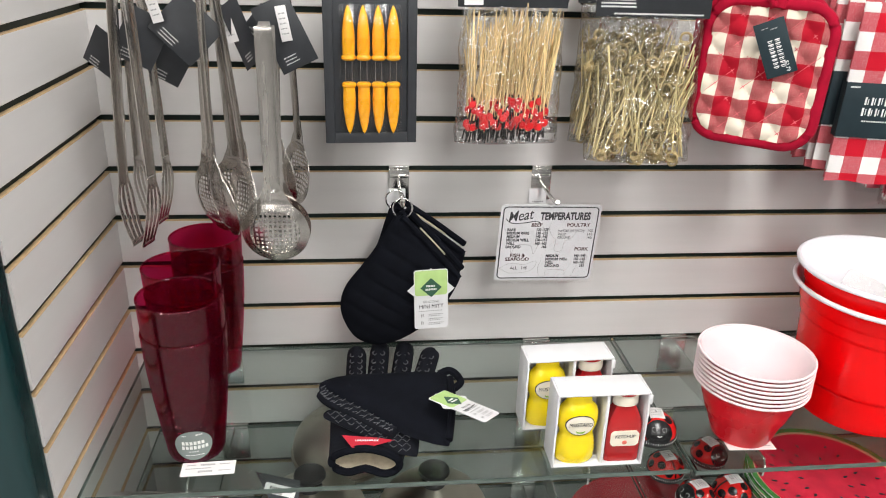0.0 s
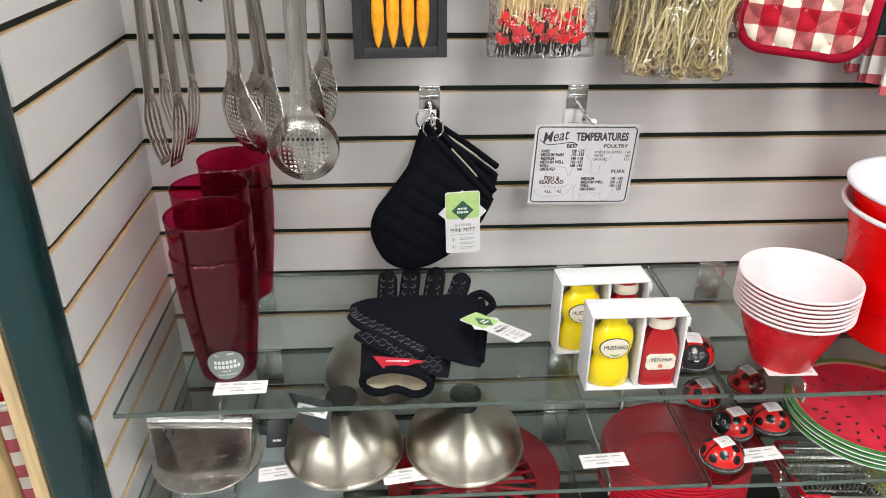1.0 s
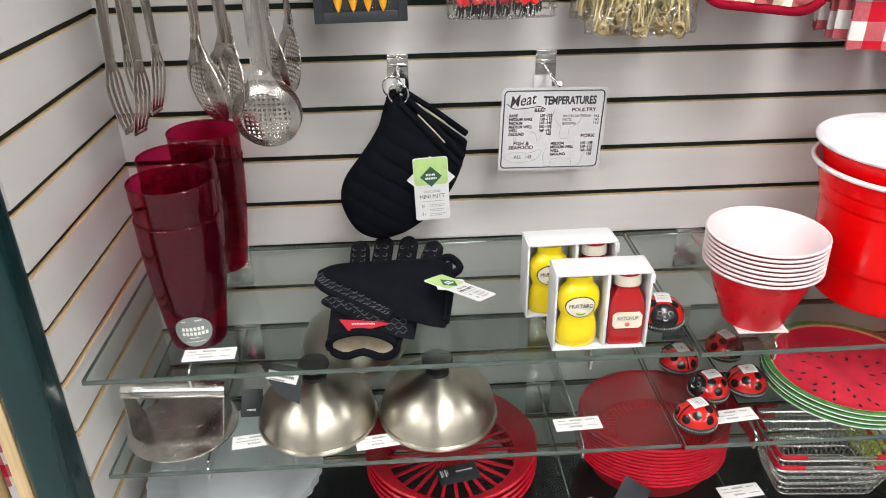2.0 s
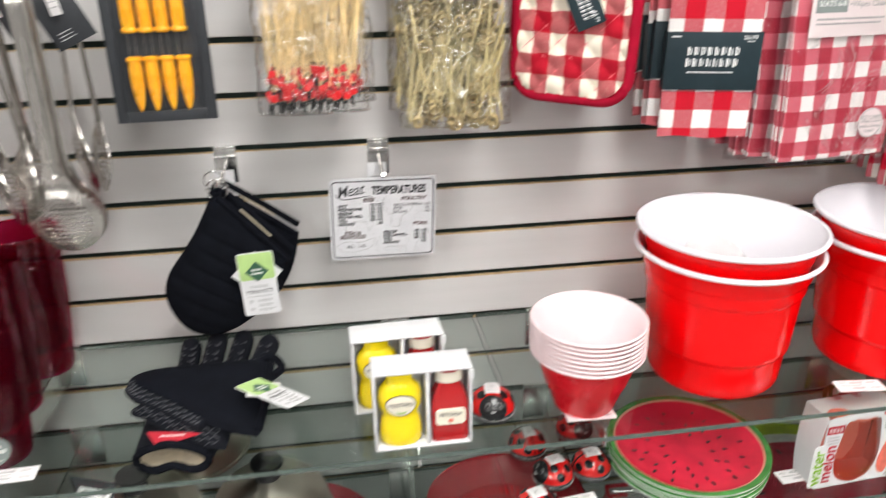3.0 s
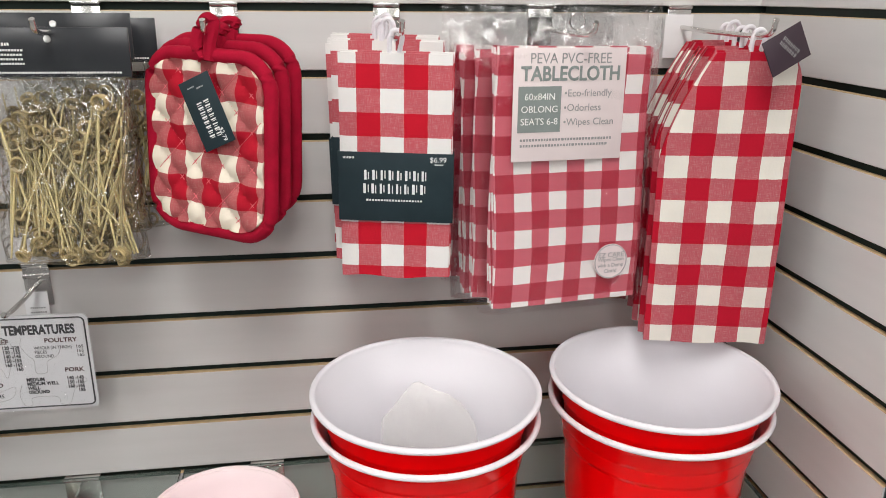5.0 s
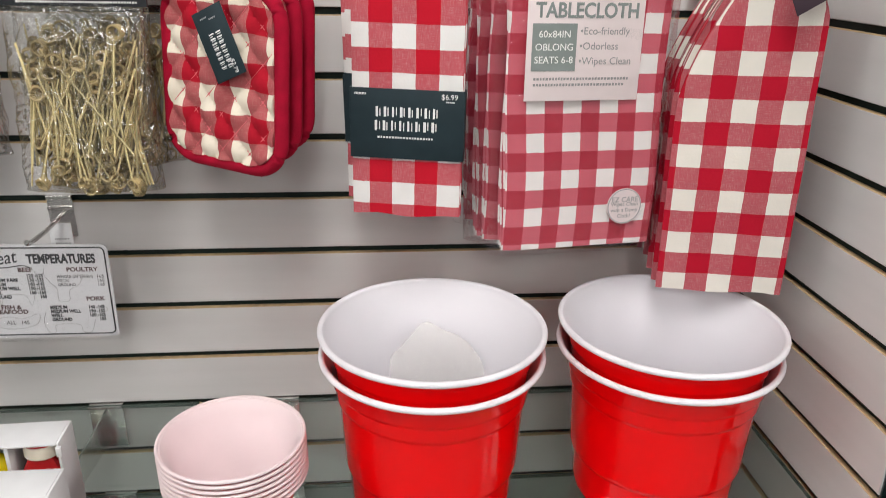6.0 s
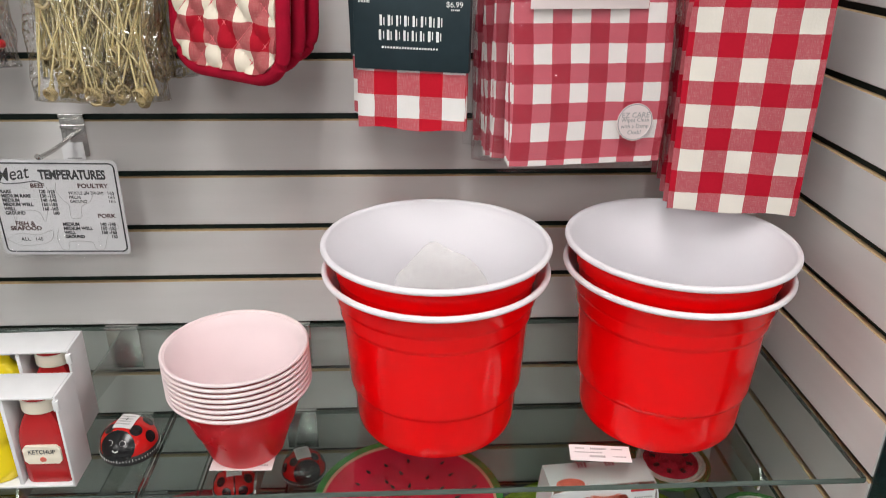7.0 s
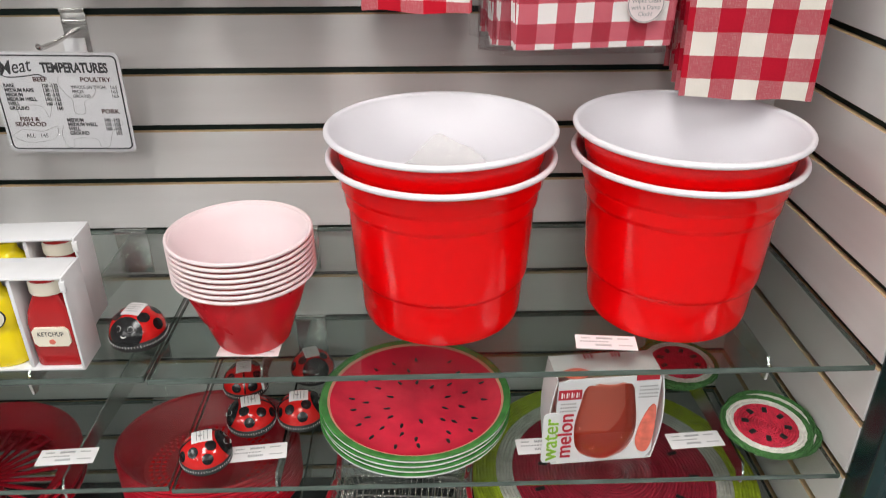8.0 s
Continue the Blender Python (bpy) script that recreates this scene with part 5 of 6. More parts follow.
def tablecloth_pack(x, y, z, ry, rz, seed, front=False):
    """z: the lower edge."""
    w, h, d = 0.176, 0.280, 0.020
    t = thing("tablecloth_pack", "red gingham vinyl tablecloth folded in a clear bag", "tablecloth", pose(x, y, z, -2, ry, rz), "tablecloth packs")
    layers = 4
    for i in range(layers):
        y0 = (i - 1.5) * d / layers

        def face(u, v, off, i=i, y0=y0):
            e = min(1, 14 * min(u, 1 - u)) ** 0.5
            return (w * (u - 0.5) * (1 - 0.010 * (i % 2)) + 0.002 * math.sin(v * 7 + i), y0 + off * d / layers * 0.49 * e + 0.0015 * math.sin(u * 5 + v * 4 + seed), h * v + 0.0012 * (i % 2))
        part("folded_layer", Mesh().sheet(lambda u, v: face(u, v, -1), 20, 30, w, h, back=lambda u, v: face(u, v, 1)), GINGHAM_TABLE, t)

    def sleeve(u, v, side):
        wob = 0.0022 * noise.noise((u * 6 + seed, v * 9, side * 2.0)) + (0.006 * noise.noise((u * 9, v * 20 + seed, side)) if v > 0.82 else 0)
        swell = d * 0.5 + 0.0035 if v < 0.84 else (d * 0.5 + 0.0035) * max(0.06, 1 - (v - 0.84) / 0.13)
        e = min(1, 10 * min(u, 1 - u)) ** 0.5
        return ((w + 0.026) * (u - 0.5), side * swell * e + wob, -0.006 + (h + 0.052) * v)
    bag = part("bag", Mesh().sheet(lambda u, v: sleeve(u, v, -1), 30, 44, w, h, back=lambda u, v: sleeve(u, v, 1)), FILM_FLAT, t, "clear plastic bag")
    bag.visible_shadow = False
    if front:
        part("ring_hole", Mesh().tube([(0.0085 * math.cos(a), -0.005, h + 0.026 + 0.0085 * math.sin(a)) for a in (2 * math.pi * i / 18 for i in range(19))], 0.0009, 6), CHROME, t)
    if front:
        yf = -d / 2 - 0.0052
        lab = part("paper_label", Mesh().box((0.0, yf + 0.0008, 0.222), (0.126, 0.0008, 0.116), 0.0003), PINK_LABEL, t, "pale pink printed label", m=pose(-0.009, 0, 0))
        lettering("PEVA PVC-FREE", 0.0150, lab, GREY_INK, pose(0.0, yf, 0.269), stretch=0.90)
        lettering("TABLECLOTH", 0.0205, lab, GREY_BOX, pose(0.001, yf, 0.2535), stretch=0.88, extrude=0.0003, bold=0.0005)
        part("size_block", Mesh().box((-0.0335, yf, 0.218), (0.0475, 0.0006, 0.047)), GREY_BOX, lab, "dark grey size block")
        lettering("60x84IN\nOBLONG\nSEATS 6-8", 0.0098, lab, WHITE_INK, pose(-0.0335, yf - 0.0005, 0.2180), line=1.30)
        lettering("•Eco-friendly\n•Odorless\n•Wipes Clean", 0.0105, lab, GREY_INK, pose(-0.0065, yf, 0.2190), align="LEFT", line=1.42)
        bars(lab, GREY_INK, [(-0.054, 0.052, 0.1865, 0.0026, 0.004), (-0.054, 0.048, 0.1805, 0.0026, 0.004)], pose(0, yf, 0), 12)
        disc = part("round_label", Mesh().lathe([(0.0001, 0.0), (0.0205, 0.0), (0.0205, 0.0008), (0.0001, 0.0008)], 36, at=pose(0.052, yf + 0.0012, 0.046, 90)), PINK_LABEL, t, "round pale pink label")
        part("ring_print", Mesh().lathe([(0.0190, 0.0), (0.0198, 0.0), (0.0198, 0.0004), (0.0190, 0.0004), (0.0190, 0.0)], 40, at=pose(0.052, yf + 0.0004, 0.046, 90)), GREY_INK, disc)
        lettering("EZ CARE", 0.0082, disc, GREY_INK, pose(0.052, yf, 0.0535), extrude=0.0002)
        lettering("Wipes Clean\nwith a Damp\nCloth!", 0.0062, disc, GREY_INK, pose(0.052, yf, 0.0415), line=1.1)
    return t


def tablecloths():
    peg_hook(0.787, TOP_Z, 0.20)
    tablecloth_pack(0.758, 1.244, 1.283, 0.5, -5, 1)
    tablecloth_pack(0.766, 1.212, 1.279, -0.5, 4, 2)
    tablecloth_pack(0.772, 1.178, 1.282, 0.6, -3, 3)
    tablecloth_pack(0.783, 1.140, 1.289, 0.4, 7, 4, True)


def towel(x, y, z, ry, rz, seed):
    t = thing("kitchen_towel", "red and cream gingham kitchen towel folded lengthwise", "towel", pose(x, y, z, 0, ry, rz), "gingham kitchen towels")
    w, h = 0.138, 0.330

    def taper(px, v):
        pinch = max(0, (v - 0.64) / 0.36)
        shoulder = max(0, (v - 0.90) / 0.10)
        return min(max(px, -w / 2 + 0.046 * pinch ** 1.5 + 0.01 * (px / w + 0.5)), w / 2 - 0.012 * shoulder ** 2) - 0.003 * (1 - v)
    folded_cloth(t, w, h, 0.0075, GINGHAM_TOWEL, 2, seed, 0.004, taper)
    hang_loop(t, 0.022, 0.0, 0.012)
    return t


def towels():
    peg_hook(0.966, TOP_Z, 0.215, rise=0.016)
    c = thing("hook_label", "white paper label folded over the hook plate", "label", pose(0.962, 1.287, 1.573))
    part("paper", Mesh().box((0, 0, 0), (0.036, 0.001, 0.052), 0.0003), PAPER, c)
    for i, (x, y, z, ry, rz) in enumerate(((0.972, 1.232, 1.568, 0.0, -15), (0.967, 1.206, 1.571, -0.6, -12), (0.961, 1.178, 1.566, -0.8, -14), (0.954, 1.149, 1.568, -1.0, -11))):
        towel(x, y, z, ry, rz, i + 1)
    towel(0.949, 1.120, 1.566, -1.2, -12, 7)
    t = thing("swing_tag", "dark plum card tag with pale print", "tag", pose(0.979, 1.078, 1.571, -10, -24, 16))
    part("card", Mesh().box((0, 0, 0), (0.052, 0.0012, 0.036), 0.0004), PLUM, t)
    bars(t, GREY_INK, [(-0.012, 0.012, 0.003, 0.0042, 0.0036), (-0.013, 0.013, -0.003, 0.0042, 0.0036)], pose(0.004, -0.001, 0, 0, 60, 0), 5)
    small = thing("size_ring", "small dark round size ring on the hook", "size ring", pose(0.985, 1.175, 1.580, 90))
    part("ring", Mesh().lathe([(0.004, 0), (0.0085, 0), (0.0085, 0.0015), (0.004, 0.0015), (0.004, 0)], 24), CHARCOAL, small)


def mini_mitt(x, y, z, ry, rz, tag=False):
    m = thing("mini_mitt", "black quilted cotton mini oven mitt with a silicone grip", "oven mitt", pose(x, y, z, 0, ry, rz), "hanging mini mitts")
    out = smooth_loop([(-0.006, 0.006), (0.004, 0.003), (0.046, -0.043), (0.084, -0.088), (0.086, -0.097), (0.070, -0.131), (0.049, -0.160), (0.022, -0.184), (-0.008, -0.201), (-0.040, -0.206),
                       (-0.068, -0.193), (-0.085, -0.163), (-0.089, -0.135), (-0.080, -0.106), (-0.058, -0.076), (-0.037, -0.046), (-0.018, -0.012)], 6)

    def quilting(px, pz):
        """Diagonal rows of stitching that draw the padding in."""
        d = ((px * 0.62 + pz) / 0.030) % 1.0
        return 1.0 - 0.13 * math.exp(-(min(d, 1 - d) / 0.12) ** 2)
    part("body", Mesh().puff(out, 0.017, (-0.005, -0.110), 26, power=0.42, relief=quilting), BLACK_CLOTH, m)
    edge = smooth_line([(0.000, -0.006, 0.003), (0.044, -0.009, -0.044), (0.082, -0.006, -0.090)], 8)
    part("cuff_binding", Mesh().tube(edge, 0.0048, 8), BLACK_CLOTH, m, "black cuff binding")
    rear = [p + Vector((0.007, 0.014, 0.006)) for p in edge]
    part("rear_cuff", Mesh().tube(rear, 0.0048, 8), BLACK_CLOTH, m, "black rear cuff binding")
    part("lining_edge", Mesh().tube([p + Vector((0.004, 0.009, 0.003)) for p in edge[4:-5]], 0.0013, 6), CREAM_CLOTH, m, "pale lining showing at the cuff")
    ring = [(0.001 + 0.0135 * math.cos(a), -0.004 - 0.002 * math.sin(a), 0.014 + 0.0150 * math.sin(a)) for a in (2 * math.pi * i / 28 for i in range(29))]
    part("metal_ring", Mesh().tube(ring, 0.0011, 6), CHROME, m, "thin metal hanging ring")
    part("loop", Mesh().tube(smooth_line([(-0.004, 0, -0.010), (-0.004, -0.002, 0.004), (0.002, -0.002, 0.006), (0.003, 0, -0.008)], 5), 0.0036, 8), BLACK_CLOTH, m, "black cloth loop")
    return m


def green_tag(m, big=True):
    """White swing tag with a pale green head and a dark green diamond."""
    t = thing("mitt_tag", "white and pale green card tag with a dark green diamond", "tag", m, "mitt tags")
    card = Mesh().slab(rounded(0.049, 0.096, 0.004, 4), -0.0006, 0.0006)
    card.slab([(-0.034, 0.016), (0.0, 0.050), (0.034, 0.016), (0.0, -0.018)], -0.0004, 0.0008)
    part("card", card, WHITE_CARD, t)
    part("green_head", Mesh().slab(rounded(0.047, 0.040, 0.004, 4, 0, 0.027), -0.0010, -0.0006), TAG_GREEN, t, "pale green printed head")
    part("diamond", Mesh().slab([(-0.0155, 0.0195), (0, 0.035), (0.0155, 0.0195), (0, 0.004)], -0.0014, -0.0010), DARK_GREEN, t, "dark green diamond mark")
    bars(t, WHITE_INK, [(-0.007, 0.007, 0.0225, 0.0032, 0.0026), (-0.008, 0.008, 0.0170, 0.0032, 0.0026)], pose(0, -0.0016, 0), 3)
    lettering("SILICONE", 0.0055, t, GREY_INK, pose(0, -0.0010, -0.0035))
    lettering("MINI MITT", 0.0086, t, INK, pose(0, -0.0010, -0.0115), stretch=0.92)
    rows = [(-0.018, 0.018, -0.0185, 0.0010, 0.004)]
    for i in range(3):
        rows += [(-0.004, 0.018, -0.0245 - 0.0072 * i, 0.0010, 0.003), (-0.004, 0.014, -0.0270 - 0.0072 * i, 0.0010, 0.003)]
    bars(t, GREY_INK, rows, pose(0, -0.0010, 0), 4)
    bars(t, GREY_INK, [(-0.015, -0.009, -0.026, 0.005, 0.006), (-0.015, -0.009, -0.038, 0.005, 0.006)], pose(0, -0.0010, 0), 5)
    return t


def mitts():
    peg_hook(-0.055, GROOVE_Z, 0.115, label_plate=True)
    mini_mitt(-0.062, 1.232, 1.262, -12, 2)
    mini_mitt(-0.056, 1.194, 1.262, 0, -2)
    green_tag(pose(-0.014, 1.170, 1.1430, 2, -2, 3))


def meat_sign():
    peg_hook(0.166, GROOVE_Z, 0.105, rise=0.004, label_plate=True)
    s = thing("meat_temperature_sign", "white enamelled tin sign of meat temperatures in clear wrap", "sign", pose(0.1645, 1.222, 1.207, 4, 1.5, 2))
    w, h = 0.152, 0.126
    plate = part("plate", Mesh().slab(rounded(w, h, 0.007, 5), -0.0006, 0.0008), ENAMEL, s)
    border = rounded(w - 0.008, h - 0.008, 0.006, 5)
    k = Mesh().tube([(px, -0.0008, pz) for px, pz in border + border[:1]], 0.0009, 4)
    part("border_line", k, INK, plate)
    y = -0.0008
    lettering("Meat", 0.0235, plate, INK, pose(-0.0470, y, 0.0445, 0, -9), stretch=0.80, bold=0.0001, slant=0.35)
    lettering("TEMPERATURES", 0.0165, plate, INK, pose(0.0225, y, 0.0440), stretch=0.66, extrude=0.0003, bold=0.0006)
    part("flourish", Mesh().tube(smooth_line([(-0.068, y, 0.040), (-0.058, y, 0.033), (-0.040, y, 0.0335), (-0.022, y, 0.036), (-0.014, y, 0.033)], 6), 0.0006, 4), INK, plate)
    for word, x, z in (("BEEF", -0.020, 0.030), ("POULTRY", 0.044, 0.030), ("PORK", 0.054, -0.010), ("FISH &", -0.044, -0.0205), ("SEAFOOD", -0.044, -0.0270)):
        lettering(word, 0.0078, plate, BROWN_INK, pose(x, y, z), stretch=1.05, extrude=0.0003, bold=0.00015)
    lettering("RARE\nMEDIUM RARE\nMEDIUM\nMEDIUM WELL\nWELL\nGROUND", 0.0062, plate, INK, pose(-0.064, y, 0.0080), align="LEFT", line=0.92, stretch=0.85, bold=0.00022)
    lettering("120 -125\n130 -135\n140 -145\n150 -155\n160 -165\n160", 0.0062, plate, INK, pose(-0.001, y, 0.0080), align="RIGHT", line=0.92, stretch=0.85, bold=0.00022)
    lettering("WHOLE (IN THIGH)\nPIECES\nGROUND", 0.0058, plate, INK, pose(0.014, y, 0.0150), align="LEFT", line=0.96, stretch=0.8)
    lettering("165\n165\n165", 0.0060, plate, INK, pose(0.068, y, 0.0150), align="RIGHT", line=0.92)
    lettering("MEDIUM\nMEDIUM WELL\nWELL\nGROUND", 0.0062, plate, INK, pose(0.000, y, -0.0300), align="LEFT", line=0.92, stretch=0.85, bold=0.00022)
    lettering("140 -145\n150 -155\n160 -165\n155", 0.0062, plate, INK, pose(0.063, y, -0.0300), align="RIGHT", line=0.92, stretch=0.85, bold=0.00022)
    lettering("ALL   145", 0.0074, plate, INK, pose(-0.040, y, -0.0420), stretch=0.9)
    # faint outline drawings of a cow, a hen, a pig and a fish, as plain curves
    for pts in ([(-0.068, 0.024), (-0.062, 0.012), (-0.056, -0.004), (-0.054, -0.018), (-0.048, -0.004), (-0.026, -0.004), (-0.020, -0.018), (-0.014, -0.002), (-0.008, 0.014), (-0.010, 0.028)],
                [(0.002, 0.034), (0.000, 0.024), (0.006, 0.012), (0.012, 0.004), (0.012, -0.012), (0.024, -0.012), (0.026, 0.002), (0.038, 0.010), (0.044, 0.024)],
                [(-0.006, -0.028), (-0.010, -0.042), (-0.006, -0.056), (0.002, -0.056), (0.004, -0.046), (0.030, -0.046), (0.034, -0.056), (0.044, -0.056), (0.052, -0.036), (0.066, -0.026), (0.060, -0.018)],
                [(-0.070, -0.042), (-0.054, -0.034), (-0.032, -0.036), (-0.014, -0.030), (-0.018, -0.044), (-0.036, -0.050), (-0.056, -0.050), (-0.070, -0.042)]):
        part("outline_drawing", Mesh().tube(smooth_line([(px, y + 0.0003, pz) for px, pz in pts], 5), 0.00035, 4), GREY_INK, plate)
    wrap = Mesh().sheet(lambda u, v: ((w + 0.006) * (u - 0.5), -0.0022 - 0.0012 * noise.noise((u * 8, v * 8, 2)), -h / 2 - 0.005 + (h + 0.008) * v), 20, 20, w, h)
    film = part("wrap", wrap, FILM_FLAT, s, "clear shrink wrap")
    film.visible_shadow = False


# ---- gloves on the upper shelf ----
def tube_rows(rings, slot=0):
    """Skin over rings of equal length."""
    k, n = Mesh(), len(rings[0])
    vs = [p for r in rings for p in r]
    fs = [(j * n + i, j * n + (i + 1) % n, (j + 1) * n + (i + 1) % n, (j + 1) * n + i) for j in range(len(rings) - 1) for i in range(n)]
    return k.add(vs, fs, slot)


def oval(cx, cy, cz, rx, rz, pinch=0.0, n=28):
    return [(cx + rx * math.cos(a), cy, cz + rz * math.sin(a) * (1 - pinch * math.exp(-(math.cos(a) * 2.4) ** 2) * (1 if math.sin(a) < 0 else -0.10))) for a in (2 * math.pi * i / n for i in range(n))]


def glove_pile():
    z = SHELF_Z[0]
    g = thing("grilling_glove", "black knit grilling glove with grey rubber letters and cream lining", "glove", pose(-0.107, 1.0, z, 0, 0, -7), "grilling gloves")
    rows = [(-0.040, 0.045, 0.0215, 0.60), (-0.030, 0.047, 0.0220, 0.50), (0.01, 0.052, 0.022, 0.2), (0.07, 0.060, 0.020, 0), (0.12, 0.066, 0.017, 0), (0.155, 0.060, 0.013, 0), (0.168, 0.040, 0.006, 0)]
    part("body", tube_rows([oval(0, y, rz + 0.001, rx, rz, p) for y, rx, rz, p in rows]), BLACK_KNIT, g)
    part("lining", tube_rows([oval(0, y, 0.0215, rx - 0.007, rz - 0.005, p) for y, rx, rz, p in ((-0.0385, 0.049, 0.0225, 0.60), (-0.02, 0.049, 0.020, 0.4), (0.06, 0.050, 0.014, 0))]), CREAM_CLOTH, g, "cream quilted lining")
    mouth = oval(0, -0.0395, 0.0225, 0.0425, 0.0205, 0.60)
    part("cuff_binding", Mesh().tube([Vector(p) for p in mouth + mouth[:2]], 0.0050, 8), BLACK_CLOTH, g, "black cuff binding")
    for i, (x0, x1, ln) in enumerate(((-0.034, -0.040, 0.034), (-0.004, -0.006, 0.052), (0.028, 0.032, 0.052), (0.056, 0.072, 0.038))):
        pts = smooth_line([(x0, 0.135, 0.016), (x0 * 0.5 + x1 * 0.5, 0.165, 0.024), (x1, 0.165 + ln, 0.036)], 6)
        finger = part("finger", Mesh().tube(pts + [pts[-1] + Vector((0, 0.006, 0.001)), pts[-1] + Vector((0, 0.0085, 0.001))], [0.0148] * (len(pts) - 1) + [0.0140, 0.0095, 0.003], 14), BLACK_KNIT, g)
        marks = Mesh()
        rnd = random.Random(i)
        for q in range(4):
            p = pts[3 + 2 * q]
            for s in (-1, 1):
                marks.tube([(p.x + s * 0.0058 + 0.0034 * math.cos(a), p.y + 0.0052 * math.sin(a), p.z + 0.0144 - s * s * 0.0008) for a in (2 * math.pi * j / 8 for j in range(rnd.choice((6, 9))))], 0.0010, 4)
        part("rubber_letters", marks, RUBBER_GREY, finger, "grey rubber letter marks")
    red = thing("paper_tag", "red glossy paper tag tucked into a glove", "tag", pose(-0.110, 0.970, z + 0.0485, -80, 0, -4) @ Matrix.Scale(0.78, 4))
    part("card", Mesh().slab([(-0.040, 0.012), (-0.022, -0.014), (0.006, -0.012), (0.044, 0.002), (0.030, 0.006)], -0.0004, 0.0004), MAGENTA_RED, red)
    bars(red, WHITE_INK, [(-0.018, 0.020, 0.001, 0.0032, 0.003)], pose(0, -0.0007, 0), 3)
    outline = smooth_loop([(-0.092, 0.013), (-0.088, 0.028), (-0.060, 0.035), (0.009, 0.037), (0.060, 0.037), (0.078, 0.030), (0.081, 0.0), (0.071, -0.076), (0.062, -0.084), (0.031, -0.073), (-0.003, -0.053), (-0.038, -0.024), (-0.078, 0.002)], 5)
    low = thing("oven_mitt", "black oven mitt with a patterned silicone palm", "oven mitt", pose(-0.098, 1.006, z + 0.052, -72, 0, 0), "stacked oven mitts")
    part("body", Mesh().puff([(px * 0.72, pz * 0.66) for px, pz in outline], 0.011, (-0.005, 0.0), 8), BLACK_KNIT, low)
    dash = Mesh()
    rnd = random.Random(5)
    mid = Vector((-0.005, 0.0))
    lower = [Vector((px * 0.72, pz * 0.66)) for px, pz in outline]
    for row in range(16):
        for col in range(24):
            px, pz = -0.080 + 0.0052 * col, -0.072 + 0.0058 * row
            way = (Vector((px, pz)) - mid)
            near = max(lower, key=lambda p: (p - mid).normalized().dot(way.normalized()))
            reach = way.length / (near - mid).length
            if reach > 0.95 or reach < 0.35 or pz > 0.012:
                continue
            fy = -0.011 * (1 - reach ** 2.2) ** 0.45 - 0.0006
            a = 0.75 if (row + col) % 2 else -0.75
            dash.tube([(px - 0.0030 * math.cos(a), fy, pz - 0.0030 * math.sin(a)), (px + 0.0030 * math.cos(a), fy, pz + 0.0030 * math.sin(a))], 0.0006, 4)
    part("silicone_dashes", dash, RUBBER_GREY, low, "grey silicone dashes")
    top = thing("oven_mitt", "black quilted oven mitt with a patterned silicone palm", "oven mitt", pose(-0.078, 1.032, z + 0.073, -75, 0, 0), "stacked oven mitts")
    part("body", Mesh().puff(outline, 0.013, (-0.005, 0.0), 10), BLACK_CLOTH, top)
    rim = smooth_line([(-0.090, 0.002, 0.012), (-0.078, 0.004, -0.002), (-0.042, 0.005, -0.026), (-0.010, 0.005, -0.049), (0.006, 0.004, -0.060)], 8)
    part("palm_edge", Mesh().tube(rim, [0.003] + [0.0095] * (len(rim) - 2) + [0.004], 10), BLACK_KNIT, top, "patterned silicone palm edge")
    dash = Mesh()
    for i, p in enumerate(rim[2:-4]):
        for s in (-1, 1):
            dash.tube([(p.x - 0.003, p.y - 0.0088, p.z + s * 0.004 - 0.002), (p.x + 0.003, p.y - 0.0088, p.z + s * 0.004 + 0.002 * (-1) ** i)], 0.0007, 4)
    part("silicone_dashes", dash, RUBBER_GREY, top, "grey silicone dashes")
    part("cuff_binding", Mesh().tube(smooth_line([(0.069, -0.003, -0.078), (0.079, -0.004, -0.020), (0.080, -0.003, 0.024)], 6), 0.0050, 8), BLACK_CLOTH, top, "black cuff binding")
    part("loop", Mesh().tube(smooth_line([(0.066, 0.0, 0.034), (0.082, -0.006, 0.034), (0.094, -0.004, 0.016), (0.080, 0.0, 0.004)], 5), 0.0052, 8), BLACK_CLOTH, top, "black cloth loop")
    green_tag(pose(0.010, 0.972, z + 0.094, -104, 2, -38) @ pose(0, 0, 0, 0, -90, 0) @ Matrix.Scale(0.84, 4))


# ---- things on the middle glass shelf ----
def cheese_dome(x, y, z, rz):
    t = thing("melting_dome", "brushed stainless steel melting dome with a black knob", "dome", pose(x, y, z, 0, 0, rz), "melting domes")
    r, h = 0.0810, 0.066
    prof = [(r + 0.0025, 0.0), (r + 0.0035, 0.002), (r + 0.002, 0.005), (r, 0.006)]
    prof += [(r * (1 - (i / 14) ** 2.6) ** 0.5 if i < 14 else 0.0, 0.006 + h * i / 14) for i in range(1, 14)]
    prof += [(0.018, 0.006 + h), (0.0001, 0.0065 + h)]
    part("shell", Mesh().lathe(prof, 72), DOME_STEEL, t)
    part("bead", Mesh().tube([((r + 0.001) * math.cos(a), (r + 0.001) * math.sin(a), 0.003) for a in (2 * math.pi * i / 72 for i in range(73))], 0.0030, 8), DOME_STEEL, t)
    part("knob", Mesh().lathe([(0.0001, h + 0.006), (0.017, h + 0.006), (0.0160, h + 0.010), (0.010, h + 0.014), (0.011, h + 0.019), (0.0205, h + 0.023), (0.0222, h + 0.026), (0.0210, h + 0.030), (0.012, h + 0.0325), (0.0001, h + 0.033)], 36),
         BLACK_KNOB, t, "black plastic knob")
    return t


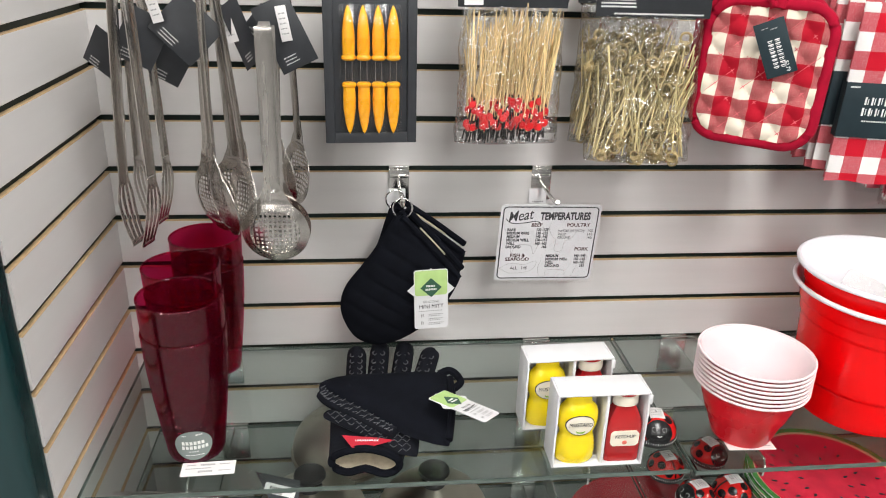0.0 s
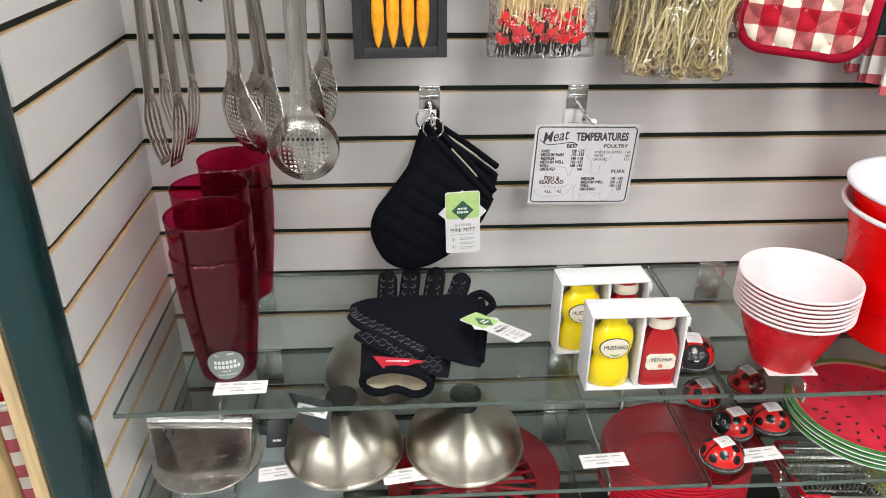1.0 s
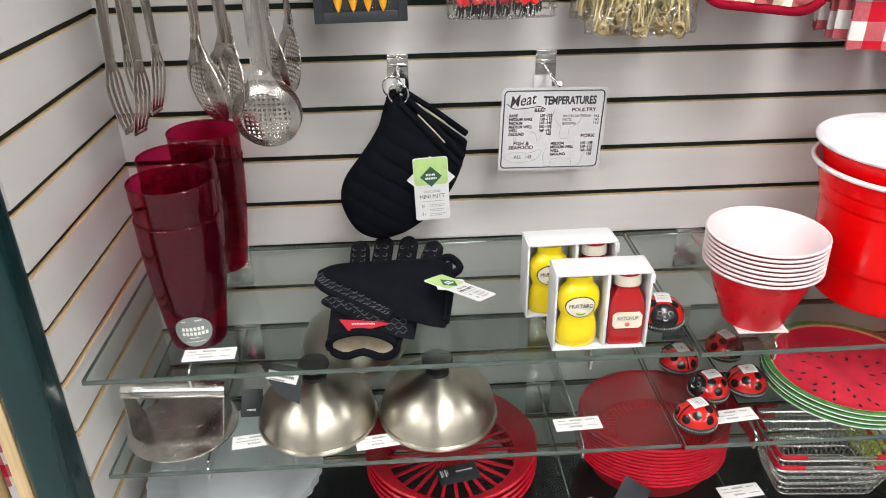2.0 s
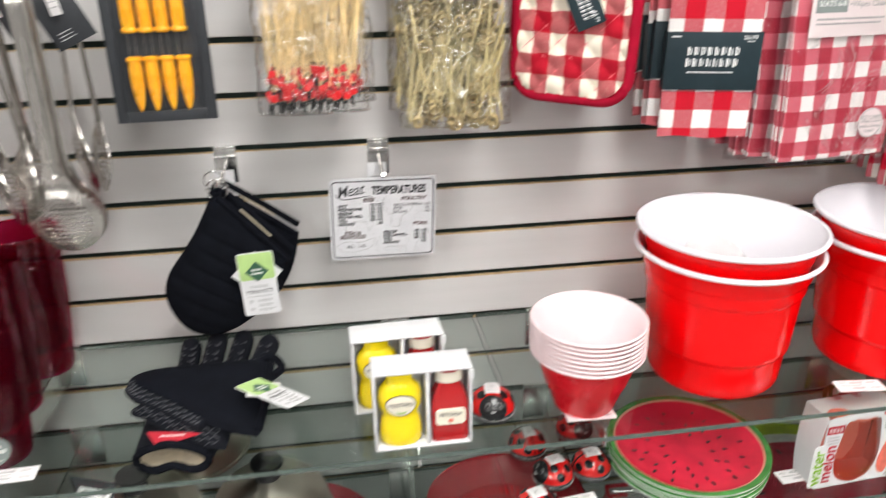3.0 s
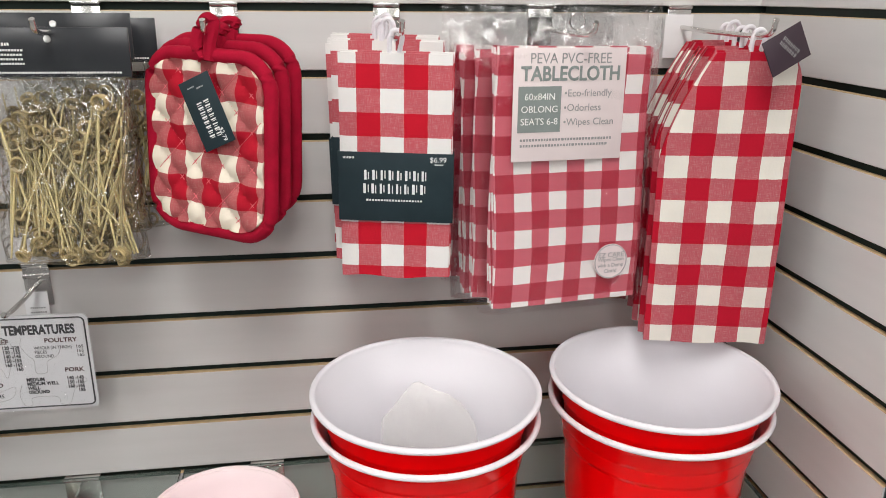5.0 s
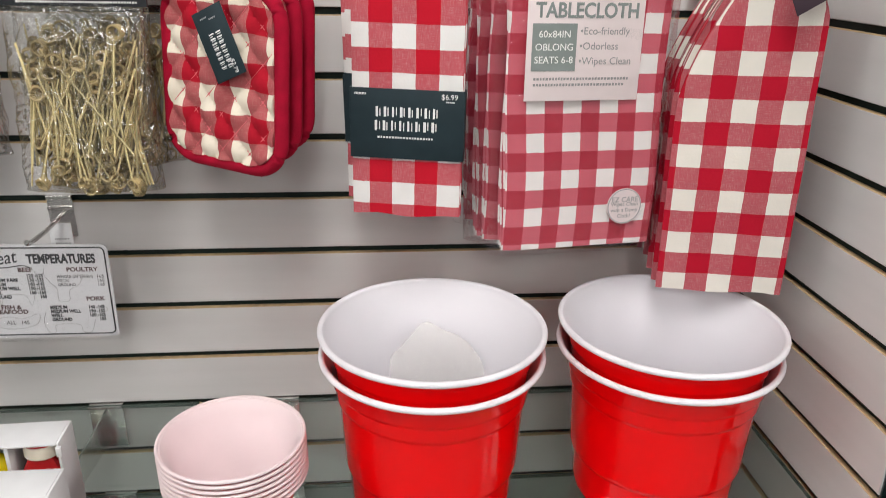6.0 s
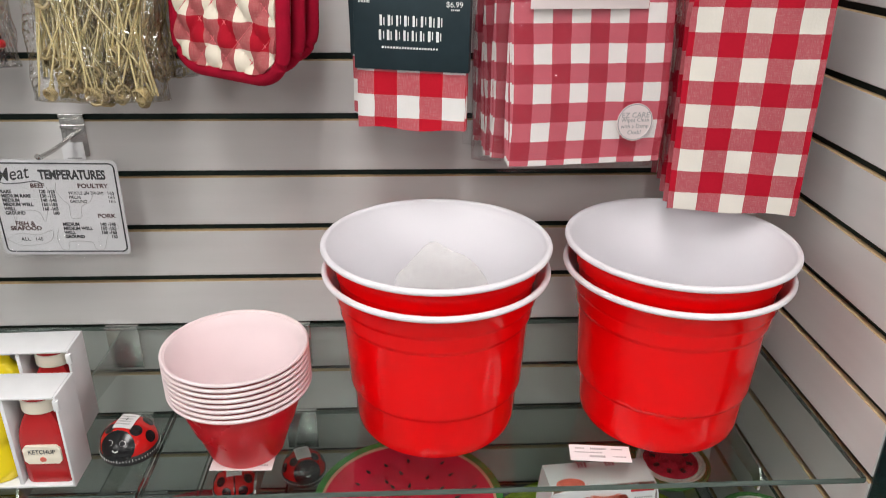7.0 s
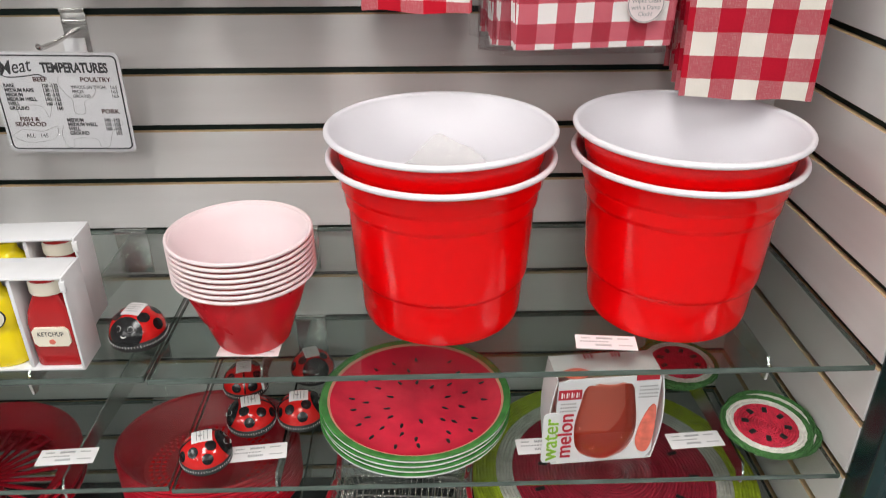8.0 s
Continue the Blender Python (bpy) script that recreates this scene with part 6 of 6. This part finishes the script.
def domes():
    z = SHELF_Z[1]
    cheese_dome(-0.188, 1.043, z, 10)
    cheese_dome(-0.017, 1.040, z, 140)
    cheese_dome(-0.146, 1.212, z, 60)
    t = thing("dome_tag", "charcoal card tag with a white sticker hung on a dome knob", "tag", pose(-0.225, 1.000, z + 0.100, -58, 6, -16))
    part("card", Mesh().slab([(-0.040, 0.020), (0.022, 0.022), (0.034, -0.026), (0.0, -0.020)], -0.0006, 0.0006), CHARCOAL, t)
    part("sticker", Mesh().box((0.000, -0.0010, 0.004), (0.042, 0.0006, 0.013)), PAPER, t, "white printed sticker")
    bars(t, INK, [(-0.014, 0.016, 0.005, 0.004, 0.003), (-0.016, 0.004, -0.001, 0.002, 0.003)], pose(0, -0.0015, 0), 6)


def burger_press():
    z = SHELF_Z[1]
    p = thing("burger_press", "stainless steel burger press with a round plate and bar handle", "press", pose(-0.378, 1.038, z, 0, 0, -3))
    part("plate", Mesh().lathe([(0.0001, 0.0), (0.074, 0.0), (0.0755, 0.001), (0.0755, 0.003), (0.074, 0.004), (0.0001, 0.004)], 64), STEEL, p, "round brushed steel plate")
    for s in (-1, 1):
        k = Mesh().sheet(lambda u, v: (s * (0.062 + 0.006 * v), (u - 0.5) * (0.050 - 0.030 * v) - 0.004 * v, 0.004 + 0.060 * v), 4, 8, 0.05, 0.07,
                         back=lambda u, v: (s * (0.0634 + 0.006 * v), (u - 0.5) * (0.050 - 0.030 * v) - 0.004 * v, 0.004 + 0.060 * v))
        part("side_bracket", k, STEEL, p)
    part("handle", Mesh().tube([(-0.0705, -0.004, 0.068), (0.0705, -0.004, 0.068)], 0.0125, 24), CHROME, p, "polished bar handle")
    bars(p, CHROME, [(-0.030, 0.020, 0.0, 0.0035, 0.009), (-0.012, 0.012, 0.010, 0.0055, 0.006)], pose(0.0, -0.008, 0.0044, -90, 0, 0) @ pose(0, 0, 0, 0, -14, 0), 3)
    t = thing("tag_card", "charcoal card tag with a price leaning beside a press", "tag", pose(-0.283, 1.055, z + 0.022, -24, 14, 18))
    part("card", Mesh().box((0, 0, 0), (0.030, 0.0008, 0.040), 0.0003), CHARCOAL, t)
    bars(t, WHITE_INK, [(-0.006, 0.006, -0.010, 0.003, 0.002)], pose(0, -0.0007, 0), 2)


def watermelon_plates():
    z = SHELF_Z[1]
    for i in range(4):
        top = i == 3
        p = thing("watermelon_plate", "round melamine plate painted as a watermelon slice", "plate", pose(0.584 + 0.002 * (i % 2), 1.051, z + 0.0072 * i, 0, 0, 25 * i), "watermelon plates")
        r = 0.1150
        prof = [(0.0001, 0.0), (0.070, 0.0), (0.074, 0.002), (0.095, 0.009), (r - 0.002, 0.0158), (r + 0.0003, 0.0168), (r + 0.0004, 0.0188), (r - 0.001, 0.0200)]
        part("underside", Mesh().lathe(prof, 72), MELON_WHITE, p, "white underside")
        part("rind", Mesh().lathe([(r - 0.0012, 0.0208), (r + 0.0007, 0.0203), (r + 0.0006, 0.0190), (r - 0.0065, 0.0184), (r - 0.0078, 0.0192), (r - 0.0012, 0.0208)], 72), MELON_GREEN, p, "green rind edge")
        if top:
            part("pale_ring", Mesh().lathe([(r - 0.0070, 0.0192), (r - 0.0105, 0.0176), (r - 0.0110, 0.0165), (r - 0.0070, 0.0178)], 72), MELON_PINK, p, "pale inner ring")
            part("flesh", Mesh().lathe([(r - 0.0100, 0.0176), (0.095, 0.0115), (0.078, 0.0060), (0.070, 0.0045), (0.0001, 0.0040)], 72), MELON_RED, p, "red watermelon flesh")
            rnd = random.Random(8)
            for ring_r, count in ((0.040, 11), (0.062, 14), (0.083, 17)):
                for q in range(count):
                    a = 2 * math.pi * (q + rnd.uniform(-0.22, 0.22)) / count + ring_r * 20
                    rr = ring_r + rnd.uniform(-0.006, 0.006)
                    zz = 0.0045 if rr < 0.069 else 0.0047 + (rr - 0.070) * 0.30
                    part("seed", Mesh().puff([(0.0046 * math.cos(b), 0.0020 * math.sin(b) * (1 - 0.4 * math.cos(b))) for b in (2 * math.pi * w / 10 for w in range(10))], 0.0004, (0, 0), 2),
                         SEED, p, m=pose(rr * math.cos(a), rr * math.sin(a), zz + 0.0003, -90, 0, 0) @ pose(0, 0, 0, 0, -math.degrees(a) + rnd.uniform(-15, 15), 0))


def melon_glass_box():
    z = SHELF_Z[1]
    b = thing("glass_gift_box", "white card sleeve printed with fruit round a red stemless glass", "gift box", pose(0.799, 0.996, z, 0, 0, 4))
    w, d, h = 0.116, 0.046, 0.120
    t = 0.0014
    part("bottom_panel", Mesh().box((0, 0, t / 2), (w, d, t)), WHITE_CARD, b)
    part("top_panel", Mesh().box((0, 0.004, h - t / 2), (w, d - 0.008, t), 0.0004), WHITE_CARD, b)
    part("back_panel", Mesh().box((0, d / 2 - t, h / 2), (w - 0.002, t, h - 2 * t), 0.0004), WHITE_CARD, b)
    win = smooth_loop([(-0.0245, 0.110), (0.0, 0.105), (0.0245, 0.110), (0.032, 0.082), (0.036, 0.048), (0.028, 0.016), (0.0, 0.003), (-0.028, 0.016), (-0.036, 0.048), (-0.032, 0.082)], 4)
    n = len(win)
    k = Mesh()
    outer = []
    for px, pz in win:
        dx, dz = px, pz - h / 2
        f = min((w / 2) / max(abs(dx), 1e-6), (h / 2) / max(abs(dz), 1e-6))
        outer.append((dx * f, h / 2 + dz * f))
    for y0 in (-d / 2, ):
        vs = [(px, y0, pz) for px, pz in win] + [(px, y0, pz) for px, pz in outer] + [(px, y0 + t, pz) for px, pz in win] + [(px, y0 + t, pz) for px, pz in outer]
        fs = []
        for i in range(n):
            q = (i + 1) % n
            fs += [(i, q, n + q, n + i), (2 * n + i, 3 * n + i, 3 * n + q, 2 * n + q), (i, 2 * n + i, 2 * n + q, q), (n + i, n + q, 3 * n + q, 3 * n + i)]
        k.add(vs, fs)
    front = part("front_panel", k, WHITE_CARD, b)
    for s in (-1, 1):
        bow = Mesh().sheet(lambda u, v: (s * (w / 2 + 0.007 * math.sin(math.pi * v) * (1 - 0.3 * u)), d * (u - 0.5), h * v), 6, 14, d, h,
                           back=lambda u, v: (s * (w / 2 + 0.0015 + 0.007 * math.sin(math.pi * v) * (1 - 0.3 * u)), d * (u - 0.5), h * v))
        part("side_panel", bow, WHITE_CARD, b)
    glass = thing("stemless_glass", "red stemless wine glass standing in a card sleeve", "glass", pose(0.799, 0.996, z, 0, 0, 4) @ pose(0.001, 0.004, 0.0018))
    out = [(0.020, 0.0), (0.028, 0.003), (0.038, 0.020), (0.0425, 0.042), (0.0400, 0.068), (0.0345, 0.098), (0.0318, 0.112)]
    out = [(r * 0.62, q) for r, q in out[:1]] + [(r, q * 0.99) for r, q in out[1:]]
    a, c = shell(out, 0.0016, 0.006)
    part("bowl", Mesh().lathe(a + c, 48), GLASS_RED, glass)
    f = -d / 2 - 0.0006
    part("mark_block", Mesh().box((-0.044, f, 0.100), (0.026, 0.0006, 0.013)), MAGENTA_RED, b, "crimson printed block")
    bars(b, WHITE_INK, [(-0.054, -0.034, 0.100, 0.007, 0.0055)], pose(0, f - 0.0005, 0), 2)
    part("mark_block", Mesh().box((0.042, f, 0.1185), (0.026, 0.0006, 0.0085)), MAGENTA_RED, b, "crimson printed block")
    part("title_tab", Mesh().slab(rounded(0.019, 0.072, 0.006, 4, -0.0625, 0.040), f - 0.0002, f + 0.0008), WHITE_CARD, b, "white die-cut title tab")
    lettering("water", 0.026, b, LEAF_GREEN, pose(-0.0625, f - 0.0008, 0.038, 0, -90, 0), extrude=0.0006)
    lettering("melon", 0.026, b, MAGENTA_RED, pose(-0.0460, f - 0.0006, 0.042, 0, -90, 0), extrude=0.0006)
    part("fruit_print", Mesh().slab(smooth_loop([(0.037, 0.030), (0.041, 0.056), (0.050, 0.078), (0.0565, 0.074), (0.0575, 0.034), (0.052, 0.012), (0.042, 0.014)], 4), f - 0.0003, f + 0.0003), CORAL, b, "coral watermelon print")
    part("fruit_print", Mesh().lathe([(0.0001, 0), (0.016, 0), (0.016, 0.0004), (0.0001, 0.0004)], 24, c=(-0.036, -0.012, h), sy=0.6), CORAL, b, "coral watermelon print")
    bars(b, GREY_INK, [(-0.054, -0.036, 0.088 - 0.005 * i, 0.0016, 0.003) for i in range(3)] + [(0.034, 0.056, 0.106 - 0.005 * i, 0.0016, 0.003) for i in range(4)], pose(0, f - 0.0005, 0), 6)
    bars(b, MAGENTA_RED, [(-0.020, -0.010, 0.018, 0.010, 0.004), (0.012, 0.022, 0.018, 0.010, 0.004)], pose(0, 0, h + 0.0006, -90), 6)


def crochet_coaster(x, y, z, rz, tilt=0.0):
    c = thing("crochet_coaster", "crocheted watermelon coaster in red, white and green yarn", "coaster", pose(x, y, z, tilt, 0, rz), "crochet coasters")
    rings = ((0.0, 0.037, YARN_RED, "red_centre"), (0.037, 0.0462, YARN_WHITE, "white_ring"), (0.0462, 0.0530, YARN_GREEN, "green_edge"))
    for r0, r1, mat, name in rings:
        prof = [(max(r0, 0.0001), 0.0005), (r1, 0.0005)]
        steps = 6 * max(2, round((r1 - r0) / 0.0038))
        for i in range(steps + 1):
            f = 1 - i / steps
            prof.append((max(r0 + (r1 - r0) * f, 0.0001), 0.0036 + 0.0019 * abs(math.sin(math.pi * f * steps / 6))))
        part(name, Mesh().lathe(prof, 72, wave=lambda a, j: 1 + 0.010 * math.sin(a * 24 + j)), mat, c)
    for i in range(8):
        a = 2 * math.pi * i / 8 + 0.3
        part("seed", Mesh().box((0, 0, 0), (0.0086, 0.0060, 0.0026), 0.0012), SEED, c, m=pose(0.0245 * math.cos(a), 0.0245 * math.sin(a), 0.0058, 0, 0, math.degrees(a)))


def middle_shelf():
    domes()
    burger_press()
    watermelon_plates()
    melon_glass_box()
    z = SHELF_Z[1]
    for i, (x, y) in enumerate(((1.026, 1.022), (1.024, 1.026))):
        crochet_coaster(x - 0.004 * i, y + 0.003 * i, z + 0.0068 * i, 20 + 40 * i)
    crochet_coaster(1.006, 1.008, z + 0.0140, 12, 3)
    for i in range(2):
        crochet_coaster(0.938 + 0.006 * i, 1.150 - 0.004 * i, z + 0.0068 * i, 50 * i)
    for x, y, rz in ((0.342, 0.990, 105), (0.383, 1.052, -75), (0.443, 1.060, 96), (0.362, 1.122, 190), (0.446, 1.150, 20)):
        ladybug_timer(x, y, z, rz, 0.96)
    for x, y, rz in ((0.177, 0.999, 3), (0.400, 0.999, 6), (0.738, 1.000, 3), (0.921, 1.004, 4), (-0.270, 1.000, 8), (-0.100, 0.985, 8)):
        price_card(x, y, z, rz)


# ---- things on the lower glass shelf ----
def grey_platter():
    z = SHELF_Z[2]
    for i in range(3):
        p = thing("grey_platter", "pale grey melamine platter with a scalloped fluted rim", "platter", pose(-0.330, 1.085, z + 0.006 * i, 0, 0, 5), "grey platters")
        prof = [(0.0001, 0.0), (0.080, 0.0), (0.088, 0.002), (0.110, 0.014), (0.130, 0.020), (0.1315, 0.0215), (0.130, 0.0225), (0.110, 0.0165), (0.088, 0.0045), (0.080, 0.003), (0.0001, 0.003)]
        flute = lambda a, j: 1 + 0.012 * math.cos(a * 36)
        part("rim", Mesh().lathe([(0.0885, 0.0022), *prof[3:8], (0.0885, 0.0045), (0.0885, 0.0022)], 144, wave=flute), GREY_PLATE, p, "fluted rim")
        part("well", Mesh().lathe([(0.0001, 0.0), (0.080, 0.0), (0.0895, 0.002), (0.0895, 0.0042), (0.080, 0.003), (0.0001, 0.003)], 96), GREY_PLATE, p)


def red_tray_stack():
    z = SHELF_Z[2]
    for i in range(4):
        t = thing("round_red_tray", "round red plastic basket tray with radiating slots", "tray", pose(0.003, 1.078, z + 0.012 * i, 0, 0, 9 * i), "stacked red trays")
        rim = [(0.100, 0.004), (0.108, 0.006), (0.126, 0.026), (0.131, 0.028), (0.132, 0.031), (0.130, 0.033), (0.125, 0.031), (0.106, 0.011), (0.099, 0.008), (0.100, 0.004)]
        part("rim", Mesh().lathe(rim, 72), DEEP_RED, t)
        hub = Mesh().lathe([(0.0001, 0.003), (0.024, 0.003), (0.024, 0.007), (0.0001, 0.007)], 32)
        part("hub", hub, DEEP_RED, t)
        for q in range(28):
            a = 360 * q / 28
            part("rib", Mesh().box((0.062, 0, 0.005), (0.080, 0.0050, 0.004), 0.001), DEEP_RED, t, m=pose(0, 0, 0, 0, 0, a)) if i == 3 else None
    card = thing("tag_card", "charcoal card with white print lying in a tray", "tag", pose(0.010, 1.030, z + 0.0435, -90, 0, 12))
    part("card", Mesh().box((0, 0, 0), (0.062, 0.0008, 0.036), 0.0003), CHARCOAL, card)
    bars(card, WHITE_INK, [(-0.026, -0.010, 0.004, 0.014, 0.007), (-0.002, 0.024, 0.004, 0.003, 0.003)], pose(0, -0.0007, 0), 3)


def red_basket_stack():
    z = SHELF_Z[2]
    first = None
    for i in range(11):
        m = pose(0.316, 1.076, z + 0.0066 * i, 0, 0, 0)
        if first is None:
            first = thing("oval_red_basket", "oval red plastic food basket, nested in a stack", "basket", m, "stacked red baskets")
            body = [(0.086, 0.0), (0.090, 0.002), (0.110, 0.038), (0.1145, 0.041), (0.1150, 0.0435), (0.1130, 0.0445), (0.1085, 0.040), (0.088, 0.0045), (0.086, 0.0035)]
            part("body", Mesh().lathe([(0.0001, 0.0), *body, (0.0001, 0.0035)], 64, sy=0.84), DEEP_RED, first)
            dots = Mesh()
            for r, count in ((0.062, 44), (0.070, 48), (0.078, 52)):
                for q in range(count):
                    a = 2 * math.pi * q / count
                    dots.box((0, 0, 0), (0.0045, 0.0026, 0.0012), at=pose(r * math.cos(a), 0.84 * r * math.sin(a), 0.0042, 0, 0, math.degrees(a)))
            tagged(part("floor_studs", dots, RED_CUP, first, "raised red studs in the basket floor"), kind="stuff")
            part("rim", Mesh().tube([(0.1135 * math.cos(a), 0.84 * 0.1135 * math.sin(a), 0.0430) for a in (2 * math.pi * q / 64 for q in range(65))], 0.0026, 8), DEEP_RED, first, "rolled red rim")
        else:
            copy_thing(first, m)
    t = thing("tag_card", "charcoal card tag with fine print leaning on the baskets", "tag", pose(0.250, 0.957, z + 0.044, -30, 40, 0))
    part("card", Mesh().box((0, 0, 0), (0.052, 0.0010, 0.056), 0.0003), CHARCOAL, t)
    bars(t, GREY_INK, [(0.004, 0.022, -0.012 - 0.004 * i, 0.0012, 0.003) for i in range(3)], pose(0, -0.0008, 0), 3)


def wire_basket(x, y, z, rz):
    b = thing("wire_basket", "small chrome wire basket with red-sleeved folding handles", "basket", pose(x, y, z, 0, 0, rz), "wire baskets")
    w, d, h = 0.175, 0.110, 0.058
    lw, ld = w * 0.80, d * 0.76

    def ring(f):
        a, c = lw + (w - lw) * f, ld + (d - ld) * f
        pts = [(px, py, 0.002 + h * f) for px, py in rounded(a, c, 0.012, 4)]
        return pts + pts[:1]
    for f, r in ((0.0, 0.0012), (0.25, 0.0008), (0.5, 0.0008), (0.75, 0.0008), (1.0, 0.0019)):
        part("wire_ring", Mesh().tube(ring(f), r, 6), CHROME, b)
    lo, hi = ring(0.0), ring(1.0)
    up = Mesh()
    for s in (-1, 1):
        for i in range(19):
            f = -0.5 + i / 18
            up.tube([(f * lw * 0.92, s * ld / 2, 0.002), (f * w * 0.94, s * d / 2, 0.002 + h)], 0.0007, 5)
        for i in range(12):
            f = -0.5 + i / 11
            up.tube([(s * lw / 2, f * ld * 0.9, 0.002), (s * w / 2, f * d * 0.92, 0.002 + h)], 0.0007, 5)
    for i in range(16):
        f = -0.5 + (i + 0.5) / 16
        up.tube([(f * lw, -ld / 2, 0.0015), (f * lw, ld / 2, 0.0015)], 0.0007, 5)
    tagged(part("wire_mesh", up, CHROME, b, "fine chrome wire mesh"), kind="stuff")
    for s in (-1, 1):
        y0 = s * 0.012
        k = smooth_line([(-w / 2 + 0.004, y0, 0.002 + h), (-w / 2 + 0.002, y0 + s * 0.040, 0.010 + h), (-w / 2 + 0.020, y0 + s * 0.046, 0.011 + h), (w / 2 - 0.020, y0 + s * 0.046, 0.011 + h), (w / 2 - 0.002, y0 + s * 0.040, 0.010 + h), (w / 2 - 0.004, y0, 0.002 + h)], 6)
        hnd = part("handle", Mesh().tube(k, 0.0017, 8), CHROME, b)
        part("sleeve", Mesh().tube(k[0:14], 0.0034, 10), DEEP_RED, hnd, "red plastic handle sleeve")
        part("sleeve", Mesh().tube(k[-14:-1], 0.0034, 10), DEEP_RED, hnd, "red plastic handle sleeve")
    return b


def woven_placemats():
    z = SHELF_Z[2]
    for i in range(5):
        top = i == 4
        p = thing("woven_placemat", "round woven straw placemat in lime, white and crimson", "placemat", pose(0.853 + 0.004 * (i % 2), 1.094 - 0.002 * i, z + 0.0055 * i, 0, 0, 30 * i), "woven placemats")
        R = 0.192
        bands = ((0.160, R, LIME, "lime_band"), (0.137, 0.160, STRAW_WHITE, "white_band"), (0.0, 0.137, STRAW_RED, "crimson_centre"))
        for r0, r1, mat, name in bands:
            prof = [(max(r0, 0.0001), 0.0), (r1, 0.0)]
            steps = 6 * max(2, round((r1 - r0) / 0.0046))
            for q in range(steps + 1):
                f = 1 - q / steps
                prof.append((max(r0 + (r1 - r0) * f, 0.0001), 0.0036 + 0.0018 * abs(math.sin(math.pi * f * steps / 6))))
            part(name, Mesh().lathe(prof, 96, wave=lambda a, j: 1 + 0.0016 * math.sin(a * 48 + j * 1.5)), mat, p)
        if top:
            rnd = random.Random(3)
            for q in range(14):
                a, rr = 2 * math.pi * q / 14, 0.095 + 0.014 * (q % 2)
                part("seed", Mesh().box((0, 0, 0), (0.013, 0.0055, 0.002), 0.0008), SEED, p, m=pose(rr * math.cos(a), rr * math.sin(a), 0.0068, 0, 0, math.degrees(a)))


def lower_shelf():
    z = SHELF_Z[2]
    grey_platter()
    red_tray_stack()
    red_basket_stack()
    wire_basket(0.565, 1.030, z, -4)
    wire_basket(0.567, 1.034, z + 0.016, -4)
    woven_placemats()
    for x, y, rz in ((0.180, 0.993, 4), (0.438, 1.004, 6)):
        price_card(x, y, z, rz)


def beside_the_post():
    """Pale timber and red goods of the next bay, seen past the corner post."""
    board = tagged(part("timber_edge", Mesh().box((-0.545, 0.935, 1.05), (0.018, 0.04, 2.10), 0.002), PINE), "pale pine edging strip beside the green post", "trim", kind="structure")
    pole = thing("turned_pole", "pale pine turned pole leaning beside the display", "pole", pose(-0.600, 0.955, 0.0, 0, -1.2, 0))
    part("shaft", Mesh().lathe([(0.0001, 0.0), (0.021, 0.0), (0.022, 0.01), (0.022, 1.55), (0.019, 1.58), (0.0001, 1.59)], 28), PINE, pole)
    slat_wall("wall_next_bay", "light grey slatwall panel of the neighbouring bay", -1.60, -0.53, pose(0, BACK + 0.0, 0))
    peg_hook(-0.720, GROOVE_Z - 5 * PITCH, 0.24)
    for i in range(3):
        c = thing("red_checked_cloth", "folded red and white checked cloth in the next bay", "cloth", pose(-0.720, 1.09 + 0.05 * i, 0.902, 0, 0, 12), "cloths in the next bay")
        folded_cloth(c, 0.13, 0.20, 0.008, GINGHAM_TOWEL, 2, i, 0.004)


# ---- the place, piece by piece ----
store_shell()
bay()
glass_shelves()
for level_z in SHELF_Z:
    for bracket_x in (-0.333, 0.180, 0.424, 0.970):
        shelf_bracket(bracket_x, level_z)
tumblers()
buckets()
bowls()
gift_box(0.186, 0.984, SHELF_Z[0], 0)
gift_box(0.164, 1.067, SHELF_Z[0], 2)
ladybug_timer(0.283, 1.020, SHELF_Z[0], -8)
for card_x, card_y, card_rz in ((-0.309, 0.991, 2), (0.409, 0.993, -2), (0.796, 0.993, -6)):
    price_card(card_x, card_y, SHELF_Z[0], card_rz)
glove_pile()
hanging_tongs()
corn_pack(-0.098, 1.172, 1.375)
pick_bags()
potholders()
napkins()
tablecloths()
towels()
mitts()
meat_sign()
middle_shelf()
lower_shelf()
beside_the_post()
